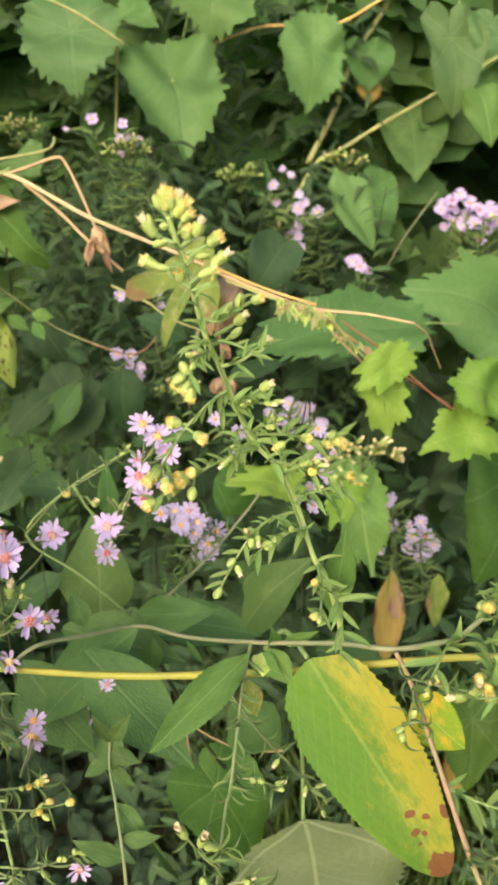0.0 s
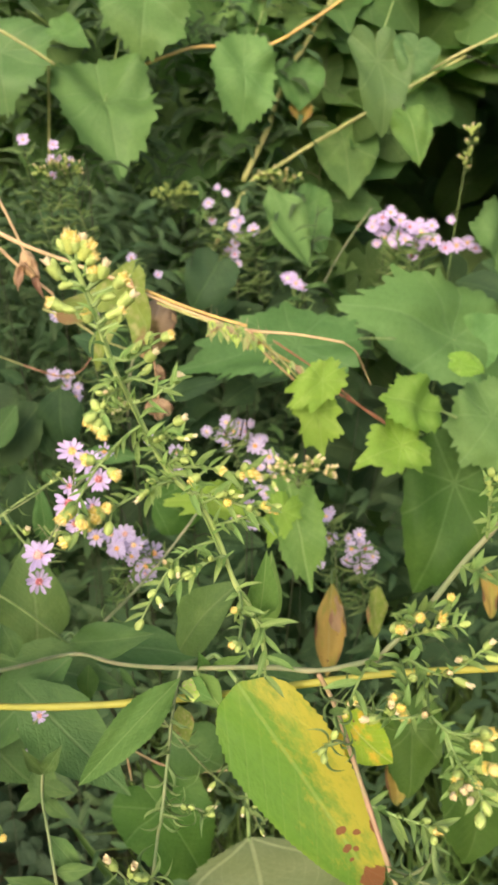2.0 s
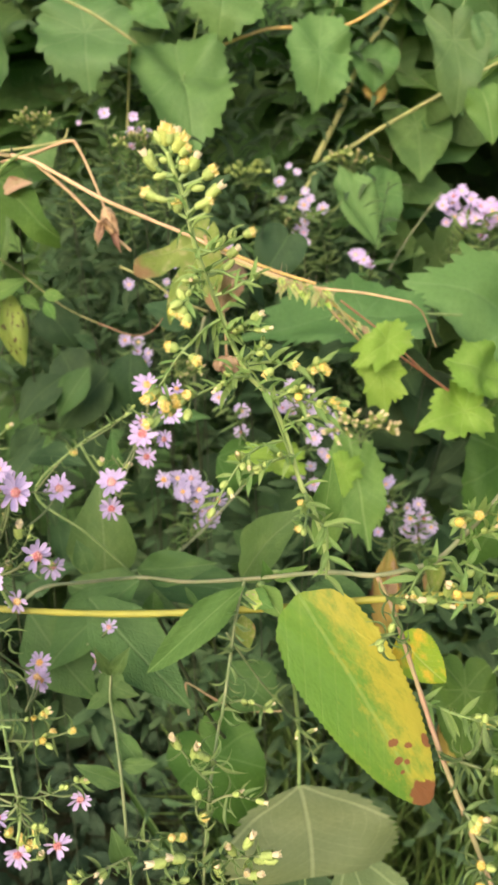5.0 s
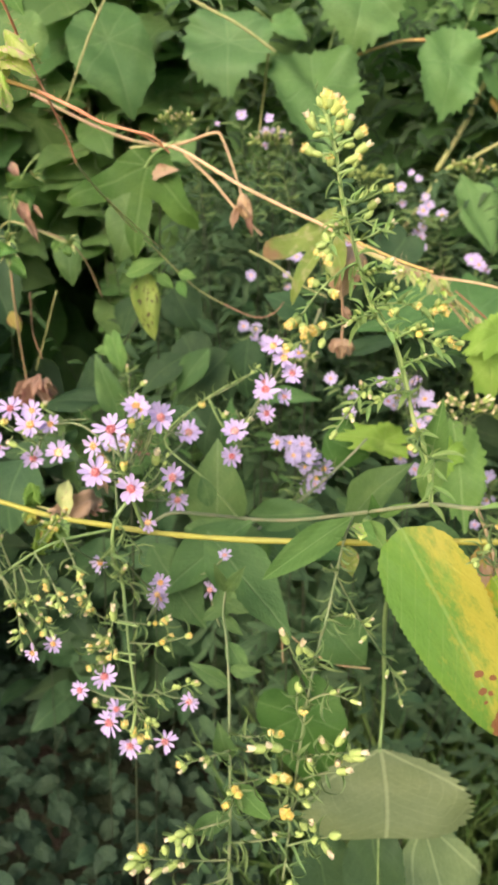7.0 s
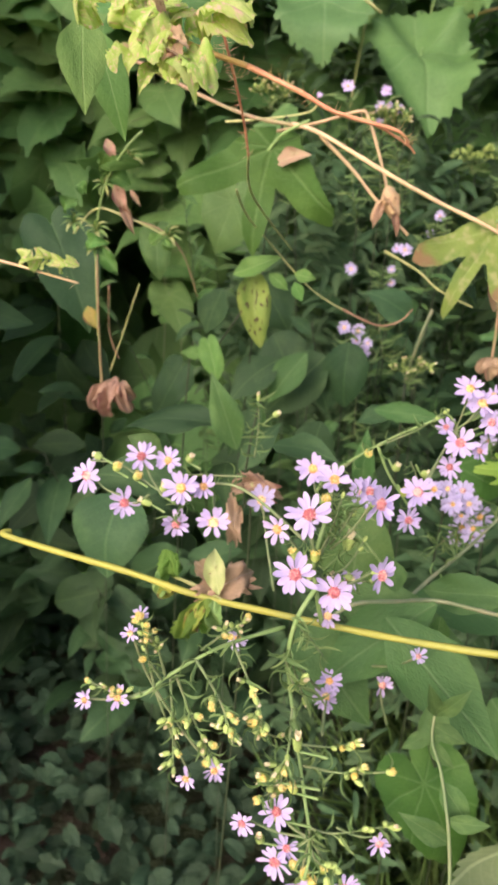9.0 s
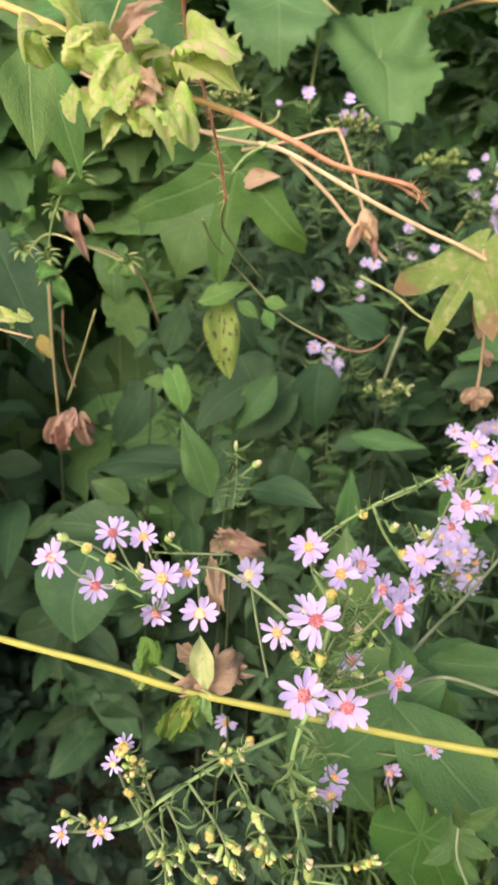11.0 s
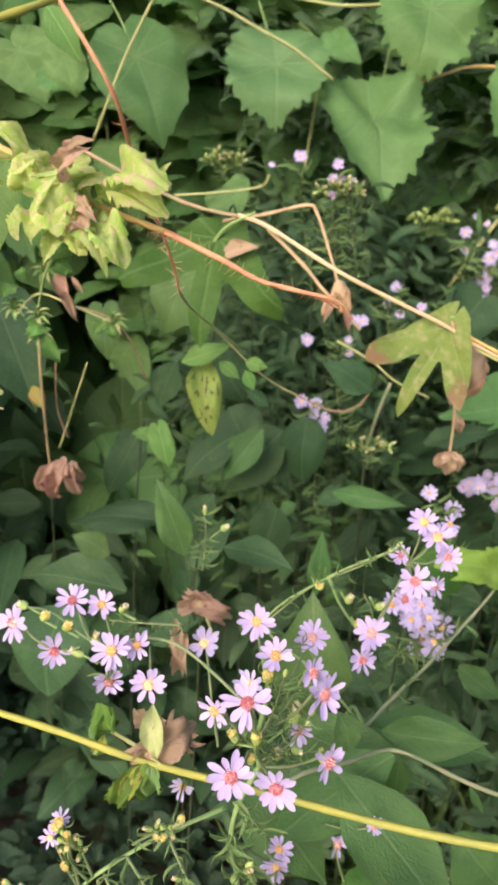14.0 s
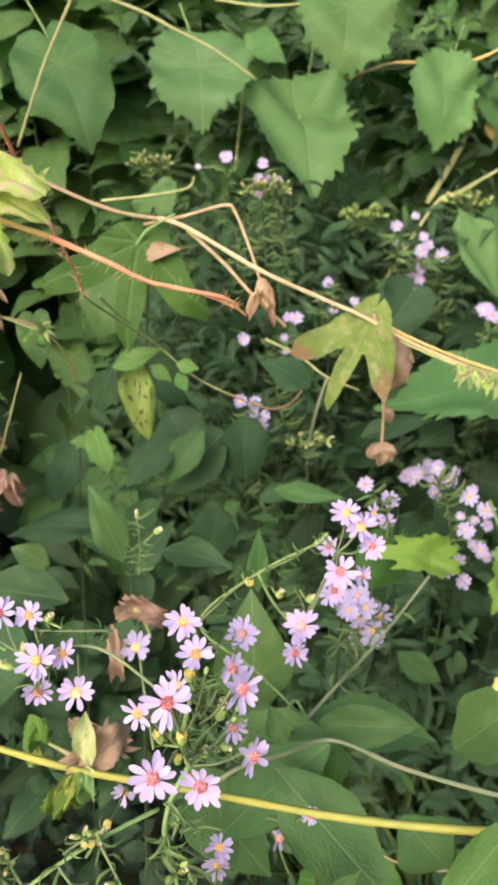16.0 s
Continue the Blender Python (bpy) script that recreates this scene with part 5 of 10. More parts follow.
flower(aster, (-0.1006, 0.235, 0.7927), (-0.1699, -0.4757, 0.863), 0.0112, 10, petal_mat=VIOLET, disc_mat=DISC_Y, stalk=(-0.0951, 0.213, 0.792))
bud(aster, (-0.0856, 0.225, 0.7887), (-0.0844, 0.225, 0.7965), 0.0044, "cream")
stem(aster, "bud_stalk", [(-0.0927, 0.225, 0.7792), (-0.0856, 0.225, 0.7887)], 0.0005, 0.0004, STEM)
bud(aster, (-0.1004, 0.212, 0.7896), (-0.1039, 0.212, 0.7952), 0.0028, "yellow")
stem(aster, "bud_stalk", [(-0.096, 0.212, 0.7894), (-0.1004, 0.212, 0.7896)], 0.0005, 0.0004, STEM)
bud(aster, (-0.0952, 0.212, 0.7906), (-0.0955, 0.212, 0.7954), 0.0033, "yellow")
stem(aster, "bud_stalk", [(-0.0954, 0.212, 0.7884), (-0.0952, 0.212, 0.7906)], 0.0005, 0.0004, STEM)
bud(aster, (-0.0938, 0.22, 0.807), (-0.0941, 0.22, 0.8112), 0.0033, "yellow")
stem(aster, "bud_stalk", [(-0.0927, 0.22, 0.8039), (-0.0938, 0.22, 0.807)], 0.0005, 0.0004, STEM)
bud(aster, (-0.0902, 0.22, 0.7784), (-0.0886, 0.22, 0.7818), 0.0041, "cream")
stem(aster, "bud_stalk", [(-0.0936, 0.22, 0.7742), (-0.0902, 0.22, 0.7784)], 0.0005, 0.0004, STEM)
bud(aster, (-0.0963, 0.21, 0.7845), (-0.0964, 0.21, 0.7883), 0.0025, "yellow")
stem(aster, "bud_stalk", [(-0.0948, 0.21, 0.7881), (-0.0963, 0.21, 0.7845)], 0.0005, 0.0004, STEM)
bud(aster, (-0.0852, 0.225, 0.7783), (-0.0814, 0.225, 0.7771), 0.0027, "cream")
stem(aster, "bud_stalk", [(-0.0922, 0.225, 0.772), (-0.0852, 0.225, 0.7783)], 0.0005, 0.0004, STEM)
sprig(aster, [(-0.0936, 0.22, 0.8038), (-0.0885, 0.222, 0.8031), (-0.0807, 0.21, 0.8163)], 18, 0.007, 0, ("cream", "closed", "yellow"), 0.0052, 0.0005, seed=69)
sprig(aster, [(-0.0945, 0.214, 0.7889), (-0.0912, 0.218, 0.7971), (-0.0849, 0.22, 0.8053)], 24, 0.0073, 1, ("closed",), 0.0033, 0.0005, seed=70)
sprig(aster, [(-0.0952, 0.215, 0.7833), (-0.0868, 0.225, 0.7755), (-0.0759, 0.23, 0.7742)], 15, 0.0064, 2, ("closed", "yellow"), 0.003, 0.0005, seed=71)
sprig(aster, [(-0.1009, 0.21, 0.7684), (-0.0953, 0.212, 0.7603), (-0.0896, 0.215, 0.7507)], 18, 0.0089, 0, ("cream", "closed", "yellow"), 0.0053, 0.0005, seed=72)
sprig(aster, [(-0.1012, 0.21, 0.7562), (-0.0985, 0.215, 0.7409), (-0.0946, 0.22, 0.7251)], 18, 0.01, 1, ("cream",), 0.0056, 0.0005, seed=73)
sprig(aster, [(-0.0951, 0.214, 0.7899), (-0.0912, 0.216, 0.801), (-0.0888, 0.218, 0.8126)], 24, 0.0059, 1, ("closed",), 0.003, 0.0005, seed=74)
sprig(aster, [(-0.0953, 0.214, 0.7865), (-0.1009, 0.214, 0.7922), (-0.1056, 0.214, 0.7979)], 18, 0.0056, 1, ("closed",), 0.003, 0.0005, seed=75)
sprig(aster, [(-0.0943, 0.216, 0.7802), (-0.0853, 0.222, 0.7834), (-0.08, 0.224, 0.7941)], 22, 0.0061, 2, ("closed", "yellow"), 0.003, 0.0005, seed=76)
sprig(aster, [(-0.098, 0.246, 0.794), (-0.0914, 0.255, 0.7932), (-0.0838, 0.268, 0.7862)], 15, 0.0059, 0, ("cream", "closed", "yellow"), 0.0058, 0.0005, seed=77)
stem(aster, "flower_stem", [(-0.1001, 0.235, 0.7833), (-0.1242, 0.245, 0.7951), (-0.1398, 0.25, 0.7937), (-0.1585, 0.255, 0.7845), (-0.1786, 0.262, 0.7904), (-0.1921, 0.262, 0.7908)], 0.0006, 0.0004, DULLSTEM)
flower(aster, (-0.1725, 0.268, 0.7925), (0.0995, -0.8062, 0.5832), 0.0138, 12, stalk=(-0.159, 0.252, 0.7854))
flower(aster, (-0.1612, 0.268, 0.7922), (0.0989, -0.7766, 0.6222), 0.0124, 12, disc_mat=DISC_Y, stalk=(-0.1509, 0.252, 0.7867))
flower(aster, (-0.1931, 0.26, 0.7848), (-0.2887, -0.8277, 0.4812), 0.0151, 12, stalk=(-0.1761, 0.252, 0.7825))
flower(aster, (-0.1773, 0.26, 0.7744), (0.0995, -0.9057, 0.412), 0.0143, 12, stalk=(-0.1642, 0.252, 0.7845))
flower(aster, (-0.1472, 0.236, 0.7979), (0.05, -0.8092, 0.5854), 0.0143, 12, disc_mat=DISC_Y, stalk=(-0.1484, 0.252, 0.7871))
flower(aster, (-0.1402, 0.242, 0.7965), (0.0492, -0.7482, 0.6616), 0.0112, 12, disc_mat=DISC_Y, stalk=(-0.1414, 0.252, 0.7883))
flower(aster, (-0.1349, 0.237, 0.785), (0.0501, -0.8373, 0.5445), 0.0145, 12, disc_mat=DISC_Y, stalk=(-0.1384, 0.252, 0.7888))
flower(aster, (-0.1514, 0.245, 0.7769), (0.3193, -0.9216, 0.2208), 0.0126, 12, stalk=(-0.1492, 0.252, 0.787))
bud(aster, (-0.1794, 0.256, 0.791), (-0.1777, 0.256, 0.7943), 0.0034, "yellow")
stem(aster, "bud_stalk", [(-0.1741, 0.256, 0.7884), (-0.1794, 0.256, 0.791)], 0.0005, 0.0004, STEM)
bud(aster, (-0.1714, 0.256, 0.788), (-0.1691, 0.256, 0.7909), 0.0034, "yellow")
stem(aster, "bud_stalk", [(-0.166, 0.256, 0.7854), (-0.1714, 0.256, 0.788)], 0.0005, 0.0004, STEM)
bud(aster, (-0.15, 0.256, 0.7989), (-0.1479, 0.256, 0.8024), 0.0033, "cream")
stem(aster, "bud_stalk", [(-0.1447, 0.256, 0.7963), (-0.15, 0.256, 0.7989)], 0.0005, 0.0004, STEM)
bud(aster, (-0.16, 0.256, 0.7823), (-0.1592, 0.256, 0.7888), 0.0034, "cream")
stem(aster, "bud_stalk", [(-0.1545, 0.256, 0.7796), (-0.16, 0.256, 0.7823)], 0.0005, 0.0004, STEM)
bud(aster, (-0.1645, 0.256, 0.7777), (-0.17, 0.256, 0.7798), 0.0034, "cream")
stem(aster, "bud_stalk", [(-0.159, 0.256, 0.7749), (-0.1645, 0.256, 0.7777)], 0.0005, 0.0004, STEM)
bud(aster, (-0.1847, 0.256, 0.7959), (-0.1886, 0.256, 0.7971), 0.0034, "cream")
stem(aster, "bud_stalk", [(-0.1793, 0.256, 0.7933), (-0.1847, 0.256, 0.7959)], 0.0005, 0.0004, STEM)
sprig(aster, [(-0.1398, 0.25, 0.7937), (-0.1498, 0.248, 0.7836), (-0.1531, 0.245, 0.7779)], 18, 0.0069, 0, ("cream", "closed", "yellow"), 0.006, 0.0005, seed=78)
sprig(aster, [(-0.1276, 0.26, 0.7936), (-0.1432, 0.262, 0.7909), (-0.1573, 0.265, 0.7879)], 15, 0.0067, 0, ("cream", "closed", "yellow"), 0.0062, 0.0005, seed=79)

# lower flowers on the hanging branch
flower(aster, (-0.0985, 0.186, 0.7045), (-0.0958, -0.6805, 0.7265), 0.0126, 10, stalk=(-0.0861, 0.188, 0.6924))
flower(aster, (-0.0975, 0.186, 0.6795), (-0.0958, -0.968, 0.2319), 0.014, 10, stalk=(-0.0861, 0.188, 0.6924))
flower(aster, (-0.0882, 0.186, 0.6681), (0.0896, -0.994, 0.0627), 0.0125, 10, stalk=(-0.0861, 0.188, 0.6924))
flower(aster, (-0.0721, 0.186, 0.6734), (0.3594, -0.9075, 0.2174), 0.0118, 10, stalk=(-0.0861, 0.188, 0.6924))
flower(aster, (-0.1102, 0.186, 0.6955), (-0.2775, -0.9343, 0.2239), 0.0106, 10, stalk=(-0.0861, 0.188, 0.6924))
flower(aster, (-0.0939, 0.186, 0.6876), (0.1699, -0.4757, 0.863), 0.0101, 10, stalk=(-0.0861, 0.188, 0.6924))
flower(aster, (-0.0622, 0.19, 0.6939), (0.2696, -0.9527, 0.1402), 0.0101, 9, stalk=(-0.0774, 0.19, 0.6979))
flower(aster, (-0.0862, 0.232, 0.7246), (0.0981, -0.7455, 0.6592), 0.011, 11, disc_mat=DISC_Y, stalk=(-0.0863, 0.21, 0.7186))
flower(aster, (-0.0869, 0.232, 0.7152), (0.0981, -0.9417, 0.3218), 0.0111, 11, disc_mat=DISC_Y, stalk=(-0.0863, 0.21, 0.7186))
bud(aster, (-0.0929, 0.187, 0.714), (-0.0945, 0.187, 0.7183), 0.0033, "yellow")
stem(aster, "bud_stalk", [(-0.0849, 0.187, 0.713), (-0.0929, 0.187, 0.714)], 0.0005, 0.0004, STEM)
bud(aster, (-0.1039, 0.187, 0.7174), (-0.1063, 0.187, 0.7192), 0.0033, "cream")
stem(aster, "bud_stalk", [(-0.0845, 0.187, 0.7175), (-0.1039, 0.187, 0.7174)], 0.0005, 0.0004, STEM)
bud(aster, (-0.0993, 0.187, 0.6996), (-0.097, 0.187, 0.7029), 0.0034, "cream")
stem(aster, "bud_stalk", [(-0.086, 0.187, 0.6992), (-0.0993, 0.187, 0.6996)], 0.0005, 0.0004, STEM)
bud(aster, (-0.091, 0.187, 0.6767), (-0.0907, 0.187, 0.6806), 0.0035, "yellow")
stem(aster, "bud_stalk", [(-0.088, 0.187, 0.6751), (-0.091, 0.187, 0.6767)], 0.0005, 0.0004, STEM)
bud(aster, (-0.0866, 0.187, 0.6723), (-0.0865, 0.187, 0.6772), 0.0035, "yellow")
stem(aster, "bud_stalk", [(-0.0884, 0.187, 0.6701), (-0.0866, 0.187, 0.6723)], 0.0005, 0.0004, STEM)
bud(aster, (-0.0804, 0.187, 0.678), (-0.0796, 0.187, 0.6819), 0.0034, "yellow")
stem(aster, "bud_stalk", [(-0.088, 0.187, 0.6751), (-0.0804, 0.187, 0.678)], 0.0005, 0.0004, STEM)
bud(aster, (-0.0801, 0.187, 0.6648), (-0.079, 0.187, 0.6683), 0.0035, "cream")
stem(aster, "bud_stalk", [(-0.0891, 0.187, 0.6617), (-0.0801, 0.187, 0.6648)], 0.0005, 0.0004, STEM)
bud(aster, (-0.0837, 0.187, 0.6694), (-0.0834, 0.187, 0.6737), 0.0035, "yellow")
stem(aster, "bud_stalk", [(-0.0887, 0.187, 0.6668), (-0.0837, 0.187, 0.6694)], 0.0005, 0.0004, STEM)
bud(aster, (-0.1032, 0.187, 0.6866), (-0.1041, 0.187, 0.6906), 0.0034, "cream")
stem(aster, "bud_stalk", [(-0.0871, 0.187, 0.6865), (-0.1032, 0.187, 0.6866)], 0.0005, 0.0004, STEM)
bud(aster, (-0.0936, 0.187, 0.733), (-0.0938, 0.187, 0.7415), 0.0033, "cream")
stem(aster, "bud_stalk", [(-0.0833, 0.187, 0.7323), (-0.0936, 0.187, 0.733)], 0.0005, 0.0004, STEM)
sprig(aster, [(-0.0915, 0.2, 0.7131), (-0.0775, 0.195, 0.7183), (-0.0629, 0.19, 0.728)], 9, 0.0096, 6, ("yellow", "cream", "closed"), 0.0047, 0.0005, seed=80)
sprig(aster, [(-0.0874, 0.19, 0.6952), (-0.0776, 0.19, 0.6947), (-0.0598, 0.188, 0.7061)], 13, 0.0085, 7, ("cream", "closed"), 0.0047, 0.0005, seed=81)
sprig(aster, [(-0.0914, 0.199, 0.7077), (-0.0982, 0.193, 0.7087), (-0.1041, 0.188, 0.7075)], 12, 0.0092, 5, ("yellow", "cream", "closed"), 0.0052, 0.0005, seed=82)
sprig(aster, [(-0.096, 0.208, 0.7222), (-0.102, 0.2, 0.7243), (-0.1094, 0.195, 0.7331)], 10, 0.0092, 6, ("cream", "yellow", "closed"), 0.0048, 0.0005, seed=83)
sprig(aster, [(-0.0867, 0.19, 0.6937), (-0.0835, 0.186, 0.685), (-0.0764, 0.184, 0.6844)], 15, 0.0086, 5, ("yellow", "closed"), 0.0051, 0.0005, seed=84)

# spray of buds at the foot of the near cluster
stem(aster, "spray_stem", [(-0.1036, 0.215, 0.7602), (-0.1227, 0.2, 0.7599), (-0.1382, 0.192, 0.7516), (-0.1459, 0.188, 0.7452), (-0.1555, 0.19, 0.7385)], 0.0007, 0.0005, STEM)
sprig(aster, [(-0.1408, 0.19, 0.7505), (-0.1441, 0.186, 0.7626), (-0.1445, 0.183, 0.7774)], 12, 0.005, 12, ("yellow", "cream", "closed", "yellow", "cream"), 0.0034, 0.0005, seed=85)
sprig(aster, [(-0.1397, 0.191, 0.7512), (-0.1417, 0.187, 0.7675), (-0.1463, 0.184, 0.7802)], 10, 0.0061, 13, ("yellow", "cream", "closed", "yellow", "cream"), 0.0034, 0.0005, seed=86)
sprig(aster, [(-0.1444, 0.189, 0.7455), (-0.153, 0.188, 0.7425), (-0.1647, 0.187, 0.7473)], 9, 0.0058, 10, ("yellow", "cream", "closed", "yellow", "cream"), 0.0035, 0.0005, seed=87)
sprig(aster, [(-0.1365, 0.192, 0.7519), (-0.1286, 0.188, 0.7367), (-0.1207, 0.184, 0.7262)], 18, 0.0084, 12, ("yellow", "cream", "closed", "yellow", "cream"), 0.0043, 0.0005, seed=88)
sprig(aster, [(-0.1303, 0.195, 0.7568), (-0.1205, 0.19, 0.7456), (-0.1163, 0.187, 0.7357)], 18, 0.0084, 13, ("yellow", "cream", "closed", "yellow", "cream"), 0.0043, 0.0005, seed=89)
sprig(aster, [(-0.1193, 0.2, 0.7628), (-0.1112, 0.195, 0.7489), (-0.1057, 0.19, 0.7367)], 18, 0.0093, 10, ("yellow", "cream", "closed", "yellow", "cream"), 0.0043, 0.0005, seed=90)
sprig(aster, [(-0.1377, 0.19, 0.7516), (-0.1364, 0.188, 0.7375), (-0.135, 0.185, 0.7164)], 13, 0.0074, 10, ("yellow", "cream", "closed", "yellow", "cream"), 0.004, 0.0005, seed=91)
sprig(aster, [(-0.129, 0.197, 0.7596), (-0.1201, 0.193, 0.7719), (-0.1141, 0.19, 0.7791)], 9, 0.0068, 10, ("yellow", "cream", "closed", "yellow", "cream"), 0.0037, 0.0005, seed=92)
sprig(aster, [(-0.1028, 0.212, 0.7514), (-0.0982, 0.208, 0.7418), (-0.0955, 0.205, 0.7456)], 12, 0.0108, 3, ("yellow", "cream", "closed", "yellow", "cream"), 0.0052, 0.0005, seed=93)
sprig(aster, [(-0.0973, 0.2, 0.7387), (-0.0973, 0.192, 0.7234), (-0.1035, 0.188, 0.7169)], 15, 0.0096, 9, ("yellow", "cream", "closed", "yellow", "cream"), 0.0048, 0.0005, seed=94)
sprig(aster, [(-0.0944, 0.195, 0.7278), (-0.0819, 0.2, 0.7242), (-0.0753, 0.2, 0.7282)], 10, 0.0088, 7, ("yellow", "cream", "closed", "yellow", "cream"), 0.0039, 0.0005, seed=95)
flower(aster, (-0.1464, 0.186, 0.7787), (0, -0.5485, 0.8362), 0.0067, 9, disc_mat=DISC_Y, stalk=(-0.1427, 0.189, 0.747))
flower(aster, (-0.1499, 0.186, 0.7709), (-0.1835, -0.6055, 0.7744), 0.0071, 9, disc_mat=DISC_Y, stalk=(-0.1427, 0.189, 0.747))
flower(aster, (-0.1666, 0.186, 0.7397), (-0.1971, -0.8475, 0.4928), 0.008, 9, disc_mat=DISC_Y, stalk=(-0.1427, 0.189, 0.747))
flower(aster, (-0.1547, 0.186, 0.7433), (0.0995, -0.8062, 0.5832), 0.0093, 9, disc_mat=DISC_Y, stalk=(-0.1427, 0.189, 0.747))
flower(aster, (-0.1209, 0.186, 0.7183), (0.3668, -0.8803, 0.3008), 0.0089, 9, disc_mat=DISC_Y, stalk=(-0.1427, 0.189, 0.747))
flower(aster, (-0.1307, 0.186, 0.712), (-0.1891, -0.9549, 0.2288), 0.009, 9, disc_mat=DISC_Y, stalk=(-0.1427, 0.189, 0.747))
flower(aster, (-0.1283, 0.2653, 0.7105), (0.0859, -0.9, 0.3), 0.0115, 9, petal_mat=VIOLET, disc_mat=DISC_Y, stalk=(-0.1193, 0.2, 0.7617))
flower(aster, (-0.0868, 0.228, 0.7207), (0.0981, -0.9417, 0.3218), 0.0105, 10, disc_mat=DISC_Y, stalk=(-0.0971, 0.215, 0.7445))
flower(aster, (-0.065, 0.246, 0.7147), (0.3668, -0.8803, 0.3008), 0.0107, 10, stalk=(-0.0605, 0.25, 0.6908))

# second budding stalk, low beside the first
shoot = plant("aster_plant", (-0.049, 0.2, 0.03), "upright aster stalk with cream and yellow buds and lance leaves", "aster", "asters")
stem(shoot, "stalk", [(-0.049, 0.2, 0.03), (-0.0366, 0.16, 0.5791), (-0.0372, 0.158, 0.6325), (-0.0381, 0.161, 0.6713), (-0.0402, 0.168, 0.6975), (-0.0428, 0.178, 0.7177), (-0.0466, 0.19, 0.731), (-0.0498, 0.2, 0.7351), (-0.0497, 0.205, 0.7433)], 0.0009, 0.0004, DULLSTEM)
sprig(shoot, [(-0.0375, 0.16, 0.6694), (-0.036, 0.155, 0.6797), (-0.0351, 0.152, 0.6869)], 9, 0.0084, 5, ("yellow", "closed"), 0.0056, 0.0005, seed=96)
sprig(shoot, [(-0.0392, 0.165, 0.6946), (-0.0481, 0.16, 0.6939), (-0.0567, 0.157, 0.692)], 12, 0.0104, 5, ("cream", "closed", "yellow"), 0.0051, 0.0005, seed=97)
sprig(shoot, [(-0.0401, 0.168, 0.7005), (-0.0315, 0.165, 0.7029), (-0.0228, 0.162, 0.7088)], 13, 0.0092, 4, ("closed", "yellow"), 0.0051, 0.0005, seed=98)
sprig(shoot, [(-0.0374, 0.159, 0.6642), (-0.0495, 0.155, 0.6607), (-0.0583, 0.152, 0.6581)], 12, 0.0113, 7, ("cream", "closed"), 0.0064, 0.0005, seed=99)
sprig(shoot, [(-0.0369, 0.158, 0.6427), (-0.0521, 0.153, 0.6448), (-0.071, 0.148, 0.6481)], 12, 0.0108, 12, ("cream", "yellow", "closed"), 0.0073, 0.0005, seed=100)
sprig(shoot, [(-0.0371, 0.158, 0.6525), (-0.0258, 0.155, 0.6593), (-0.0098, 0.15, 0.6722)], 13, 0.0114, 4, ("closed", "cream"), 0.0056, 0.0005, seed=101)
sprig(shoot, [(-0.0385, 0.162, 0.6795), (-0.0285, 0.16, 0.686), (-0.02, 0.158, 0.6921)], 12, 0.0105, 2, ("closed",), 0.0051, 0.0005, seed=102)
sprig(shoot, [(-0.0372, 0.158, 0.6325), (-0.0479, 0.153, 0.6304), (-0.0622, 0.15, 0.6252)], 12, 0.0109, 7, ("cream", "closed"), 0.007, 0.0005, seed=103)
leaf(shoot, "lance", LANCE, (-0.0462, 0.19, 0.7281), (-0.0348, 0.185, 0.7157), 0.0086)
leaf(shoot, "lance", LANCE, (-0.0422, 0.178, 0.7149), (-0.0597, 0.178, 0.7246), 0.0079)
leaf(shoot, "lance", FRESH, (-0.0375, 0.162, 0.6812), (-0.0197, 0.155, 0.6712), 0.0101)
leaf(shoot, "lance", LANCE, (-0.0397, 0.166, 0.6875), (-0.045, 0.166, 0.7076), 0.0092)
leaf(shoot, "lance", LANCE, (-0.0373, 0.16, 0.6662), (-0.0549, 0.16, 0.6508), 0.009)
leaf(shoot, "lance", LANCE, (-0.0492, 0.203, 0.7432), (-0.0543, 0.2, 0.7587), 0.0053)
leaf(shoot, "lance", LANCE, (-0.0492, 0.203, 0.7432), (-0.0407, 0.2, 0.759), 0.0058)
leaf(shoot, "lance", LANCE, (-0.0497, 0.203, 0.7388), (-0.0384, 0.2, 0.7361), 0.0063)
leaf(shoot, "lance", LANCE, (-0.05, 0.203, 0.7359), (-0.0594, 0.2, 0.7289), 0.0059)
leaf(shoot, "lance", LANCE, (-0.0502, 0.203, 0.7315), (-0.0407, 0.2, 0.7242), 0.0054)
leaf(shoot, "lance", LANCE, (-0.0499, 0.2, 0.7321), (-0.0498, 0.21, 0.7458), 0.0109)
leaf(shoot, "lance", LANCE, (-0.0441, 0.182, 0.7201), (-0.0298, 0.182, 0.7216), 0.0061)

# plant with the yellow stem and the large yellowing leaf
yellow = plant("sunflower_plant", (0.33, 0.24, 0.03), "fallen plant with a smooth yellow stem and a large yellowing leaf", "plant")
stem(yellow, "yellow_stem", [(0.33, 0.24, 0.03), (0.36, 0.23, 0.5), (0.2465, 0.2, 0.7505), (0.1861, 0.2, 0.7767), (0.1365, 0.203, 0.7798), (0.0772, 0.202, 0.7816), (0.0523, 0.2, 0.7814), (0.0189, 0.203, 0.7753), (-0.0159, 0.208, 0.7687), (-0.0492, 0.216, 0.7615), (-0.0836, 0.227, 0.7543), (-0.112, 0.232, 0.7526), (-0.1402, 0.237, 0.7514), (-0.17, 0.242, 0.7538), (-0.1962, 0.246, 0.7548), (-0.2258, 0.25, 0.757), (-0.2264, 0.255, 0.756)], 0.0014, 0.0013, YSTEM, "smooth bright yellow stem")
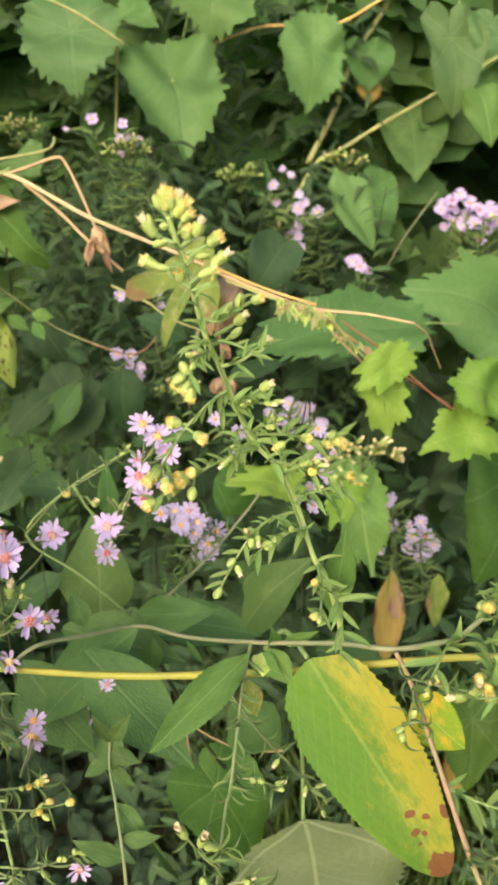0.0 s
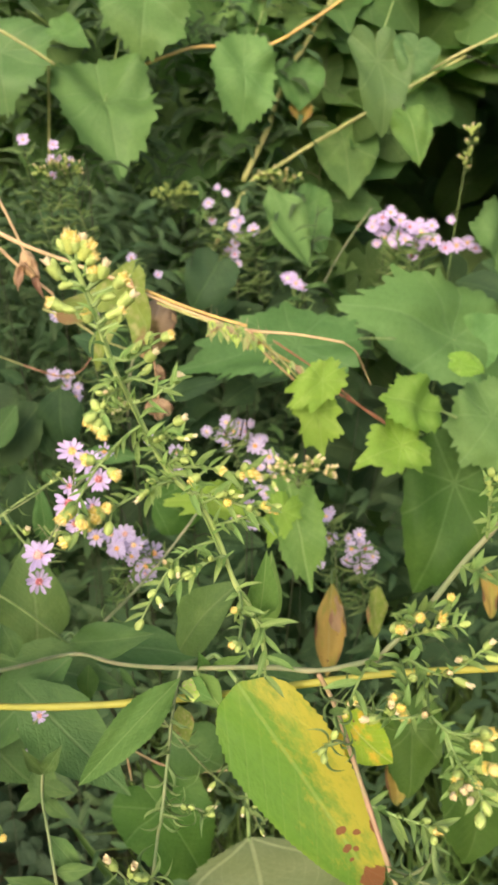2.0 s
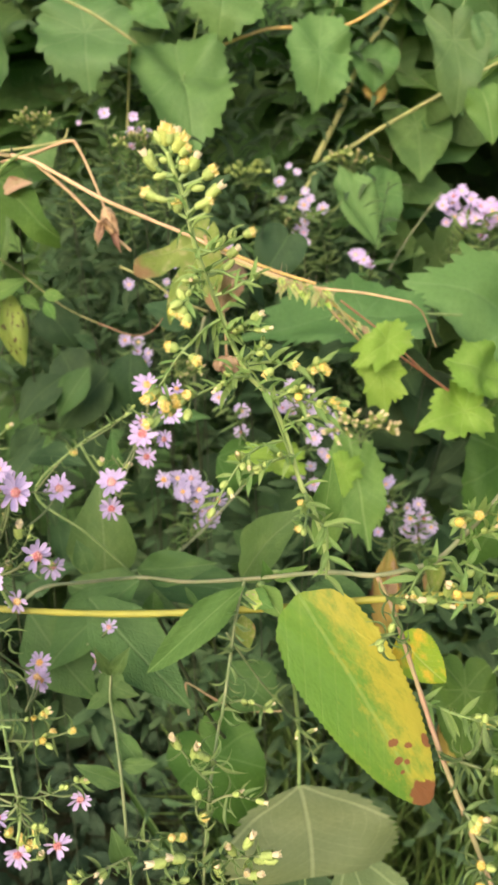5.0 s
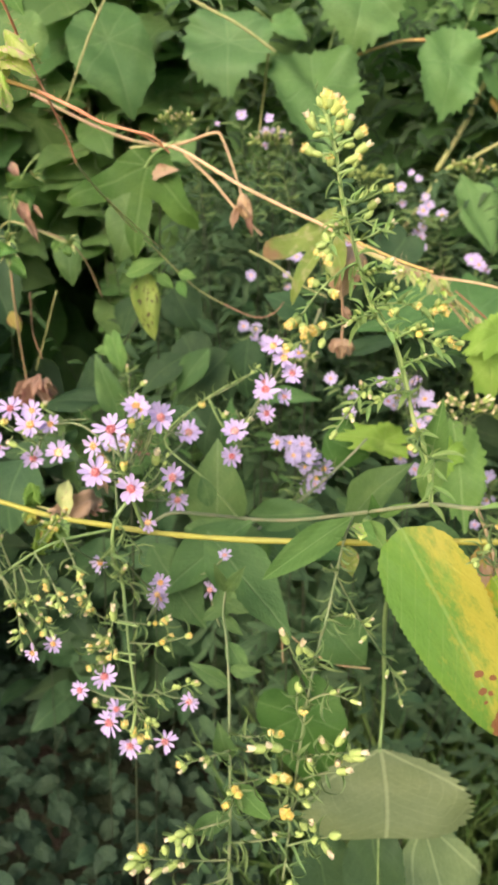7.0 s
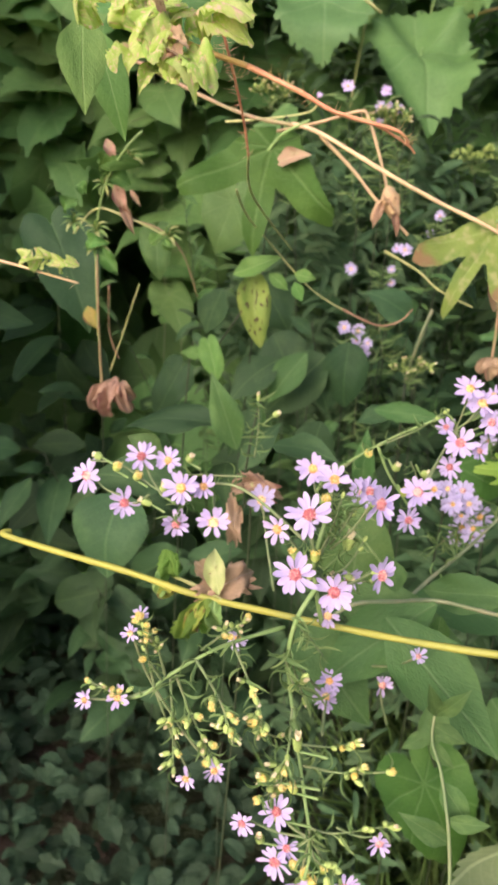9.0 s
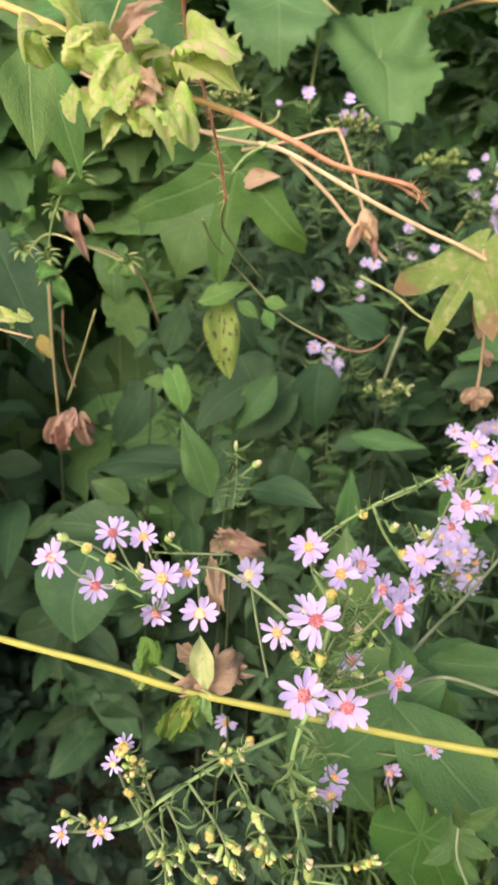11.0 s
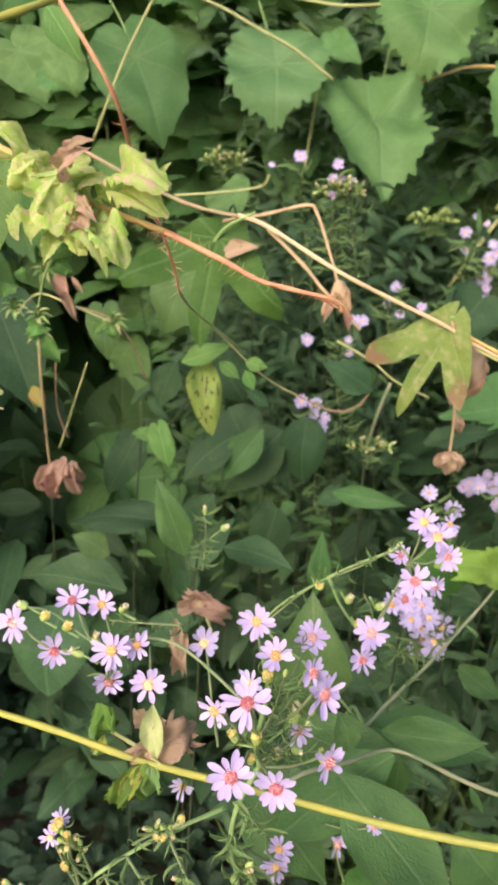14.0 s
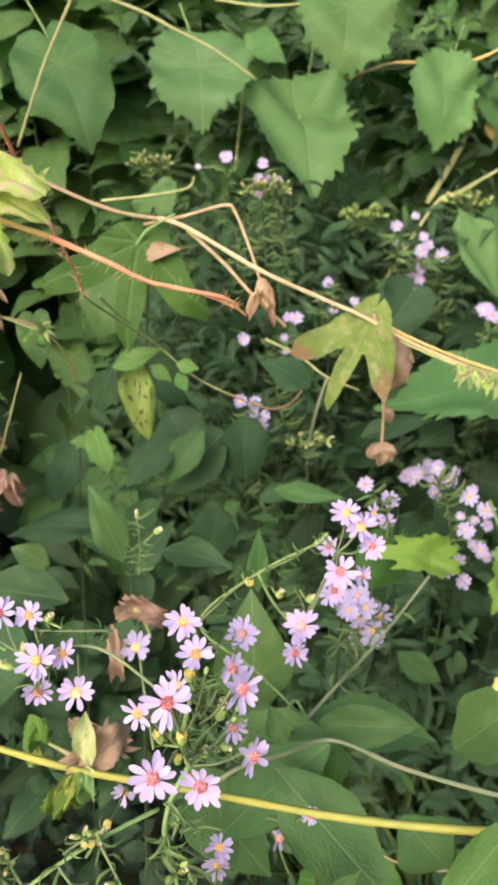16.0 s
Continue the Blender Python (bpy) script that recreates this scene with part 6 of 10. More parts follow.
leaf(yellow, "broad", TURNING, (0.0195, 0.197, 0.7850), (0.0665, 0.175, 0.7115), 0.0355, (-0.25, -0.75, 0.55), arch=0.08, fold=0.16, wave=0.035, label="large leaf turning from green to yellow, with brown spots", stalk=(0.0055, 0.206, 0.7816))
leaf(yellow, "wedge", FRESH, (0.0005, 0.198, 0.7869), (-0.0299, 0.1693, 0.7726), 0.0125, (0.1, -0.7, 0.7), arch=0.05, fold=0.12)
leaf(yellow, "ovate", YELLOW, (0.0564, 0.2, 0.7662), (0.0724, 0.19, 0.753), 0.0168)
leaf(yellow, "lance", FRESH, (0.0064, 0.204, 0.7833), (0.0147, 0.196, 0.7747), 0.0094)
leaf(yellow, "lance", LIME, (0.0055, 0.204, 0.7821), (0.0045, 0.196, 0.7782), 0.0083)
leaf(yellow, "lance", FRESH, (0.0111, 0.204, 0.7856), (0.0223, 0.196, 0.797), 0.0044)
leaf(yellow, "lance", FRESH, (0.0093, 0.204, 0.7844), (0.007, 0.196, 0.7987), 0.0052)
leaf(yellow, "lance", FRESH, (0.0027, 0.204, 0.7809), (0.0109, 0.196, 0.7794), 0.0086)
leaf(yellow, "lance", BLOTCHED, (-0.0002, 0.2, 0.7735), (0.0027, 0.195, 0.7622), 0.008)
leaf(yellow, "cupped", MIDVINE, (-0.1386, 0.235, 0.7505), (-0.1473, 0.235, 0.7309), 0.0083, arch=0.4, fold=0.9, wave=0.25)
leaf(yellow, "cupped", SMALL, (-0.1334, 0.235, 0.7521), (-0.1316, 0.235, 0.7406), 0.0074, arch=0.4, fold=0.9, wave=0.25)
leaf(yellow, "cupped", SPOTTED, (-0.1365, 0.235, 0.7515), (-0.1423, 0.235, 0.7348), 0.0074, arch=0.4, fold=0.9, wave=0.25)
leaf(yellow, "cupped", MIDVINE, (-0.135, 0.235, 0.7526), (-0.1375, 0.235, 0.7427), 0.0061, arch=0.4, fold=0.9, wave=0.25)
leaf(yellow, "cupped", SMALL, (-0.156, 0.252, 0.7462), (-0.1616, 0.252, 0.7487), 0.0079, arch=0.4, fold=0.9, wave=0.25)
leaf(yellow, "cupped", MIDVINE, (-0.1537, 0.252, 0.748), (-0.1568, 0.252, 0.7605), 0.0086, arch=0.4, fold=0.9, wave=0.25)
leaf(yellow, "cupped", MIDVINE, (-0.1548, 0.252, 0.75), (-0.1524, 0.252, 0.7592), 0.0069, arch=0.4, fold=0.9, wave=0.25)
leaf(yellow, "cupped", SPOTTED, (-0.1583, 0.252, 0.7443), (-0.155, 0.252, 0.7382), 0.0079, arch=0.4, fold=0.9, wave=0.25)
leaf(yellow, "cupped", SMALL, (-0.1565, 0.252, 0.7433), (-0.1612, 0.252, 0.7381), 0.0071, arch=0.4, fold=0.9, wave=0.25)
leaf(yellow, "cupped", MIDVINE, (-0.1554, 0.252, 0.7532), (-0.1509, 0.252, 0.7507), 0.0061, arch=0.4, fold=0.9, wave=0.25)
leaf(yellow, "cupped", MIDVINE, (-0.1397, 0.235, 0.7463), (-0.135, 0.235, 0.7363), 0.0054, arch=0.4, fold=0.9, wave=0.25)
stem(yellow, "leaf_stalk", [(-0.1302, 0.235, 0.7522), (-0.1426, 0.245, 0.7497), (-0.1551, 0.253, 0.7474)], 0.0009, 0.0007, OLIVESTEM)
leaf(yellow, "young", DRY, (-0.1320, 0.242, 0.7535), (-0.1220, 0.258, 0.7520), 0.0155, arch=0.3, fold=0.7, wave=0.22, label="withered brown leaf curled on the yellow stem")
leaf(yellow, "lance", STALE, (-0.132, 0.236, 0.7541), (-0.1371, 0.25, 0.7658), 0.0091, arch=0.15, fold=0.5, wave=0.15)
leaf(yellow, "ragged", DRY, (-0.1342, 0.238, 0.7506), (-0.1422, 0.24, 0.746), 0.0083, arch=0.3, fold=0.7, wave=0.22)
leaf(yellow, "ragged", DRY, (-0.1270, 0.25, 0.7505), (-0.1165, 0.25, 0.7500), 0.0095, arch=0.3, fold=0.7, wave=0.22)
leaf(yellow, "young", DRY, (-0.1397, 0.26, 0.7458), (-0.1485, 0.265, 0.7483), 0.0099, arch=0.3, fold=0.7, wave=0.22)
leaf(yellow, "ragged", DRY, (-0.1332, 0.255, 0.7437), (-0.1324, 0.265, 0.7504), 0.0111, arch=0.3, fold=0.7, wave=0.22)

# violet aster further back
violet = plant("aster_plant", (0.16, 0.4, 0.03), "aster with a crowded spray of violet flowers and lance leaves", "aster", "asters")
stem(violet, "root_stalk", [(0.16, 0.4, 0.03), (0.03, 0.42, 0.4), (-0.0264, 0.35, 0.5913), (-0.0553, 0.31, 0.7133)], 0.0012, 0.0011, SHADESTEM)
stem(violet, "stalk", [(-0.0661, 0.28, 0.7307), (-0.0553, 0.31, 0.7133), (-0.0423, 0.33, 0.715), (-0.0236, 0.35, 0.7244), (-0.0045, 0.37, 0.7388), (0.0063, 0.38, 0.7493)], 0.001, 0.0007, GREY)
stem(violet, "flower_stem", [(-0.0553, 0.31, 0.7133), (-0.0783, 0.3, 0.7475), (-0.102, 0.3, 0.7699), (-0.078, 0.3, 0.7959), (-0.0527, 0.3, 0.8121)], 0.0006, 0.0005, STEM)
stem(violet, "flower_stem", [(-0.078, 0.3, 0.7953), (-0.0722, 0.3, 0.7831), (-0.0612, 0.3, 0.768)], 0.0007, 0.0005, STEM)
flower(violet, (-0.0604, 0.2798, 0.7862), (0.0995, -0.8062, 0.5832), 0.015, 12, stalk=(-0.0474, 0.302, 0.8058))
flower(violet, (-0.0621, 0.2827, 0.7712), (0.3261, -0.8945, 0.3056), 0.0122, 12, stalk=(-0.0474, 0.302, 0.8058))
flower(violet, (-0.045, 0.297, 0.8263), (-0.0981, -0.7455, 0.6592), 0.0129, 12, disc_mat=DISC_Y, stalk=(-0.0474, 0.302, 0.8058))
flower(violet, (-0.0393, 0.297, 0.8207), (0.0995, -0.8062, 0.5832), 0.0138, 12, disc_mat=DISC_Y, stalk=(-0.0474, 0.302, 0.8058))
flower(violet, (-0.0347, 0.295, 0.8137), (0.3731, -0.8021, 0.4663), 0.0125, 12, stalk=(-0.0474, 0.302, 0.8058))
flower(violet, (-0.0465, 0.286, 0.8071), (0, -0.8102, 0.5861), 0.015, 12, stalk=(-0.0474, 0.302, 0.8058))
flower(violet, (-0.0378, 0.292, 0.8021), (0.4491, -0.7724, 0.4491), 0.0093, 12, stalk=(-0.0474, 0.302, 0.8058))
flower(violet, (-0.0472, 0.3, 0.7897), (-0.1934, -0.9284, 0.3172), 0.0117, 12, stalk=(-0.0474, 0.302, 0.8058))
flower(violet, (-0.0502, 0.31, 0.8034), (-0.4421, -0.672, 0.5942), 0.0099, 12, stalk=(-0.0474, 0.302, 0.8058))
flower(violet, (-0.0333, 0.31, 0.8201), (0.2696, -0.5932, 0.7586), 0.0086, 12, disc_mat=DISC_Y, stalk=(-0.0474, 0.302, 0.8058))
flower(violet, (-0.0368, 0.355, 0.7423), (0, -0.8102, 0.5861), 0.0136, 11, petal_mat=VIOLET, disc_mat=DISC_Y, stalk=(-0.0145, 0.366, 0.7279))
flower(violet, (-0.0257, 0.365, 0.7378), (0, -0.8102, 0.5861), 0.014, 11, petal_mat=VIOLET, disc_mat=DISC_Y, stalk=(-0.0145, 0.366, 0.7279))
flower(violet, (-0.0185, 0.37, 0.7303), (0, -0.8102, 0.5861), 0.0142, 11, petal_mat=VIOLET, disc_mat=DISC_Y, stalk=(-0.0145, 0.366, 0.7279))
flower(violet, (-0.0263, 0.37, 0.7223), (0, -0.8102, 0.5861), 0.0144, 11, petal_mat=VIOLET, disc_mat=DISC_Y, stalk=(-0.0145, 0.366, 0.7279))
flower(violet, (-0.0221, 0.36, 0.7282), (0, -0.8102, 0.5861), 0.0127, 11, petal_mat=VIOLET, disc_mat=DISC_Y, stalk=(-0.0145, 0.366, 0.7279))
flower(violet, (-0.0466, 0.35, 0.7533), (0, -0.8102, 0.5861), 0.0116, 11, petal_mat=VIOLET, disc_mat=DISC_Y, stalk=(-0.0145, 0.366, 0.7279))
flower(violet, (-0.0283, 0.37, 0.7155), (0, -0.8102, 0.5861), 0.0107, 11, petal_mat=VIOLET, disc_mat=DISC_Y, stalk=(-0.0145, 0.366, 0.7279))
bud(violet, (-0.07, 0.3, 0.7848), (-0.0681, 0.3, 0.7887), 0.0037, "cream")
stem(violet, "bud_stalk", [(-0.0728, 0.3, 0.7899), (-0.07, 0.3, 0.7848)], 0.0005, 0.0004, STEM)
bud(violet, (-0.0583, 0.3, 0.7839), (-0.0545, 0.3, 0.7864), 0.0037, "cream")
stem(violet, "bud_stalk", [(-0.0612, 0.3, 0.7889), (-0.0583, 0.3, 0.7839)], 0.0005, 0.0004, STEM)
bud(violet, (-0.0646, 0.3, 0.7731), (-0.064, 0.3, 0.7761), 0.0038, "yellow")
stem(violet, "bud_stalk", [(-0.0675, 0.3, 0.7783), (-0.0646, 0.3, 0.7731)], 0.0005, 0.0004, STEM)
bud(violet, (-0.0821, 0.3, 0.7898), (-0.0812, 0.3, 0.7921), 0.0037, "yellow")
stem(violet, "bud_stalk", [(-0.0849, 0.3, 0.7948), (-0.0821, 0.3, 0.7898)], 0.0005, 0.0004, STEM)
sprig(violet, [(-0.078, 0.3, 0.7953), (-0.063, 0.3, 0.8047), (-0.053, 0.3, 0.8139)], 18, 0.0078, 2, ("closed",), 0.0035, 0.0005, seed=104)
sprig(violet, [(-0.102, 0.3, 0.7705), (-0.0888, 0.3, 0.7861), (-0.078, 0.3, 0.7959)], 13, 0.0081, 0, ("cream", "closed", "yellow"), 0.0071, 0.0005, seed=105)
sprig(violet, [(-0.0423, 0.33, 0.715), (-0.0236, 0.35, 0.7244), (-0.0067, 0.37, 0.735)], 13, 0.0119, 0, ("cream", "closed", "yellow"), 0.0081, 0.0005, seed=106)
sprig(violet, [(-0.0612, 0.3, 0.768), (-0.059, 0.3, 0.7797), (-0.0636, 0.3, 0.7899)], 13, 0.0071, 0, ("cream", "closed", "yellow"), 0.007, 0.0005, seed=107)
leaf(violet, "lance", LANCE, (-0.0549, 0.315, 0.7098), (0.0074, 0.32, 0.6977), 0.0277, (0, -0.45, 0.9), stalk=(-0.0656, 0.31, 0.7129))
leaf(violet, "lance", LANCE, (-0.0653, 0.245, 0.7609), (-0.0708, 0.25, 0.7739), 0.0097)
leaf(violet, "lance", LANCE, (-0.0475, 0.262, 0.7462), (-0.0912, 0.25, 0.7033), 0.0275, (0, -0.5, 0.85))
leaf(violet, "lance", LANCE, (-0.0089, 0.36, 0.7157), (0.0152, 0.36, 0.6984), 0.0151)
leaf(violet, "lance", FRESH, (-0.0431, 0.275, 0.7311), (-0.0434, 0.27, 0.7149), 0.0101)
leaf(violet, "lance", LANCE, (-0.0026, 0.26, 0.7493), (0.0249, 0.25, 0.7906), 0.0251, (0, -0.5, 0.85))
leaf(violet, "lance", LANCE, (-0.0909, 0.3, 0.7185), (-0.0291, 0.28, 0.7146), 0.0295, (0, -0.4, 0.9))
leaf(violet, "lance", LANCE, (-0.0812, 0.34, 0.6876), (-0.0845, 0.36, 0.7492), 0.0401)
leaf(violet, "lance", LANCE, (-0.0511, 0.28, 0.7401), (-0.0125, 0.27, 0.7506), 0.0175)
leaf(violet, "lance", FRESH, (0.0287, 0.22, 0.7863), (0.0331, 0.225, 0.8179), 0.0118)
leaf(violet, "lance", LANCE, (0.0238, 0.215, 0.7743), (0.0493, 0.21, 0.7685), 0.0179, (0, -0.4, 0.9))
leaf(violet, "lance", LANCE, (-0.0246, 0.24, 0.758), (-0.0182, 0.24, 0.7468), 0.0031)
leaf(violet, "lance", LANCE, (-0.0677, 0.25, 0.7447), (-0.0213, 0.22, 0.7112), 0.0297, (0, -0.5, 0.8))
leaf(violet, "lance", LANCE, (-0.1014, 0.27, 0.7225), (-0.0672, 0.25, 0.6881), 0.0326)
leaf(violet, "lance", LANCE, (-0.0089, 0.3, 0.6697), (0.0173, 0.3, 0.6392), 0.0316)

# grape vine with large toothed leaves
vine = plant("grape_vine", (0.45, 1.02, 0.03), "climbing grape vine with broad toothed green leaves", "vine")
stem(vine, "root_cane", [(0.45, 1.02, 0.03), (0.5, 1.05, 0.6), (0.4944, 1.02, 0.9416), (0.3415, 1, 1.0262)], 0.002, 0.0018, SHADESTEM)
stem(vine, "vine_cane", [(0.3415, 1, 1.0262), (0.2565, 0.96, 0.9863), (0.2012, 0.93, 0.9585), (0.1389, 0.92, 0.925), (0.1019, 0.92, 0.9025), (0.0768, 0.92, 0.8892), (0.0383, 0.9, 0.8294), (0.0244, 0.9, 0.8008)], 0.0016, 0.0026, OLIVESTEM)
stem(vine, "vine_cane", [(0.0671, 0.92, 0.8892), (0.0937, 0.92, 0.9424), (0.1141, 0.93, 0.9935), (0.1532, 0.95, 1.055), (0.182, 0.96, 1.0984)], 0.0034, 0.0028, OLIVESTEM)
stem(vine, "vine_cane", [(0.1769, 0.87, 1.0751), (0.1291, 0.87, 1.0452), (0.0869, 0.89, 1.0261), (0.0198, 0.89, 1.025), (-0.012, 0.87, 1.0153), (-0.0409, 0.87, 1.0051), (-0.0651, 0.88, 0.9938)], 0.0017, 0.0014, GOLD)
stem(vine, "vine_cane", [(-0.1038, 0.86, 0.9902), (-0.0672, 0.9, 0.9759)], 0.002, 0.0016, STRAW)
stem(vine, "vine_cane", [(-0.13, 0.845, 1.0085), (-0.1341, 0.85, 0.9693), (-0.1387, 0.85, 0.9214)], 0.0014, 0.0012, OLIVESTEM)
stem(vine, "vine_cane", [(0.153, 0.95, 0.7258), (0.1906, 0.97, 0.7926), (0.2376, 1, 0.8505)], 0.0014, 0.0013, GREY)
stem(vine, "vine_cane", [(-0.2493, 0.7, 1.0585), (-0.2792, 0.7, 1.0055), (-0.3068, 0.7, 0.9437)], 0.0012, 0.001, OLIVESTEM)
stem(vine, "vine_cane", [(-0.2496, 0.76, 1.0636), (-0.2106, 0.765, 1.0508), (-0.1852, 0.765, 1.0389), (-0.1501, 0.77, 1.0233), (-0.1138, 0.78, 1.001)], 0.0015, 0.0013, OLIVESTEM)
stem(vine, "vine_cane", [(0.2373, 0.85, 0.9928), (0.2821, 0.85, 1.0162), (0.3336, 0.84, 1.0408)], 0.0016, 0.0013, OLIVESTEM)
stem(vine, "vine_cane", [(-0.1663, 0.9, 1.0799), (-0.1148, 0.9, 1.0743), (-0.0596, 0.9, 1.0787)], 0.0016, 0.0014, OLIVESTEM)
stem(vine, "vine_cane", [(-0.218, 0.62, 0.9093), (-0.1833, 0.62, 0.9136), (-0.1536, 0.62, 0.9195), (-0.1478, 0.62, 0.9279)], 0.0009, 0.0007, OLIVESTEM)
leaf(vine, "grape", VINE, (-0.0331, 0.8586, 1.07), (-0.041, 0.84, 1.0079), 0.1039, (0.1, -0.8, 0.55), fold=0.26, wave=0.09, stalk=(0.0231, 0.95, 1.1454))
leaf(vine, "grape", VINE, (-0.0749, 0.8158, 0.974), (-0.0569, 0.76, 0.9012), 0.1071, (0.15, -0.75, 0.6), fold=0.7, wave=0.12, stalk=(-0.0651, 0.93, 1.0412))
leaf(vine, "grape", HEART, (-0.17, 0.8148, 1.0152), (-0.1639, 0.79, 0.9562), 0.1081, (0, -0.8, 0.55), fold=0.26, wave=0.09, stalk=(-0.2004, 0.9, 1.0763))
leaf(vine, "heart", THICKET, (-0.3164, 0.8613, 1.0185), (-0.2828, 0.84, 0.9347), 0.0977, (0, -0.7, 0.6), fold=0.26, wave=0.09, stalk=(-0.3762, 0.95, 1.088))
leaf(vine, "heart", VINE, (-0.1243, 0.8942, 1.0392), (-0.092, 0.88, 1.023), 0.0374, fold=0.26, wave=0.09, stalk=(-0.1633, 0.95, 1.0633))
leaf(vine, "heart", VINE, (-0.3002, 0.6, 0.9882), (-0.2783, 0.6, 0.9776), 0.0321, fold=0.26, wave=0.09)
leaf(vine, "grape", VINE, (0.0657, 0.8762, 1.0019), (0.0619, 0.87, 0.9401), 0.0765, (0.2, -0.8, 0.5), fold=0.26, wave=0.09, stalk=(0.0912, 0.95, 1.0656))
leaf(vine, "heart", VINE, (0.1298, 0.92, 1.0015), (0.1302, 0.92, 0.9624), 0.0568, fold=0.26, wave=0.09, stalk=(0.1273, 0.98, 1.0416))
leaf(vine, "heart", OCHRE, (0.133, 0.925, 0.969), (0.1329, 0.925, 0.9505), 0.0288, fold=0.26, wave=0.09)
leaf(vine, "heart", HEART, (0.1979, 0.8342, 1.0105), (0.2036, 0.82, 0.9371), 0.0656, (0.1, -0.85, 0.4), fold=0.26, wave=0.09, stalk=(0.2244, 0.9, 1.0695))
leaf(vine, "heart", HEART, (0.2361, 0.8371, 1.0204), (0.2264, 0.83, 0.9888), 0.0496, fold=0.26, wave=0.09)
leaf(vine, "heart", FRESH, (0.2256, 0.7971, 0.9519), (0.2352, 0.79, 0.9123), 0.0426, fold=0.26, wave=0.09, stalk=(0.2353, 0.88, 0.9912))
leaf(vine, "heart", THICKET, (0.1941, 0.9842, 0.93), (0.202, 0.97, 0.8633), 0.0852, fold=0.26, wave=0.09, stalk=(0.2105, 1.05, 0.9865))
leaf(vine, "wedge", VINE, (0.0888, 0.86, 0.8886), (0.1335, 0.83, 0.8046), 0.051, (0.4, -0.8, 0.4), fold=0.26, wave=0.09, stalk=(0.0793, 0.95, 0.8872))
leaf(vine, "heart", THICKET, (0.1433, 0.9442, 0.8591), (0.1686, 0.93, 0.8057), 0.0607, fold=0.26, wave=0.09)
leaf(vine, "grape", VINE, (0.2678, 0.72, 0.7547), (0.1433, 0.7, 0.7982), 0.1281, (0.1, -0.75, 0.6), fold=0.26, wave=0.09, stalk=(0.3298, 0.78, 0.7113))
leaf(vine, "grape", VINE, (0.3022, 0.7324, 0.8516), (0.2669, 0.72, 0.8635), 0.0804, (0.2, -0.8, 0.5), fold=0.26, wave=0.09)
leaf(vine, "heart", VINE, (0.2923, 0.7358, 0.7441), (0.3246, 0.75, 0.769), 0.0578, fold=0.26, wave=0.09)
leaf(vine, "grape", VINE, (0.0881, 0.58, 0.7899), (-0.0102, 0.56, 0.7739), 0.0763, (0, -0.62, 0.75), fold=0.26, wave=0.09, stalk=(0.187, 0.65, 0.7746))
leaf(vine, "grape", BRIGHT, (0.1543, 0.4562, 0.7823), (0.1244, 0.45, 0.7942), 0.0464, (0, -0.7, 0.7), fold=0.26, wave=0.09, stalk=(0.1997, 0.51, 0.7524))
leaf(vine, "young", BRIGHT, (0.1411, 0.445, 0.7602), (0.1064, 0.435, 0.7501), 0.0464, (0, -0.75, 0.6), fold=0.26, wave=0.09, stalk=(0.1754, 0.51, 0.7396))
leaf(vine, "young", BRIGHT, (0.0846, 0.43, 0.8112), (0.0634, 0.42, 0.7958), 0.0269, (0, -0.8, 0.5), fold=0.26, wave=0.09, stalk=(0.1083, 0.5, 0.7866))
leaf(vine, "young", BRIGHT, (0.0811, 0.43, 0.7914), (0.0855, 0.42, 0.7606), 0.0317, (0, -0.8, 0.5), fold=0.26, wave=0.09)
leaf(vine, "grape", FRESH, (0.0690, 0.42, 0.7235), (0.0772, 0.4, 0.6790), 0.0380, (0, -0.75, 0.6), fold=0.26, wave=0.09, stalk=(0.0593, 0.48, 0.7455))
leaf(vine, "grape", VINE, (0.2284, 0.5124, 0.7514), (0.2001, 0.5, 0.7181), 0.067, (-0.2, -0.8, 0.5), fold=0.26, wave=0.09, stalk=(0.2875, 0.58, 0.7644))
leaf(vine, "heart", OLIVE, (0.2046, 0.5084, 0.6989), (0.1711, 0.48, 0.6185), 0.082, (0, -0.7, 0.6), fold=0.26, wave=0.09, stalk=(0.2446, 0.58, 0.7258))
leaf(vine, "lance", OCHRE, (0.1013, 0.45, 0.6502), (0.0994, 0.44, 0.5732), 0.0236, fold=0.26, wave=0.09, stalk=(0.1172, 0.51, 0.6219))
leaf(vine, "lance", DRY, (0.1045, 0.448, 0.6440), (0.1130, 0.444, 0.6080), 0.0110, (-0.5, -0.7, 0.3), arch=0.2, fold=0.7, wave=0.2)
leaf(vine, "lance", BLOTCHED, (0.1338, 0.45, 0.6486), (0.1348, 0.45, 0.6016), 0.0163, fold=0.26, wave=0.09)
leaf(vine, "wedge", OCHRE, (0.1882, 0.4, 0.6947), (0.1979, 0.4, 0.653), 0.0131, fold=0.26, wave=0.09)
leaf(vine, "wedge", OCHRE, (0.1327, 0.36, 0.6004), (0.1307, 0.35, 0.5462), 0.0215, fold=0.26, wave=0.09)
leaf(vine, "heart", OLIVE, (0.1362, 0.3542, 0.6077), (0.1339, 0.34, 0.5634), 0.0416, fold=0.26, wave=0.09)
leaf(vine, "heart", OLIVE, (0.1829, 0.3371, 0.5823), (0.1701, 0.33, 0.5163), 0.0672, fold=0.26, wave=0.09)
leaf(vine, "heart", BRIGHT, (0.1946, 0.5, 0.798), (0.2127, 0.5, 0.7902), 0.0198, fold=0.26, wave=0.09)
leaf(vine, "young", BRIGHT, (0.0201, 0.445, 0.7232), (-0.0156, 0.44, 0.7268), 0.0293, (0, -0.7, 0.65), fold=0.26, wave=0.09, stalk=(0.0663, 0.5, 0.7044))
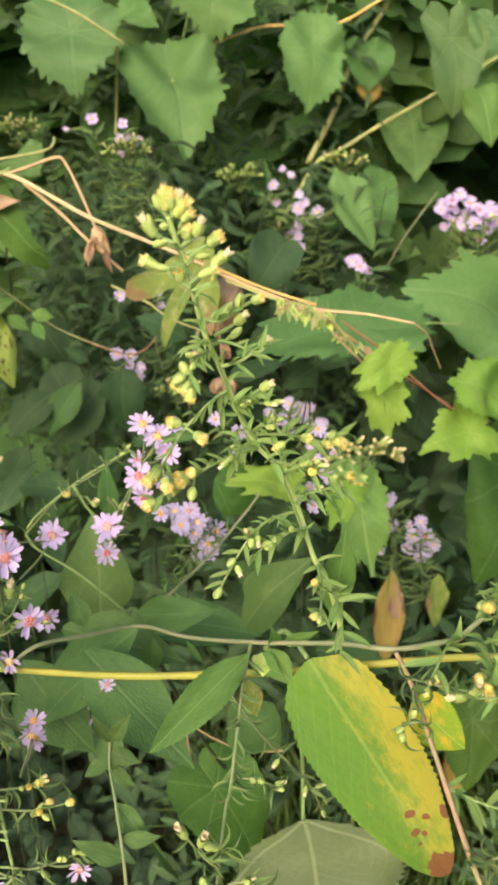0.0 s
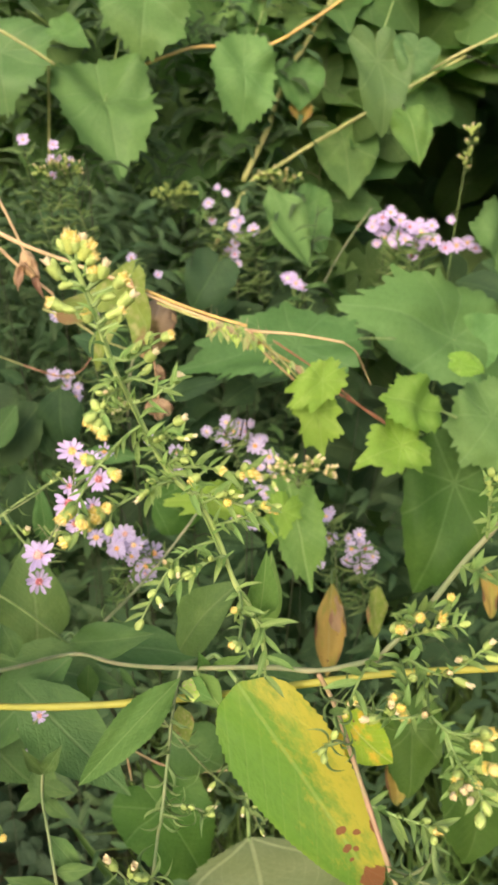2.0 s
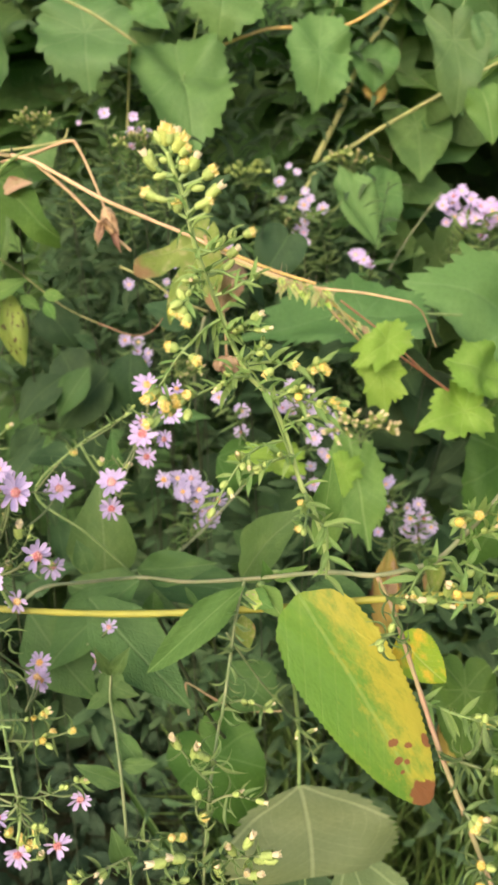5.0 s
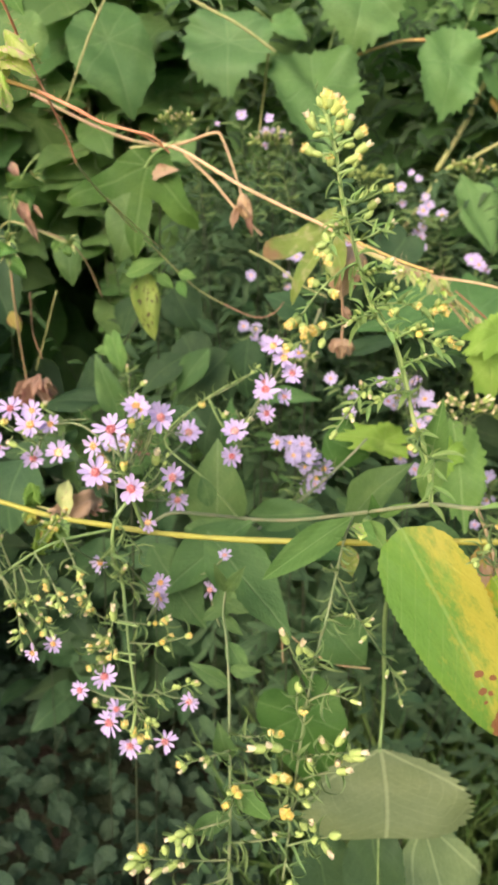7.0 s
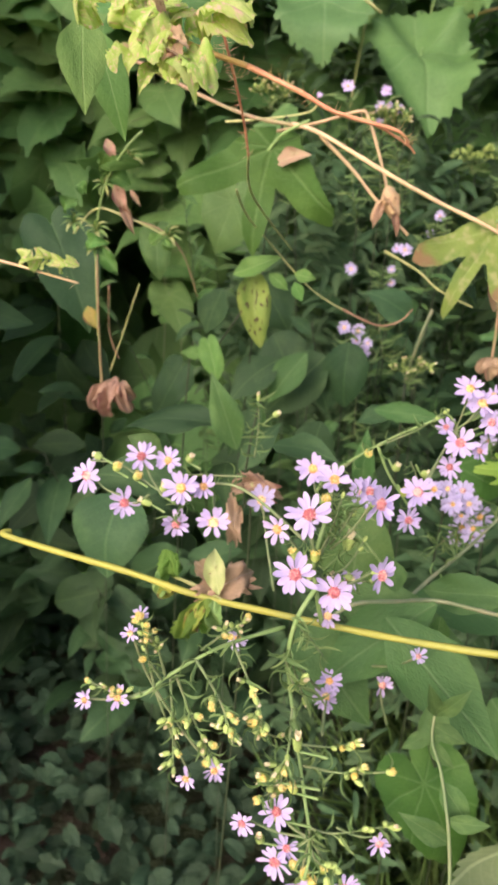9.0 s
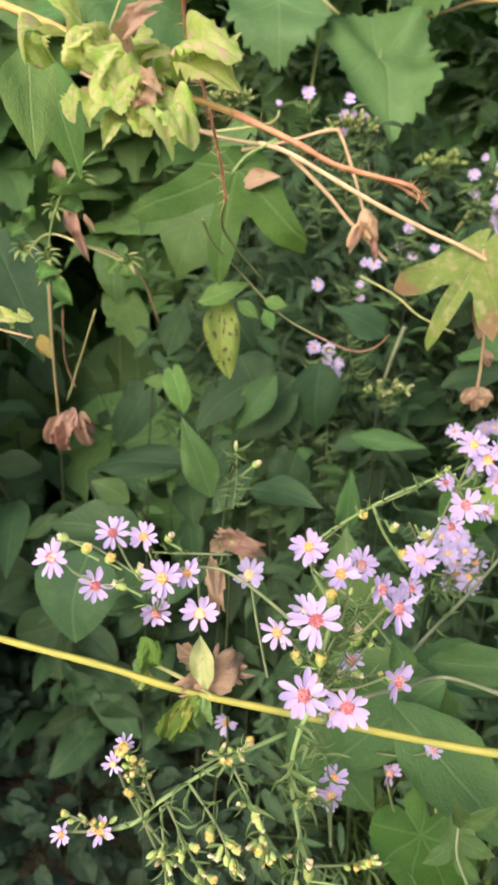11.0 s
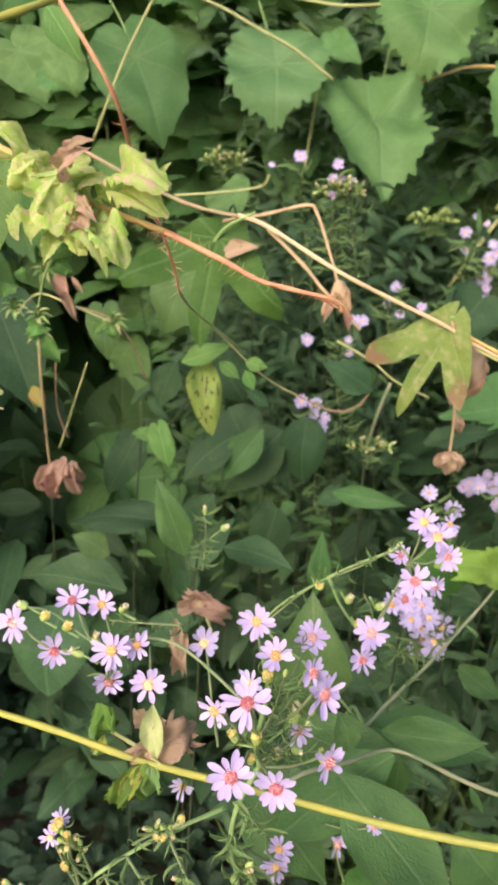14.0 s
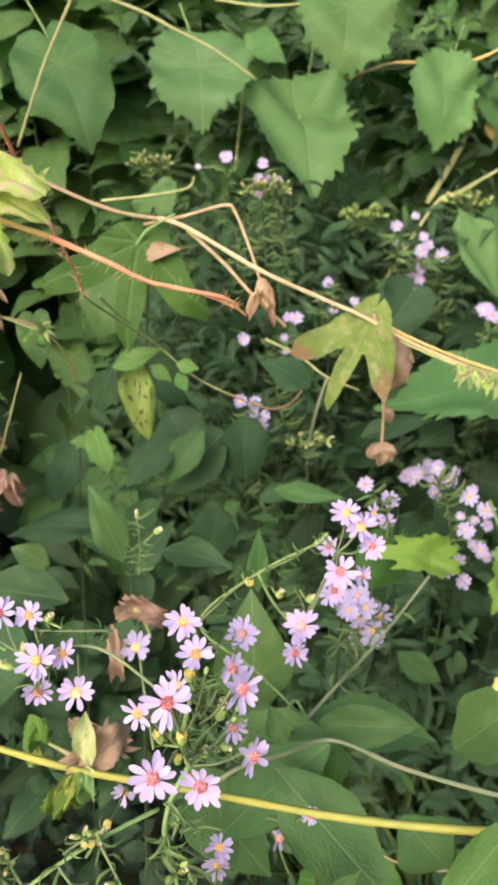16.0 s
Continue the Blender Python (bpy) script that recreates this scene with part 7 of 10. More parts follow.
leaf(vine, "young", BRIGHT, (0.0605, 0.42, 0.7277), (0.0494, 0.41, 0.707), 0.0257, fold=0.26, wave=0.09)
leaf(vine, "heart", VINE, (-0.1846, 0.6571, 0.9112), (-0.1698, 0.65, 0.8975), 0.0405, fold=0.26, wave=0.09)
leaf(vine, "heart", THICKET, (-0.3685, 0.7, 1.0065), (-0.346, 0.7, 0.9682), 0.0568, fold=0.26, wave=0.09)
leaf(vine, "heart", VINE, (-0.2739, 0.55, 0.9937), (-0.2666, 0.55, 0.9708), 0.0292, fold=0.26, wave=0.09)
for dx, dz, wide, side in ((0.0, 0.0, 0.034, -0.3), (0.012, -0.010, 0.028, 0.4), (-0.012, -0.008, 0.026, -0.6), (0.002, -0.022, 0.026, 0.1)):   # young leaves at a shoot's end
    leaf(vine, "young", VINE, (0.0686 + dx, 0.955, 1.078 + dz), (0.0686 + dx * 1.6 + side * 0.01, 0.945, 1.052 + dz), wide, (side, -0.75, 0.5), fold=0.4, wave=0.12, stalk=(0.075, 0.985, 1.085))
stem(vine, "tendril", [(0.0549, 0.44, 0.8333), (0.0895, 0.46, 0.8046), (0.1249, 0.48, 0.7707), (0.1525, 0.49, 0.751)], 0.0005, 0.0009, DARKRED)
stem(violet, "tendril", [(-0.0314, 0.3, 0.6341), (-0.0327, 0.3, 0.6538), (-0.0303, 0.3, 0.6554), (-0.0158, 0.3, 0.6446), (0.0003, 0.3, 0.6377), (0.0195, 0.3, 0.6378)], 0.0005, 0.0005, ROSY)

# broad pale leaf low over the grass
stem(yellow, "leaf_stalk", [(0.023, 0.205, 0.7733), (0.0222, 0.27, 0.6999), (0.0312, 0.328, 0.5989), (0.0328, 0.325, 0.5527)], 0.0012, 0.0011, STEM)
stem(yellow, "rib", [(0.0326, 0.3235, 0.558), (0.0361, 0.316, 0.5129), (0.0413, 0.306, 0.4516)], 0.0009, 0.0006, STEM)
leaf(yellow, "fan", PALE, (0.0328, 0.325, 0.5564), (0.0408, 0.298, 0.5100), 0.1089, (0, -0.55, 0.85), arch=0.05, fold=0.16, wave=0.05, label="broad pale grey-green leaf hanging on a long stalk")
leaf(yellow, "wedge", PALE, (0.0626, 0.318, 0.51), (0.0938, 0.296, 0.4168), 0.0564, (0.2, -0.6, 0.7), arch=0.08, fold=0.15, wave=0.06)
leaf(yellow, "wedge", DEEP, (0.0314, 0.322, 0.5), (0.0517, 0.302, 0.4254), 0.046, (-0.2, -0.6, 0.7), arch=0.08, fold=0.2, wave=0.08)
leaf(yellow, "ovate", DEEP, (-0.0036, 0.33, 0.4709), (0.0187, 0.32, 0.392), 0.0445, (0, -0.5, 0.85))
leaf(yellow, "heart", OLIVE, (-0.022, 0.36, 0.5438), (0.0047, 0.35, 0.4881), 0.0613, (0, -0.5, 0.85))

# dead straw-coloured vine tangled across the thicket
dead = plant("dead_vine", (-0.18, 0.52, 0.03), "dry straw-coloured vine stems tangled across green leaves", "vine")
stem(dead, "straw_stem", [(-0.1449, 0.46, 0.915), (-0.1276, 0.45, 0.9113), (-0.0887, 0.43, 0.8944), (-0.0609, 0.435, 0.8817), (-0.0334, 0.432, 0.8713), (-0.0132, 0.432, 0.861), (0.019, 0.428, 0.849), (0.0394, 0.42, 0.8451), (0.0666, 0.42, 0.8422), (0.0942, 0.42, 0.837)], 0.0013, 0.0006, STRAW)
stem(dead, "brown_stem", [(-0.2483, 0.49, 0.9451), (-0.2010, 0.475, 0.9268), (-0.1700, 0.466, 0.9175), (-0.1449, 0.46, 0.9145)], 0.0011, 0.0012, ROSY)
stem(dead, "straw_stem", [(-0.0196, 0.435, 0.8656), (-0.0003, 0.43, 0.8582), (0.0189, 0.427, 0.8518), (0.0378, 0.421, 0.8474)], 0.0009, 0.0008, GOLD)
stem(dead, "straw_stem", [(-0.0132, 0.433, 0.8589), (0.0126, 0.428, 0.8497), (0.0412, 0.421, 0.8423), (0.061, 0.43, 0.8217), (0.0817, 0.45, 0.7945)], 0.0008, 0.0006, OLIVESTEM)
stem(dead, "tendril", [(0.0935, 0.42, 0.837), (0.1021, 0.424, 0.8303), (0.1088, 0.43, 0.8183), (0.1153, 0.435, 0.8055)], 0.0005, 0.0004, ROSY)
stem(dead, "root_stem", [(-0.18, 0.52, 0.03), (-0.2, 0.62, 0.5), (-0.1635, 0.52, 0.8745), (-0.1449, 0.46, 0.915)], 0.0005, 0.0006, SHADESTEM)
stem(dead, "straw_stem", [(0.0394, 0.42, 0.8445), (0.0486, 0.425, 0.83), (0.0682, 0.44, 0.8081), (0.0922, 0.464, 0.7804)], 0.001, 0.0006, STRAW)
stem(dead, "straw_stem", [(0.0412, 0.42, 0.8406), (0.0592, 0.43, 0.8258), (0.0764, 0.45, 0.8104)], 0.0006, 0.0006, GOLD)
stem(dead, "red_stem", [(0.0599, 0.435, 0.8237), (0.0742, 0.448, 0.8121), (0.0943, 0.465, 0.7944), (0.1153, 0.48, 0.7774), (0.1414, 0.5, 0.7562)], 0.0004, 0.0009, DARKRED)
thorns(dead, [(0.0412, 0.42, 0.8406), (0.0592, 0.43, 0.8258), (0.0856, 0.46, 0.8017), (0.1132, 0.48, 0.7794)], 0.007, BLUSH, 1, 14)
thorns(dead, [(0.0126, 0.43, 0.8518), (0.0285, 0.425, 0.8471), (0.0394, 0.42, 0.8451), (0.0506, 0.42, 0.8438)], 0.008, BLUSH, 1, 15)
stem(dead, "straw_stem", [(-0.1278, 0.452, 0.9101), (-0.1078, 0.45, 0.8933), (-0.0941, 0.448, 0.8794), (-0.0736, 0.445, 0.8615)], 0.0012, 0.0008, STRAW)
stem(dead, "straw_stem", [(-0.156, 0.47, 0.9102), (-0.1323, 0.46, 0.9159), (-0.1079, 0.45, 0.9234), (-0.1022, 0.45, 0.9198), (-0.0949, 0.449, 0.9034), (-0.0878, 0.447, 0.8847), (-0.0833, 0.44, 0.8727)], 0.001, 0.0008, STRAW)
for at, to, w in (((-0.0880, 0.446, 0.8870), (-0.0838, 0.444, 0.8725), 0.0105), ((-0.0886, 0.446, 0.8810), (-0.0945, 0.445, 0.8685), 0.0060)):
    way = Vector(to) - Vector(at)
    put("seed_pod", POD, STRAW, dead, frame_of(at, way, 1.0) @ Matrix.Diagonal((w, w, way.length, 1)))
leaf(dead, "lance", BLUSH, (-0.0874, 0.444, 0.8853), (-0.0801, 0.444, 0.8706), 0.0067, arch=0.3, fold=1.3, wave=0.25)
leaf(dead, "lance", BLUSH, (-0.0879, 0.444, 0.8807), (-0.0939, 0.444, 0.863), 0.0049, arch=0.3, fold=1.3, wave=0.25)
leaf(dead, "lance", BLUSH, (-0.0845, 0.444, 0.8779), (-0.0796, 0.444, 0.8596), 0.0043, arch=0.3, fold=1.3, wave=0.25)
leaf(dead, "lance", BLUSH, (-0.0888, 0.444, 0.8837), (-0.0838, 0.444, 0.8764), 0.0079, arch=0.3, fold=1.3, wave=0.25)
leaf(dead, "lance", BLUSH, (-0.1528, 0.46, 0.8938), (-0.1319, 0.455, 0.8998), 0.0113, arch=0.2, fold=0.5)
stem(dead, "leaf_stalk", [(-0.1594, 0.465, 0.898), (-0.1509, 0.46, 0.9085), (-0.1349, 0.455, 0.9176)], 0.0011, 0.0009, STEM)
leaf(dead, "trilobe", OLIVE, (-0.1563, 0.465, 0.9014), (-0.1630, 0.455, 0.8400), 0.0950, (0, -0.7, 0.65), arch=0.10, fold=0.45, wave=0.08, label="dark green three-lobed leaf, eaten at its edge")
leaf(dead, "ovate", EATEN, (-0.1672, 0.487, 0.8250), (-0.1595, 0.483, 0.7741), 0.0222, fold=0.5, wave=0.12, label="yellowed leaf with brown holes")
stem(dead, "tendril", [(-0.1636, 0.4, 0.8841), (-0.1646, 0.44, 0.8662), (-0.1531, 0.47, 0.8447), (-0.13, 0.49, 0.8166), (-0.108, 0.5, 0.8019)], 0.0006, 0.0005, OLIVESTEM)
stem(dead, "tendril", [(-0.11, 0.5, 0.8029), (-0.0852, 0.5, 0.7939), (-0.0709, 0.5, 0.7974), (-0.0629, 0.5, 0.8067)], 0.0006, 0.0004, BROWN)
leaf(dead, "lance", FRESH, (-0.1559, 0.48, 0.8258), (-0.1429, 0.48, 0.8161), 0.0092)
leaf(dead, "lance", FRESH, (-0.1399, 0.48, 0.8274), (-0.1257, 0.48, 0.8251), 0.0098)
leaf(dead, "lance", FRESH, (-0.1396, 0.48, 0.8219), (-0.1336, 0.48, 0.8096), 0.0085)
leaf(dead, "lance", FRESH, (-0.1792, 0.48, 0.8235), (-0.1475, 0.48, 0.8374), 0.014)
leaf(dead, "trilobe", BLOTCHED, (-0.0286, 0.435, 0.8701), (-0.0500, 0.424, 0.8210), 0.0560, (-0.1, -0.75, 0.6), arch=0.1, fold=0.4, wave=0.12, label="yellow-green blotched leaf, withered at its edge", stalk=(-0.0277, 0.435, 0.8741))
leaf(dead, "ovate", DRY, (-0.0120, 0.452, 0.8570), (-0.0195, 0.450, 0.8215), 0.0230, arch=0.3, fold=0.7, wave=0.3)
leaf(dead, "ragged", DRY, (-0.0109, 0.45, 0.8534), (-0.005, 0.45, 0.836), 0.0106, arch=0.3, fold=0.6)
stem(dead, "hanging_stalk", [(-0.0278, 0.432, 0.8727), (-0.0213, 0.44, 0.8472), (-0.017, 0.445, 0.8163), (-0.016, 0.447, 0.7948)], 0.0009, 0.0008, ROSY)
leaf(dead, "cupped", DRY, (-0.016, 0.447, 0.7948), (-0.0226, 0.447, 0.7851), 0.0077, arch=0.4, fold=0.9, wave=0.25)
leaf(dead, "cupped", DRY, (-0.0154, 0.447, 0.7949), (-0.0089, 0.447, 0.7842), 0.0076, arch=0.4, fold=0.9, wave=0.25)
leaf(dead, "cupped", DRY, (-0.0165, 0.447, 0.794), (-0.0155, 0.447, 0.7812), 0.0071, arch=0.4, fold=0.9, wave=0.25)
leaf(dead, "cupped", DRY, (-0.0163, 0.447, 0.8174), (-0.0116, 0.447, 0.8076), 0.0058, arch=0.4, fold=0.9, wave=0.25)
stem(dead, "straw_stem", [(-0.0856, 0.47, 0.8476), (-0.0647, 0.47, 0.8376), (-0.0501, 0.47, 0.8269), (-0.0291, 0.47, 0.8185)], 0.0008, 0.0006, OLIVESTEM)
stem(dead, "dead_stalk", [(-0.0422, 0.62, 0.7787), (-0.0492, 0.62, 0.7515), (-0.0547, 0.64, 0.71)], 0.0014, 0.0014, GREY)
stem(dead, "root_stem", [(-0.0548, 0.64, 0.7111), (-0.04, 0.7, 0.3), (-0.04, 0.76, 0.03)], 0.0012, 0.0012, SHADESTEM)
leaflet(dead, (0.0327, 0.424, 0.8462), (-0.5047, -0.4736, -0.7218), 0.0127, 0.0047, SMALL)
leaflet(dead, (0.0334, 0.424, 0.846), (-0.1392, -0.4672, -0.8731), 0.0128, 0.0042, LIME)
leaflet(dead, (0.0334, 0.424, 0.846), (-0.5966, -0.7348, -0.3226), 0.0082, 0.0034, LIME)
leaflet(dead, (0.026, 0.424, 0.8479), (0.5066, -0.7009, -0.5021), 0.0086, 0.0041, BLUSH)
leaflet(dead, (0.0232, 0.424, 0.8486), (-0.7279, -0.4726, -0.4968), 0.0127, 0.0026, SMALL)
leaflet(dead, (0.0194, 0.424, 0.8496), (-0.2577, -0.7703, -0.5833), 0.0078, 0.0022, SMALL)
leaflet(dead, (0.0213, 0.424, 0.8491), (0.4363, -0.4274, -0.7918), 0.014, 0.0045, STALE)
leaflet(dead, (0.0242, 0.424, 0.8484), (0.4577, -0.4553, -0.7636), 0.0132, 0.0038, LIME)
leaflet(dead, (0.0414, 0.424, 0.8439), (-0.427, -0.4282, -0.7964), 0.014, 0.0045, STALE)
leaflet(dead, (0.0162, 0.424, 0.8504), (0.0801, -0.4425, -0.8932), 0.0136, 0.0029, STALE)
leaflet(dead, (0.0238, 0.424, 0.8485), (-0.2254, -0.8403, -0.493), 0.0071, 0.004, STALE)
leaflet(dead, (0.0174, 0.424, 0.8501), (0.1583, -0.6812, -0.7148), 0.0088, 0.004, LIME)
leaflet(dead, (0.0288, 0.424, 0.8472), (-0.3703, -0.7975, -0.4762), 0.0075, 0.0047, SMALL)
leaflet(dead, (0.0416, 0.424, 0.8438), (0.1489, -0.6337, -0.7591), 0.0095, 0.0037, BLUSH)
leaflet(dead, (0.0256, 0.424, 0.848), (-0.1965, -0.839, -0.5074), 0.0072, 0.0024, LIME)
leaflet(dead, (0.0327, 0.424, 0.8462), (-0.6392, -0.7229, -0.2624), 0.0083, 0.0029, BLUSH)
leaflet(dead, (0.025, 0.424, 0.8482), (0.1723, -0.5798, -0.7963), 0.0103, 0.0042, SMALL)
leaflet(dead, (0.0317, 0.424, 0.8464), (-0.5284, -0.6282, -0.571), 0.0096, 0.003, BLUSH)
leaflet(dead, (0.0415, 0.424, 0.8439), (0.5356, -0.6581, -0.5292), 0.0091, 0.0038, LIME)
leaflet(dead, (0.0249, 0.424, 0.8482), (-0.7127, -0.543, -0.444), 0.011, 0.003, STALE)
leaflet(dead, (0.024, 0.424, 0.8484), (-0.5751, -0.5254, -0.6271), 0.0114, 0.0041, STALE)
leaflet(dead, (0.0429, 0.424, 0.8435), (0.3486, -0.8252, -0.4444), 0.0073, 0.0048, STALE)
leaflet(dead, (0.0409, 0.424, 0.844), (0.6749, -0.4924, -0.5496), 0.0122, 0.0031, STALE)
leaflet(dead, (0.0281, 0.424, 0.8474), (0.019, -0.8211, -0.5705), 0.0073, 0.0046, SMALL)
leaflet(dead, (0.0376, 0.424, 0.8449), (0.1634, -0.7361, -0.6568), 0.0082, 0.0048, STALE)
leaflet(dead, (0.0416, 0.424, 0.8438), (-0.3229, -0.4795, -0.816), 0.0125, 0.0025, BLUSH)
leaflet(dead, (0.0258, 0.424, 0.8479), (0.5993, -0.614, -0.5137), 0.0098, 0.0026, STALE)
leaflet(dead, (0.039, 0.424, 0.8445), (-0.75, -0.5657, -0.3427), 0.0106, 0.0035, SMALL)
leaflet(dead, (0.0243, 0.424, 0.8483), (0.3046, -0.6017, -0.7383), 0.01, 0.0045, SMALL)
leaflet(dead, (0.0259, 0.424, 0.8479), (-0.8114, -0.4164, -0.4102), 0.0144, 0.0038, BLUSH)
leaflet(dead, (0.0394, 0.424, 0.8444), (0.4469, -0.5908, -0.6718), 0.0102, 0.0036, STALE)
leaflet(dead, (0.0394, 0.424, 0.8444), (0.1712, -0.484, -0.8581), 0.0124, 0.0042, SMALL)
leaflet(dead, (0.0317, 0.424, 0.8464), (0.5948, -0.6688, -0.4461), 0.009, 0.0037, SMALL)
leaflet(dead, (0.0233, 0.424, 0.8486), (-0.0559, -0.4902, -0.8698), 0.0122, 0.004, STALE)
leaflet(dead, (0.0418, 0.424, 0.8438), (0.1455, -0.7527, -0.642), 0.008, 0.0044, BLUSH)
leaflet(dead, (0.0306, 0.424, 0.8467), (0.359, -0.5214, -0.7741), 0.0115, 0.0034, STALE)
leaflet(dead, (0.0333, 0.424, 0.846), (-0.5478, -0.6347, -0.5451), 0.0095, 0.0039, SMALL)
leaflet(dead, (0.0413, 0.424, 0.8439), (0.0897, -0.444, -0.8915), 0.0135, 0.0027, SMALL)
leaflet(dead, (0.0279, 0.424, 0.8474), (0.1391, -0.6675, -0.7315), 0.009, 0.0026, LIME)
leaflet(dead, (0.021, 0.424, 0.8492), (0.1757, -0.4647, -0.8679), 0.0129, 0.003, SMALL)
leaflet(dead, (0.0748, 0.4456, 0.8127), (-0.4405, -0.8129, -0.3809), 0.0074, 0.0046, STALE)
leaflet(dead, (0.0655, 0.4395, 0.8196), (-0.6427, -0.7289, -0.2358), 0.0082, 0.0039, SMALL)
leaflet(dead, (0.0547, 0.4321, 0.8276), (-0.6317, -0.764, -0.1314), 0.0079, 0.0039, STALE)
leaflet(dead, (0.0716, 0.4435, 0.815), (0.3517, -0.6672, -0.6566), 0.009, 0.0041, SMALL)
leaflet(dead, (0.0874, 0.4536, 0.8033), (-0.6573, -0.7422, -0.1312), 0.0081, 0.005, SMALL)
leaflet(dead, (0.0567, 0.4335, 0.8261), (0.2901, -0.8656, -0.4082), 0.0069, 0.0024, BLUSH)
leaflet(dead, (0.0582, 0.4345, 0.825), (-0.327, -0.8741, -0.3593), 0.0069, 0.0029, SMALL)
leaflet(dead, (0.0834, 0.4511, 0.8063), (0.5529, -0.7645, -0.3315), 0.0078, 0.0032, BLUSH)
leaflet(dead, (0.0817, 0.45, 0.8076), (-0.4299, -0.6789, -0.5953), 0.0088, 0.0051, STALE)
leaflet(dead, (0.0699, 0.4424, 0.8163), (0.4942, -0.7181, -0.4901), 0.0084, 0.0033, STALE)
leaflet(dead, (0.0557, 0.4328, 0.8269), (0.062, -0.8901, -0.4516), 0.0067, 0.0034, STALE)
leaflet(dead, (0.0712, 0.4433, 0.8153), (0.0272, -0.8801, -0.4741), 0.0068, 0.004, STALE)
leaflet(dead, (0.0638, 0.4383, 0.8209), (0.2449, -0.8888, -0.3874), 0.0068, 0.0026, SMALL)
leaflet(dead, (0.0434, 0.424, 0.8362), (0.4829, -0.7225, -0.4947), 0.0083, 0.0039, LIME)
leaflet(dead, (0.0571, 0.4338, 0.8259), (-0.6349, -0.6644, -0.3942), 0.009, 0.0035, LIME)
leaflet(dead, (0.0645, 0.4388, 0.8203), (-0.0791, -0.6584, -0.7485), 0.0091, 0.0034, LIME)
leaflet(dead, (0.0691, 0.4419, 0.8169), (0.3215, -0.573, -0.7539), 0.0105, 0.0037, BLUSH)
leaflet(dead, (0.0441, 0.4246, 0.8356), (-0.6205, -0.7496, -0.2302), 0.008, 0.0047, LIME)
leaflet(dead, (0.0638, 0.4383, 0.8209), (0.4772, -0.6932, -0.5402), 0.0087, 0.0036, STALE)
leaflet(dead, (0.045, 0.4252, 0.835), (0.4072, -0.7882, -0.4614), 0.0076, 0.0035, STALE)
leaflet(dead, (0.0549, 0.4322, 0.8275), (-0.7152, -0.5933, -0.3694), 0.0101, 0.003, STALE)
leaflet(dead, (0.0806, 0.4493, 0.8084), (-0.4533, -0.7682, -0.4521), 0.0078, 0.0038, BLUSH)
leaflet(dead, (0.0656, 0.4395, 0.8195), (-0.6625, -0.5671, -0.4894), 0.0106, 0.0048, SMALL)
leaflet(dead, (0.0767, 0.4468, 0.8113), (0.1993, -0.7212, -0.6635), 0.0083, 0.0034, STALE)

# bristly canes with a clump of lime-green leaves
bramble = plant("bramble_cane", (-0.34, 0.36, 0.03), "bristly red and golden canes with a clump of curled lime leaves", "bramble")
stem(bramble, "golden_cane", [(-0.2523, 0.25, 0.9774), (-0.1829, 0.23, 0.9559), (-0.167, 0.228, 0.9507), (-0.1544, 0.226, 0.9441), (-0.1404, 0.224, 0.939), (-0.1266, 0.222, 0.9353)], 0.001, 0.0008, GOLD, "golden cane with fine bristles")
stem(bramble, "cane_end", [(-0.1266, 0.222, 0.9353), (-0.1118, 0.221, 0.9296), (-0.1016, 0.222, 0.925), (-0.0858, 0.226, 0.9215), (-0.082, 0.23, 0.9182)], 0.0008, 0.0004, RED, "reddish end of the bristly cane")
thorns(bramble, [(-0.1544, 0.226, 0.9441), (-0.1404, 0.224, 0.939), (-0.1266, 0.222, 0.9353), (-0.1118, 0.221, 0.9296), (-0.1016, 0.222, 0.925), (-0.0858, 0.226, 0.9215), (-0.082, 0.23, 0.9182)], 0.0034, GOLD, 1, 4)
thorns(bramble, [(-0.1404, 0.224, 0.939), (-0.1266, 0.222, 0.9353), (-0.1118, 0.221, 0.9296), (-0.1016, 0.222, 0.925), (-0.0858, 0.226, 0.9215), (-0.082, 0.23, 0.9182)], 0.0042, STRAW, 2, 9)
stem(bramble, "root_cane", [(-0.34, 0.36, 0.03), (-0.42, 0.33, 0.5), (-0.3304, 0.3, 0.8921), (-0.2523, 0.25, 0.9774)], 0.0016, 0.0015, BROWN)
stem(bramble, "cane_tip", [(-0.1015, 0.2215, 0.9251), (-0.0917, 0.225, 0.9227), (-0.0828, 0.2295, 0.9183), (-0.0799, 0.232, 0.9157)], 0.0005, 0.0003, RED)
stem(bramble, "red_cane", [(-0.1551, 0.232, 0.9853), (-0.1448, 0.226, 0.973), (-0.1405, 0.23, 0.9634), (-0.1413, 0.245, 0.9511), (-0.139, 0.248, 0.9438), (-0.1374, 0.258, 0.933), (-0.1362, 0.272, 0.9185), (-0.136, 0.28, 0.9088)], 0.0006, 0.0004, RED, "red cane with fine bristles")
thorns(bramble, [(-0.1551, 0.232, 0.9853), (-0.1448, 0.226, 0.973), (-0.1405, 0.23, 0.9634), (-0.1413, 0.245, 0.9511), (-0.139, 0.248, 0.9438), (-0.1374, 0.258, 0.933), (-0.1362, 0.272, 0.9185), (-0.136, 0.28, 0.9088)], 0.0032, RED, 1, 5)
thorns(bramble, [(-0.1413, 0.245, 0.9511), (-0.139, 0.248, 0.9438), (-0.1374, 0.258, 0.933), (-0.1362, 0.272, 0.9185), (-0.136, 0.28, 0.9088)], 0.0042, STRAW, 1, 6)
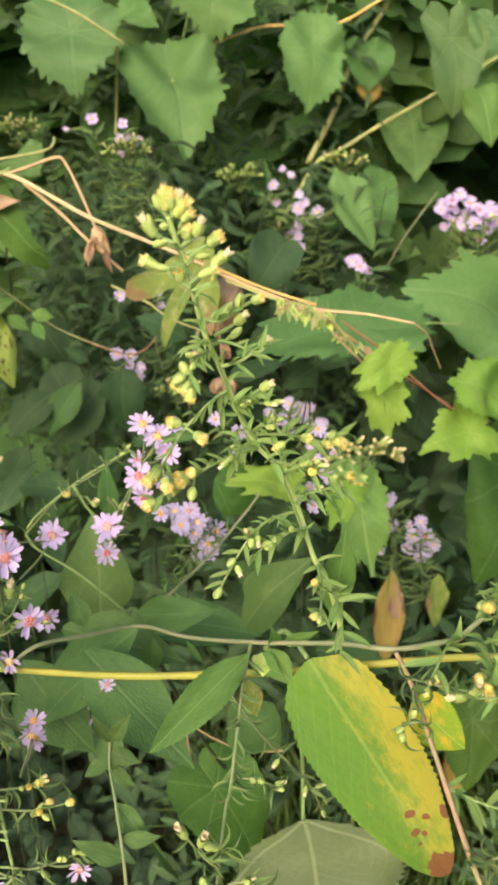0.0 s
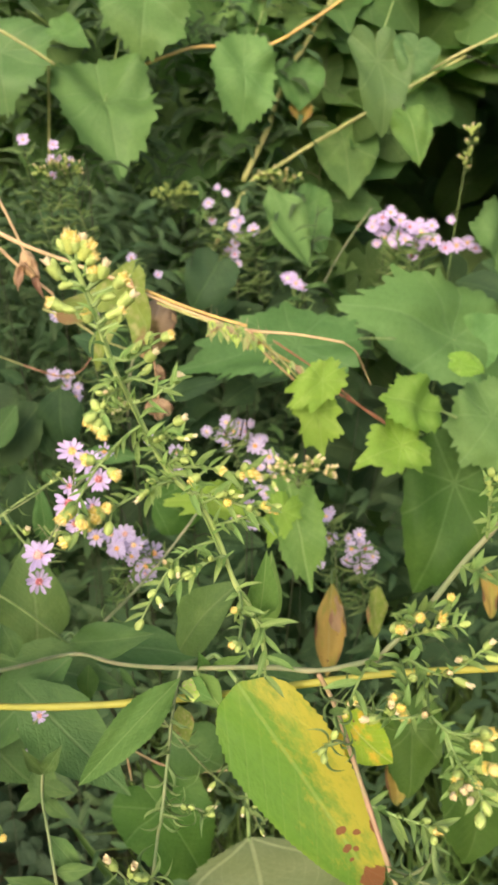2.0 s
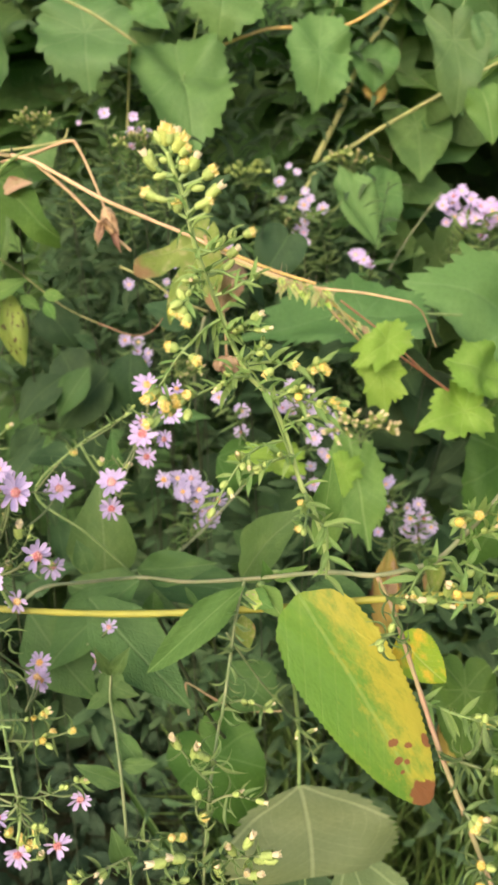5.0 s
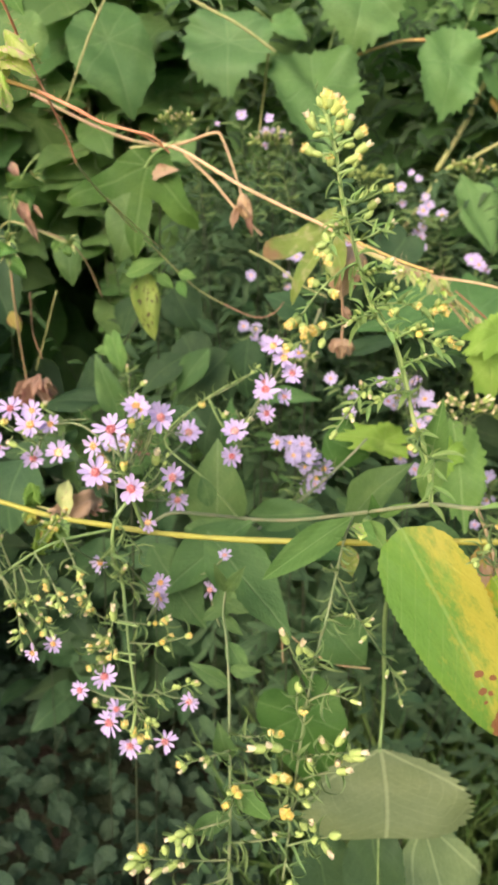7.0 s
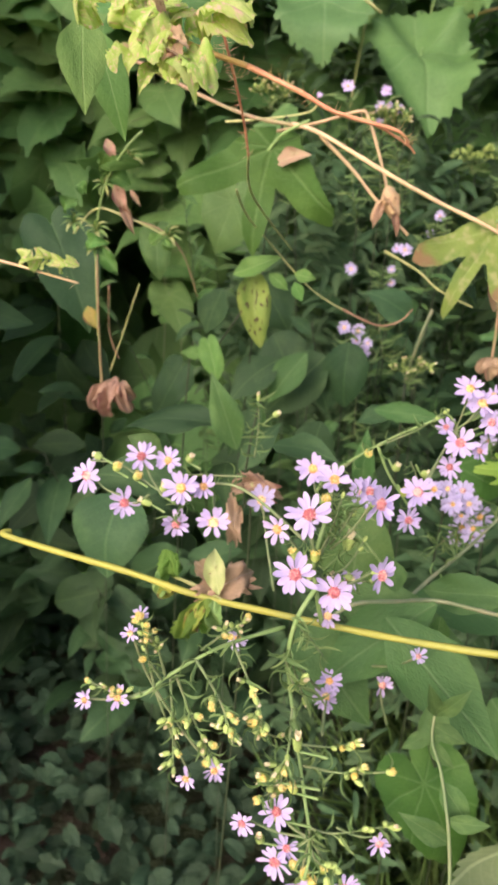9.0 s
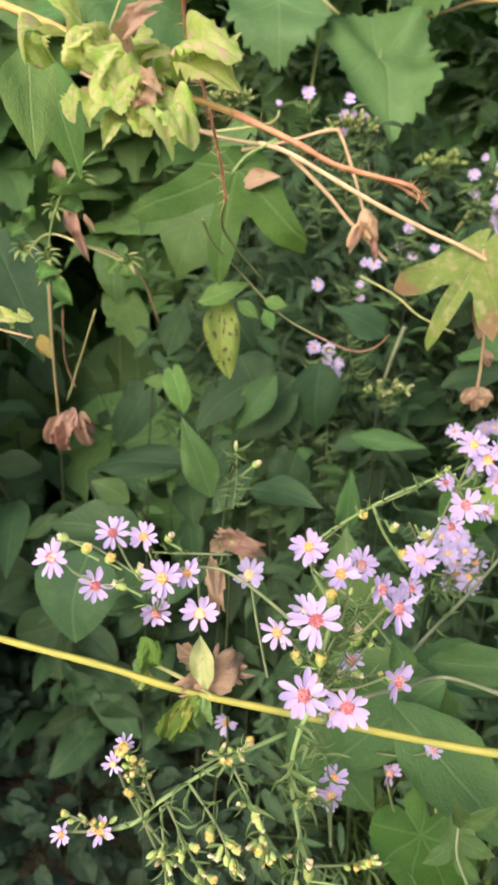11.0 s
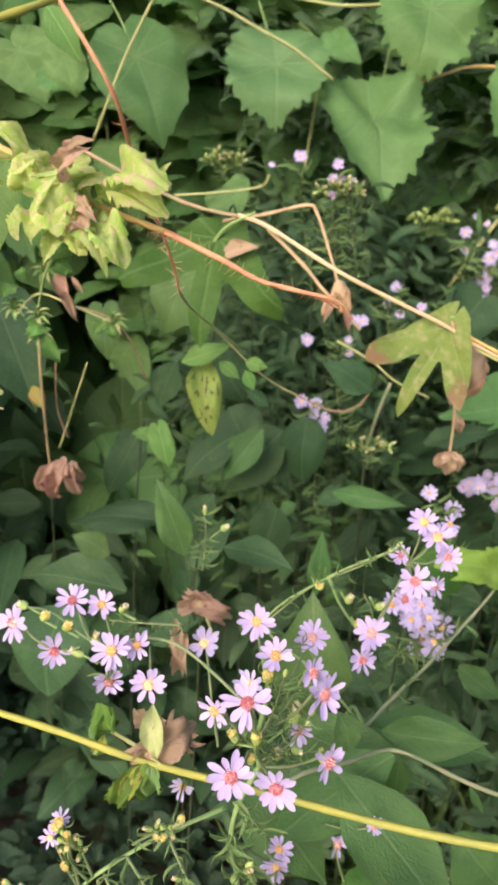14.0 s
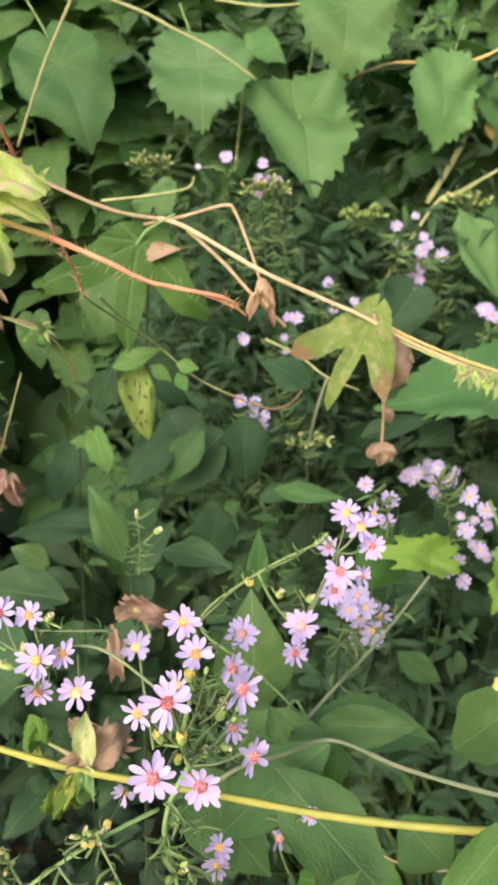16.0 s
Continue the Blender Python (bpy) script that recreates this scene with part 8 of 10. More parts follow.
stem(bramble, "tendril", [(-0.136, 0.28, 0.9088), (-0.1457, 0.35, 0.8869), (-0.1352, 0.42, 0.8526)], 0.0005, 0.0005, OLIVESTEM)
stem(bramble, "golden_cane", [(-0.2524, 0.25, 0.9771), (-0.1903, 0.21, 0.9703), (-0.1707, 0.21, 0.9748), (-0.1588, 0.22, 0.9806), (-0.1551, 0.232, 0.985)], 0.001, 0.0009, YSTEM)
leaf(bramble, "heart", CRUMPLE, (-0.1481, 0.222, 0.9386), (-0.1563, 0.216, 0.9472), 0.0103, (-0.3558, -0.55, 0.8), arch=0.5, fold=0.8, wave=0.2)
leaf(bramble, "cupped", CRUMPLE, (-0.1466, 0.22, 0.9382), (-0.156, 0.212, 0.9368), 0.0103, (0.4002, -0.55, 0.8), arch=0.5, fold=0.8, wave=0.2)
leaf(bramble, "cupped", CRUMPLE, (-0.1518, 0.218, 0.9437), (-0.147, 0.212, 0.9373), 0.0089, (0.0198, -0.55, 0.8), arch=0.5, fold=0.8, wave=0.2)
leaf(bramble, "heart", CRUMPLE, (-0.1474, 0.224, 0.9392), (-0.148, 0.218, 0.9488), 0.0096, (-0.2241, -0.55, 0.8), arch=0.5, fold=0.8, wave=0.2)
leaf(bramble, "cupped", CRUMPLE, (-0.1496, 0.224, 0.9385), (-0.1419, 0.218, 0.9479), 0.0086, (0.0182, -0.55, 0.8), arch=0.5, fold=0.8, wave=0.2)
leaf(bramble, "cupped", CRUMPLE, (-0.1588, 0.224, 0.9425), (-0.1608, 0.222, 0.9513), 0.0079, (-0.2963, -0.55, 0.8), arch=0.5, fold=0.8, wave=0.2)
leaf(bramble, "heart", CRUMPLE, (-0.1522, 0.218, 0.9386), (-0.1567, 0.214, 0.9308), 0.0078, (0.0149, -0.55, 0.8), arch=0.5, fold=0.8, wave=0.2)
leaf(bramble, "cupped", CRUMPLE, (-0.1423, 0.216, 0.9374), (-0.1459, 0.212, 0.9317), 0.0069, (0.4015, -0.55, 0.8), arch=0.5, fold=0.8, wave=0.2)
leaf(bramble, "cupped", CRUMPLE, (-0.1438, 0.226, 0.9374), (-0.1342, 0.226, 0.9438), 0.008, (-0.4544, -0.55, 0.8), arch=0.5, fold=0.8, wave=0.2)
leaf(bramble, "heart", CRUMPLE, (-0.1529, 0.215, 0.9406), (-0.1491, 0.212, 0.9476), 0.0082, (0.3272, -0.55, 0.8), arch=0.5, fold=0.8, wave=0.2)
leaf(bramble, "cupped", CRUMPLE, (-0.1478, 0.214, 0.9372), (-0.1505, 0.21, 0.9348), 0.0076, (0.2716, -0.55, 0.8), arch=0.5, fold=0.8, wave=0.2)
leaf(bramble, "cupped", CRUMPLE, (-0.1447, 0.221, 0.9408), (-0.1392, 0.218, 0.9468), 0.0077, (-0.3558, -0.55, 0.8), arch=0.5, fold=0.8, wave=0.2)
leaf(bramble, "heart", CRUMPLE, (-0.1511, 0.218, 0.9328), (-0.1542, 0.214, 0.9264), 0.006, (0.3214, -0.55, 0.8), arch=0.5, fold=0.8, wave=0.2)
leaf(bramble, "cupped", CRUMPLE, (-0.1575, 0.22, 0.9362), (-0.1625, 0.216, 0.9323), 0.0079, (-0.2963, -0.55, 0.8), arch=0.5, fold=0.8, wave=0.2)
leaf(bramble, "cupped", CRUMPLE, (-0.1592, 0.222, 0.9451), (-0.1629, 0.218, 0.9468), 0.0078, (-0.2285, -0.55, 0.8), arch=0.5, fold=0.8, wave=0.2)
leaf(bramble, "heart", CRUMPLE, (-0.1392, 0.213, 0.934), (-0.1346, 0.209, 0.9293), 0.0065, (-0.1267, -0.55, 0.8), arch=0.5, fold=0.8, wave=0.2)
leaf(bramble, "cupped", CRUMPLE, (-0.1382, 0.222, 0.9422), (-0.1236, 0.214, 0.9447), 0.0112, (0, -0.6, 0.8), arch=0.5, fold=0.8, wave=0.2)
leaf(bramble, "cupped", CRUMPLE, (-0.1387, 0.222, 0.9405), (-0.1244, 0.214, 0.9396), 0.0083, (0, -0.6, 0.8), arch=0.5, fold=0.8, wave=0.2)
leaf(bramble, "heart", CRUMPLE, (-0.1449, 0.22, 0.9354), (-0.1381, 0.212, 0.9258), 0.0115, (0, -0.6, 0.8), arch=0.5, fold=0.8, wave=0.2)
leaf(bramble, "cupped", CRUMPLE, (-0.1438, 0.22, 0.9358), (-0.1336, 0.212, 0.9274), 0.0087, (0, -0.6, 0.8), arch=0.5, fold=0.8, wave=0.2)
leaf(bramble, "cupped", CRUMPLE, (-0.1453, 0.22, 0.935), (-0.1446, 0.212, 0.9296), 0.0068, (0, -0.6, 0.8), arch=0.5, fold=0.8, wave=0.2)
leaf(bramble, "heart", BLUSH, (-0.1455, 0.213, 0.9417), (-0.1394, 0.21, 0.9379), 0.0052, arch=0.35, fold=0.8, wave=0.2)
leaf(bramble, "heart", BLUSH, (-0.1448, 0.213, 0.9387), (-0.1409, 0.21, 0.9347), 0.0061, arch=0.35, fold=0.8, wave=0.2)
leaf(bramble, "heart", BLUSH, (-0.1439, 0.213, 0.9375), (-0.1466, 0.21, 0.9352), 0.0045, arch=0.35, fold=0.8, wave=0.2)
leaf(bramble, "heart", BLUSH, (-0.1474, 0.213, 0.9477), (-0.141, 0.21, 0.9538), 0.0061, arch=0.35, fold=0.8, wave=0.2)
leaf(bramble, "heart", BLUSH, (-0.1459, 0.213, 0.9519), (-0.1401, 0.21, 0.9555), 0.0046, arch=0.35, fold=0.8, wave=0.2)
leaf(bramble, "heart", CRUMPLE, (-0.1272, 0.224, 0.9468), (-0.125, 0.222, 0.9512), 0.004, arch=0.5, fold=0.8, wave=0.2)
leaf(bramble, "cupped", CRUMPLE, (-0.1498, 0.224, 0.9475), (-0.1446, 0.222, 0.9503), 0.0054, arch=0.5, fold=0.8, wave=0.2)
leaf(bramble, "lance", FRESH, (-0.1913, 0.27, 0.95), (-0.1878, 0.26, 0.9194), 0.0168, (0.3, -0.8, 0.4))
leaf(bramble, "lance", FRESH, (-0.2021, 0.31, 0.9488), (-0.1912, 0.31, 0.909), 0.0157, (0.3, -0.8, 0.4), arch=0.1, fold=0.4)
leaf(bramble, "lance", FRESH, (-0.2244, 0.4, 1.004), (-0.2092, 0.4, 0.9819), 0.0153)

TWIG = [(-0.3304, 0.3, 0.8921), (-0.270, 0.300, 0.866), (-0.235, 0.302, 0.8575), (-0.211, 0.3028, 0.8526)]
stem(bramble, "cane_tip", TWIG, 0.0009, 0.0004, STRAW, "straw-coloured cane end with fine bristles")
thorns(bramble, TWIG[1:], 0.004, STRAW, 2, 21)
_c = random.Random(61)
for i in range(7):
    at = Vector((-0.2330 + 0.003 * i, 0.3000, 0.8590)) + Vector((0, 0, _c.uniform(-0.001, 0.003)))
    way = Vector((_c.uniform(-0.6, 1), _c.uniform(-0.8, 0), _c.uniform(-0.2, 1))).normalized()
    leaf(bramble, ("cupped", "heart")[i % 2], CRUMPLE, at, at + way * _c.uniform(0.006, 0.010), _c.uniform(0.005, 0.008), (way.z * 0.5, -0.7, 0.6), arch=0.5, fold=0.8, wave=0.2, name="husk")
for i in range(6):   # smaller husks along the cane
    f = i / 5
    at = Vector((-0.1720, 0.2290, 0.9520)).lerp(Vector((-0.1560, 0.2260, 0.9450)), f) + Vector((0, -0.002, _c.uniform(-0.003, 0.003)))
    way = Vector((_c.uniform(-1, 1), _c.uniform(-0.8, 0), _c.uniform(-1, 0.7))).normalized()
    leaf(bramble, ("cupped", "heart")[i % 2], CRUMPLE, at, at + way * _c.uniform(0.006, 0.011), _c.uniform(0.005, 0.009), (way.z * 0.5, -0.7, 0.6), arch=0.5, fold=0.8, wave=0.2, name="husk")

# withered climbing stem with dried leaves
wither = plant("withered_vine", (-0.33, 0.6, 0.03), "withered brown vine with dried curled leaves hanging", "vine")
stem(wither, "root_stalk", [(-0.33, 0.6, 0.03), (-0.33, 0.62, 0.4), (-0.3021, 0.56, 0.694)], 0.0005, 0.0006, SHADESTEM)
stem(wither, "stalk", [(-0.3021, 0.56, 0.694), (-0.2879, 0.52, 0.7677), (-0.2802, 0.5, 0.8079), (-0.2752, 0.49, 0.8415), (-0.264, 0.48, 0.8729), (-0.2467, 0.47, 0.8957), (-0.2361, 0.47, 0.9061)], 0.0008, 0.0007, STEM)
stem(wither, "stalk", [(-0.2999, 0.555, 0.6975), (-0.2874, 0.52, 0.7612), (-0.2783, 0.497, 0.805), (-0.276, 0.492, 0.8259)], 0.0009, 0.0008, ROSY)
stem(wither, "tendril", [(-0.2483, 0.48, 0.8532), (-0.2298, 0.49, 0.8455), (-0.218, 0.5, 0.8294), (-0.2127, 0.52, 0.7967)], 0.0007, 0.0005, ROSY)
stem(wither, "tendril", [(-0.2952, 0.5, 0.8375), (-0.2744, 0.49, 0.8562), (-0.2483, 0.48, 0.8532), (-0.2262, 0.49, 0.8422)], 0.0008, 0.0006, OLIVESTEM)
stem(wither, "tendril", [(-0.2688, 0.56, 0.7921), (-0.2874, 0.57, 0.7456), (-0.298, 0.57, 0.7152)], 0.0006, 0.0005, OLIVESTEM)
stem(wither, "tendril", [(-0.2934, 0.56, 0.7897), (-0.298, 0.57, 0.7492), (-0.2905, 0.57, 0.7259)], 0.0006, 0.0005, BROWN)
leaf(wither, "cupped", DRY, (-0.2836, 0.545, 0.7166), (-0.2909, 0.545, 0.6849), 0.0137, arch=0.4, fold=1.3, wave=0.3)
leaf(wither, "cupped", DRY, (-0.289, 0.5468, 0.7137), (-0.3055, 0.5468, 0.6886), 0.0121, arch=0.4, fold=1.3, wave=0.3)
leaf(wither, "cupped", DRY, (-0.2821, 0.5468, 0.7146), (-0.2737, 0.5468, 0.6897), 0.0121, arch=0.4, fold=1.3, wave=0.3)
leaf(wither, "cupped", DRY, (-0.287, 0.548, 0.7178), (-0.2808, 0.548, 0.6971), 0.011, arch=0.4, fold=1.3, wave=0.3)
leaf(wither, "cupped", DRY, (-0.2915, 0.5498, 0.7146), (-0.2979, 0.5498, 0.6952), 0.0094, arch=0.4, fold=1.3, wave=0.3)
leaf(wither, "cupped", DRY, (-0.2814, 0.551, 0.7143), (-0.2712, 0.551, 0.6994), 0.0083, arch=0.4, fold=1.3, wave=0.3)
leaf(wither, "lance", BLUSH, (-0.2628, 0.48, 0.8999), (-0.2562, 0.48, 0.8871), 0.0072, arch=0.3, fold=1.2, wave=0.25)
leaf(wither, "lance", BLUSH, (-0.2566, 0.48, 0.8769), (-0.2483, 0.48, 0.8532), 0.0088, arch=0.3, fold=1.2, wave=0.25)
leaf(wither, "lance", BLUSH, (-0.2478, 0.48, 0.8707), (-0.2408, 0.48, 0.8609), 0.0039, arch=0.3, fold=1.2, wave=0.25)
leaf(wither, "lance", DRY, (-0.2533, 0.48, 0.8668), (-0.245, 0.48, 0.8428), 0.0064, arch=0.3, fold=1.2, wave=0.25)
leaf(wither, "lance", OLIVE, (-0.2689, 0.48, 0.8828), (-0.2401, 0.48, 0.8866), 0.0151, arch=0.3, fold=1.2, wave=0.25)
leaf(wither, "lance", FRESH, (-0.2477, 0.48, 0.8742), (-0.262, 0.48, 0.8765), 0.0138, arch=0.3, fold=1.2, wave=0.25)
leaf(wither, "lance", FRESH, (-0.279, 0.48, 0.8324), (-0.2637, 0.48, 0.8374), 0.0129, arch=0.3, fold=1.2, wave=0.25)
leaf(wither, "lance", FRESH, (-0.2677, 0.48, 0.8334), (-0.2571, 0.48, 0.8158), 0.0108, arch=0.3, fold=1.2, wave=0.25)
leaf(wither, "lance", FRESH, (-0.2266, 0.48, 0.8444), (-0.2341, 0.48, 0.8365), 0.0085, arch=0.3, fold=1.2, wave=0.25)
leaf(wither, "lance", FRESH, (-0.2248, 0.48, 0.8428), (-0.2212, 0.48, 0.8341), 0.0071, arch=0.3, fold=1.2, wave=0.25)
leaf(wither, "lance", FRESH, (-0.2829, 0.48, 0.8626), (-0.2928, 0.48, 0.8529), 0.0099, arch=0.3, fold=1.2, wave=0.25)
leaf(wither, "lance", FRESH, (-0.2771, 0.48, 0.8666), (-0.2842, 0.48, 0.8713), 0.0084, arch=0.3, fold=1.2, wave=0.25)
leaf(wither, "heart", DEEP, (-0.3321, 0.56, 0.8167), (-0.3069, 0.55, 0.7515), 0.0558, (0.2, -0.75, 0.6))
leaf(wither, "lance", OCHRE, (-0.3071, 0.548, 0.774), (-0.299, 0.548, 0.7558), 0.0129)
leaflet(wither, (-0.2731, 0.487, 0.8423), (0.8612, -0.4748, 0.1814), 0.0147, 0.0025, SICKLE)
leaflet(wither, (-0.2731, 0.487, 0.8423), (0.8057, -0.5532, -0.2118), 0.0127, 0.0025, SMALL)
leaflet(wither, (-0.2731, 0.487, 0.8423), (0.4204, -0.6909, -0.5882), 0.0101, 0.0025, STALE)
leaflet(wither, (-0.2731, 0.487, 0.8423), (-0.2502, -0.7573, -0.6032), 0.0092, 0.0025, SICKLE)
leaflet(wither, (-0.2731, 0.487, 0.8423), (-0.6627, -0.7277, -0.1769), 0.0096, 0.0025, SMALL)
leaflet(wither, (-0.2731, 0.487, 0.8423), (-0.602, -0.7018, 0.3809), 0.01, 0.0025, STALE)
leaflet(wither, (-0.2731, 0.487, 0.8423), (-0.1302, -0.6384, 0.7586), 0.011, 0.0025, SICKLE)
leaflet(wither, (-0.2731, 0.487, 0.8423), (0.3958, -0.5352, 0.7463), 0.0131, 0.0025, SMALL)
leaflet(wither, (-0.2731, 0.487, 0.8423), (0.7235, -0.4715, 0.5043), 0.0148, 0.0025, STALE)
leaflet(wither, (-0.2737, 0.487, 0.8312), (0.6949, -0.6091, -0.3822), 0.0115, 0.0026, SICKLE)
leaflet(wither, (-0.2737, 0.487, 0.8312), (0.1389, -0.7385, -0.6598), 0.0095, 0.0026, SMALL)
leaflet(wither, (-0.2737, 0.487, 0.8312), (-0.4886, -0.7471, -0.4507), 0.0094, 0.0026, STALE)
leaflet(wither, (-0.2737, 0.487, 0.8312), (-0.699, -0.7113, 0.0741), 0.0098, 0.0026, SICKLE)
leaflet(wither, (-0.2737, 0.487, 0.8312), (-0.4348, -0.6728, 0.5986), 0.0104, 0.0026, SMALL)
leaflet(wither, (-0.2737, 0.487, 0.8312), (0.1102, -0.582, 0.8057), 0.012, 0.0026, STALE)
leaflet(wither, (-0.2737, 0.487, 0.8312), (0.5564, -0.4917, 0.6698), 0.0142, 0.0026, SICKLE)
leaflet(wither, (-0.2737, 0.487, 0.8312), (0.8013, -0.4593, 0.3834), 0.0152, 0.0026, SMALL)
leaflet(wither, (-0.2737, 0.487, 0.8312), (0.8672, -0.4975, 0.0223), 0.0141, 0.0026, STALE)
leaflet(wither, (-0.2669, 0.487, 0.8715), (-0.1513, -0.7545, -0.6387), 0.0093, 0.0025, SICKLE)
leaflet(wither, (-0.2669, 0.487, 0.8715), (-0.6188, -0.7364, -0.2735), 0.0095, 0.0025, SMALL)
leaflet(wither, (-0.2669, 0.487, 0.8715), (-0.6395, -0.7216, 0.2652), 0.0097, 0.0025, STALE)
leaflet(wither, (-0.2669, 0.487, 0.8715), (-0.2207, -0.6833, 0.696), 0.0102, 0.0025, SICKLE)
leaflet(wither, (-0.2669, 0.487, 0.8715), (0.3362, -0.5799, 0.7421), 0.0121, 0.0025, SMALL)
leaflet(wither, (-0.2669, 0.487, 0.8715), (0.6981, -0.4981, 0.5143), 0.0141, 0.0025, STALE)
leaflet(wither, (-0.2669, 0.487, 0.8715), (0.8539, -0.4845, 0.19), 0.0144, 0.0025, SICKLE)
leaflet(wither, (-0.2669, 0.487, 0.8715), (0.8154, -0.547, -0.1895), 0.0128, 0.0025, SMALL)
leaflet(wither, (-0.2669, 0.487, 0.8715), (0.4767, -0.6744, -0.5638), 0.0104, 0.0025, STALE)
leaflet(wither, (-0.2498, 0.487, 0.8867), (-0.6861, -0.7247, -0.0639), 0.0097, 0.0024, SICKLE)
leaflet(wither, (-0.2498, 0.487, 0.8867), (-0.5246, -0.7187, 0.4564), 0.0097, 0.0024, SMALL)
leaflet(wither, (-0.2498, 0.487, 0.8867), (0.0015, -0.6626, 0.7489), 0.0106, 0.0024, STALE)
leaflet(wither, (-0.2498, 0.487, 0.8867), (0.5066, -0.5602, 0.6553), 0.0125, 0.0024, SICKLE)
leaflet(wither, (-0.2498, 0.487, 0.8867), (0.7819, -0.5017, 0.37), 0.014, 0.0024, SMALL)
leaflet(wither, (-0.2498, 0.487, 0.8867), (0.8566, -0.5158, 0.0166), 0.0136, 0.0024, STALE)
leaflet(wither, (-0.2498, 0.487, 0.8867), (0.7016, -0.6061, -0.3747), 0.0115, 0.0024, SICKLE)
leaflet(wither, (-0.2498, 0.487, 0.8867), (0.2033, -0.726, -0.657), 0.0096, 0.0024, SMALL)
leaflet(wither, (-0.2498, 0.487, 0.8867), (-0.416, -0.7492, -0.5154), 0.0093, 0.0024, STALE)
leaflet(wither, (-0.2233, 0.487, 0.8424), (-0.3616, -0.6498, 0.6686), 0.0108, 0.0025, SICKLE)
leaflet(wither, (-0.2233, 0.487, 0.8424), (0.1802, -0.5781, 0.7958), 0.0121, 0.0025, SMALL)
leaflet(wither, (-0.2233, 0.487, 0.8424), (0.6024, -0.5109, 0.6133), 0.0137, 0.0025, STALE)
leaflet(wither, (-0.2233, 0.487, 0.8424), (0.8178, -0.4973, 0.2897), 0.0141, 0.0025, SICKLE)
leaflet(wither, (-0.2233, 0.487, 0.8424), (0.8254, -0.5543, -0.1066), 0.0126, 0.0025, SMALL)
leaflet(wither, (-0.2233, 0.487, 0.8424), (0.5265, -0.6764, -0.515), 0.0103, 0.0025, STALE)
leaflet(wither, (-0.2233, 0.487, 0.8424), (-0.1176, -0.7562, -0.6437), 0.0093, 0.0025, SICKLE)
leaflet(wither, (-0.2233, 0.487, 0.8424), (-0.6247, -0.7209, -0.3001), 0.0097, 0.0025, SMALL)
leaflet(wither, (-0.2233, 0.487, 0.8424), (-0.6939, -0.6829, 0.2283), 0.0102, 0.0025, STALE)
leaflet(wither, (-0.2888, 0.487, 0.8464), (0.4784, -0.5184, 0.7088), 0.0135, 0.0025, SICKLE)
leaflet(wither, (-0.2888, 0.487, 0.8464), (0.7656, -0.461, 0.4488), 0.0152, 0.0025, SMALL)
leaflet(wither, (-0.2888, 0.487, 0.8464), (0.8729, -0.4746, 0.1131), 0.0148, 0.0025, STALE)
leaflet(wither, (-0.2888, 0.487, 0.8464), (0.7749, -0.5657, -0.2819), 0.0124, 0.0025, SICKLE)
leaflet(wither, (-0.2888, 0.487, 0.8464), (0.329, -0.7064, -0.6268), 0.0099, 0.0025, SMALL)
leaflet(wither, (-0.2888, 0.487, 0.8464), (-0.3365, -0.7571, -0.56), 0.0092, 0.0025, STALE)
leaflet(wither, (-0.2888, 0.487, 0.8464), (-0.6763, -0.731, -0.0914), 0.0096, 0.0025, SICKLE)
leaflet(wither, (-0.2888, 0.487, 0.8464), (-0.5307, -0.707, 0.4675), 0.0099, 0.0025, SMALL)
leaflet(wither, (-0.2888, 0.487, 0.8464), (-0.0066, -0.6254, 0.7802), 0.0112, 0.0025, STALE)

# deep green leafy plants in the shade
shade = plant("shade_plant", (-0.17, 0.42, 0.03), "shade plant with deep green pointed leaves", "plant", "shade plants")
stem(shade, "stalk", [(-0.17, 0.42, 0.03), (-0.1412, 0.36, 0.6617), (-0.1446, 0.36, 0.725), (-0.1439, 0.36, 0.7527), (-0.1391, 0.36, 0.7859)], 0.0007, 0.0006, SHADESTEM)
leaf(shade, "lance", LANCE, (-0.1547, 0.385, 0.7451), (-0.1708, 0.385, 0.7899), 0.0188)
leaf(shade, "lance", DEEP, (-0.1703, 0.42, 0.7458), (-0.2382, 0.43, 0.7303), 0.0261, (0, -0.4, 0.9))
leaf(shade, "lance", DEEP, (-0.136, 0.4, 0.7446), (-0.0959, 0.38, 0.7478), 0.0217, (0, -0.4, 0.9))
leaf(shade, "lance", LANCE, (-0.2089, 0.42, 0.7171), (-0.2319, 0.42, 0.7285), 0.0173)
leaf(shade, "lance", DEEP, (-0.1921, 0.4, 0.7061), (-0.2609, 0.42, 0.6953), 0.0346, (0, -0.4, 0.9))
leaf(shade, "lance", LANCE, (-0.0828, 0.395, 0.7241), (-0.083, 0.395, 0.7643), 0.013)
leaf(shade, "ovate", DEEP, (-0.2145, 0.36, 0.7211), (-0.218, 0.34, 0.6762), 0.0456, (0, -0.5, 0.8))
leaf(shade, "lance", DEEP, (-0.1592, 0.42, 0.7144), (-0.1361, 0.44, 0.742), 0.0172)
sprig(shade, [(-0.1394, 0.355, 0.7564), (-0.1379, 0.353, 0.774), (-0.1385, 0.352, 0.79)], 27, 0.0097, 1, ("cream",), 0.0048, 0.0005, seed=401)
bud(shade, (-0.1304, 0.352, 0.7819), (-0.1269, 0.352, 0.7848), 0.0035, "cream")
stem(shade, "bud_stalk", [(-0.1358, 0.352, 0.7764), (-0.1304, 0.352, 0.7819)], 0.0005, 0.0004, STEM)
leaf(shade, "young", DRY, (-0.137, 0.335, 0.7514), (-0.148, 0.335, 0.7442), 0.0098, arch=0.35, fold=1.1, wave=0.3)
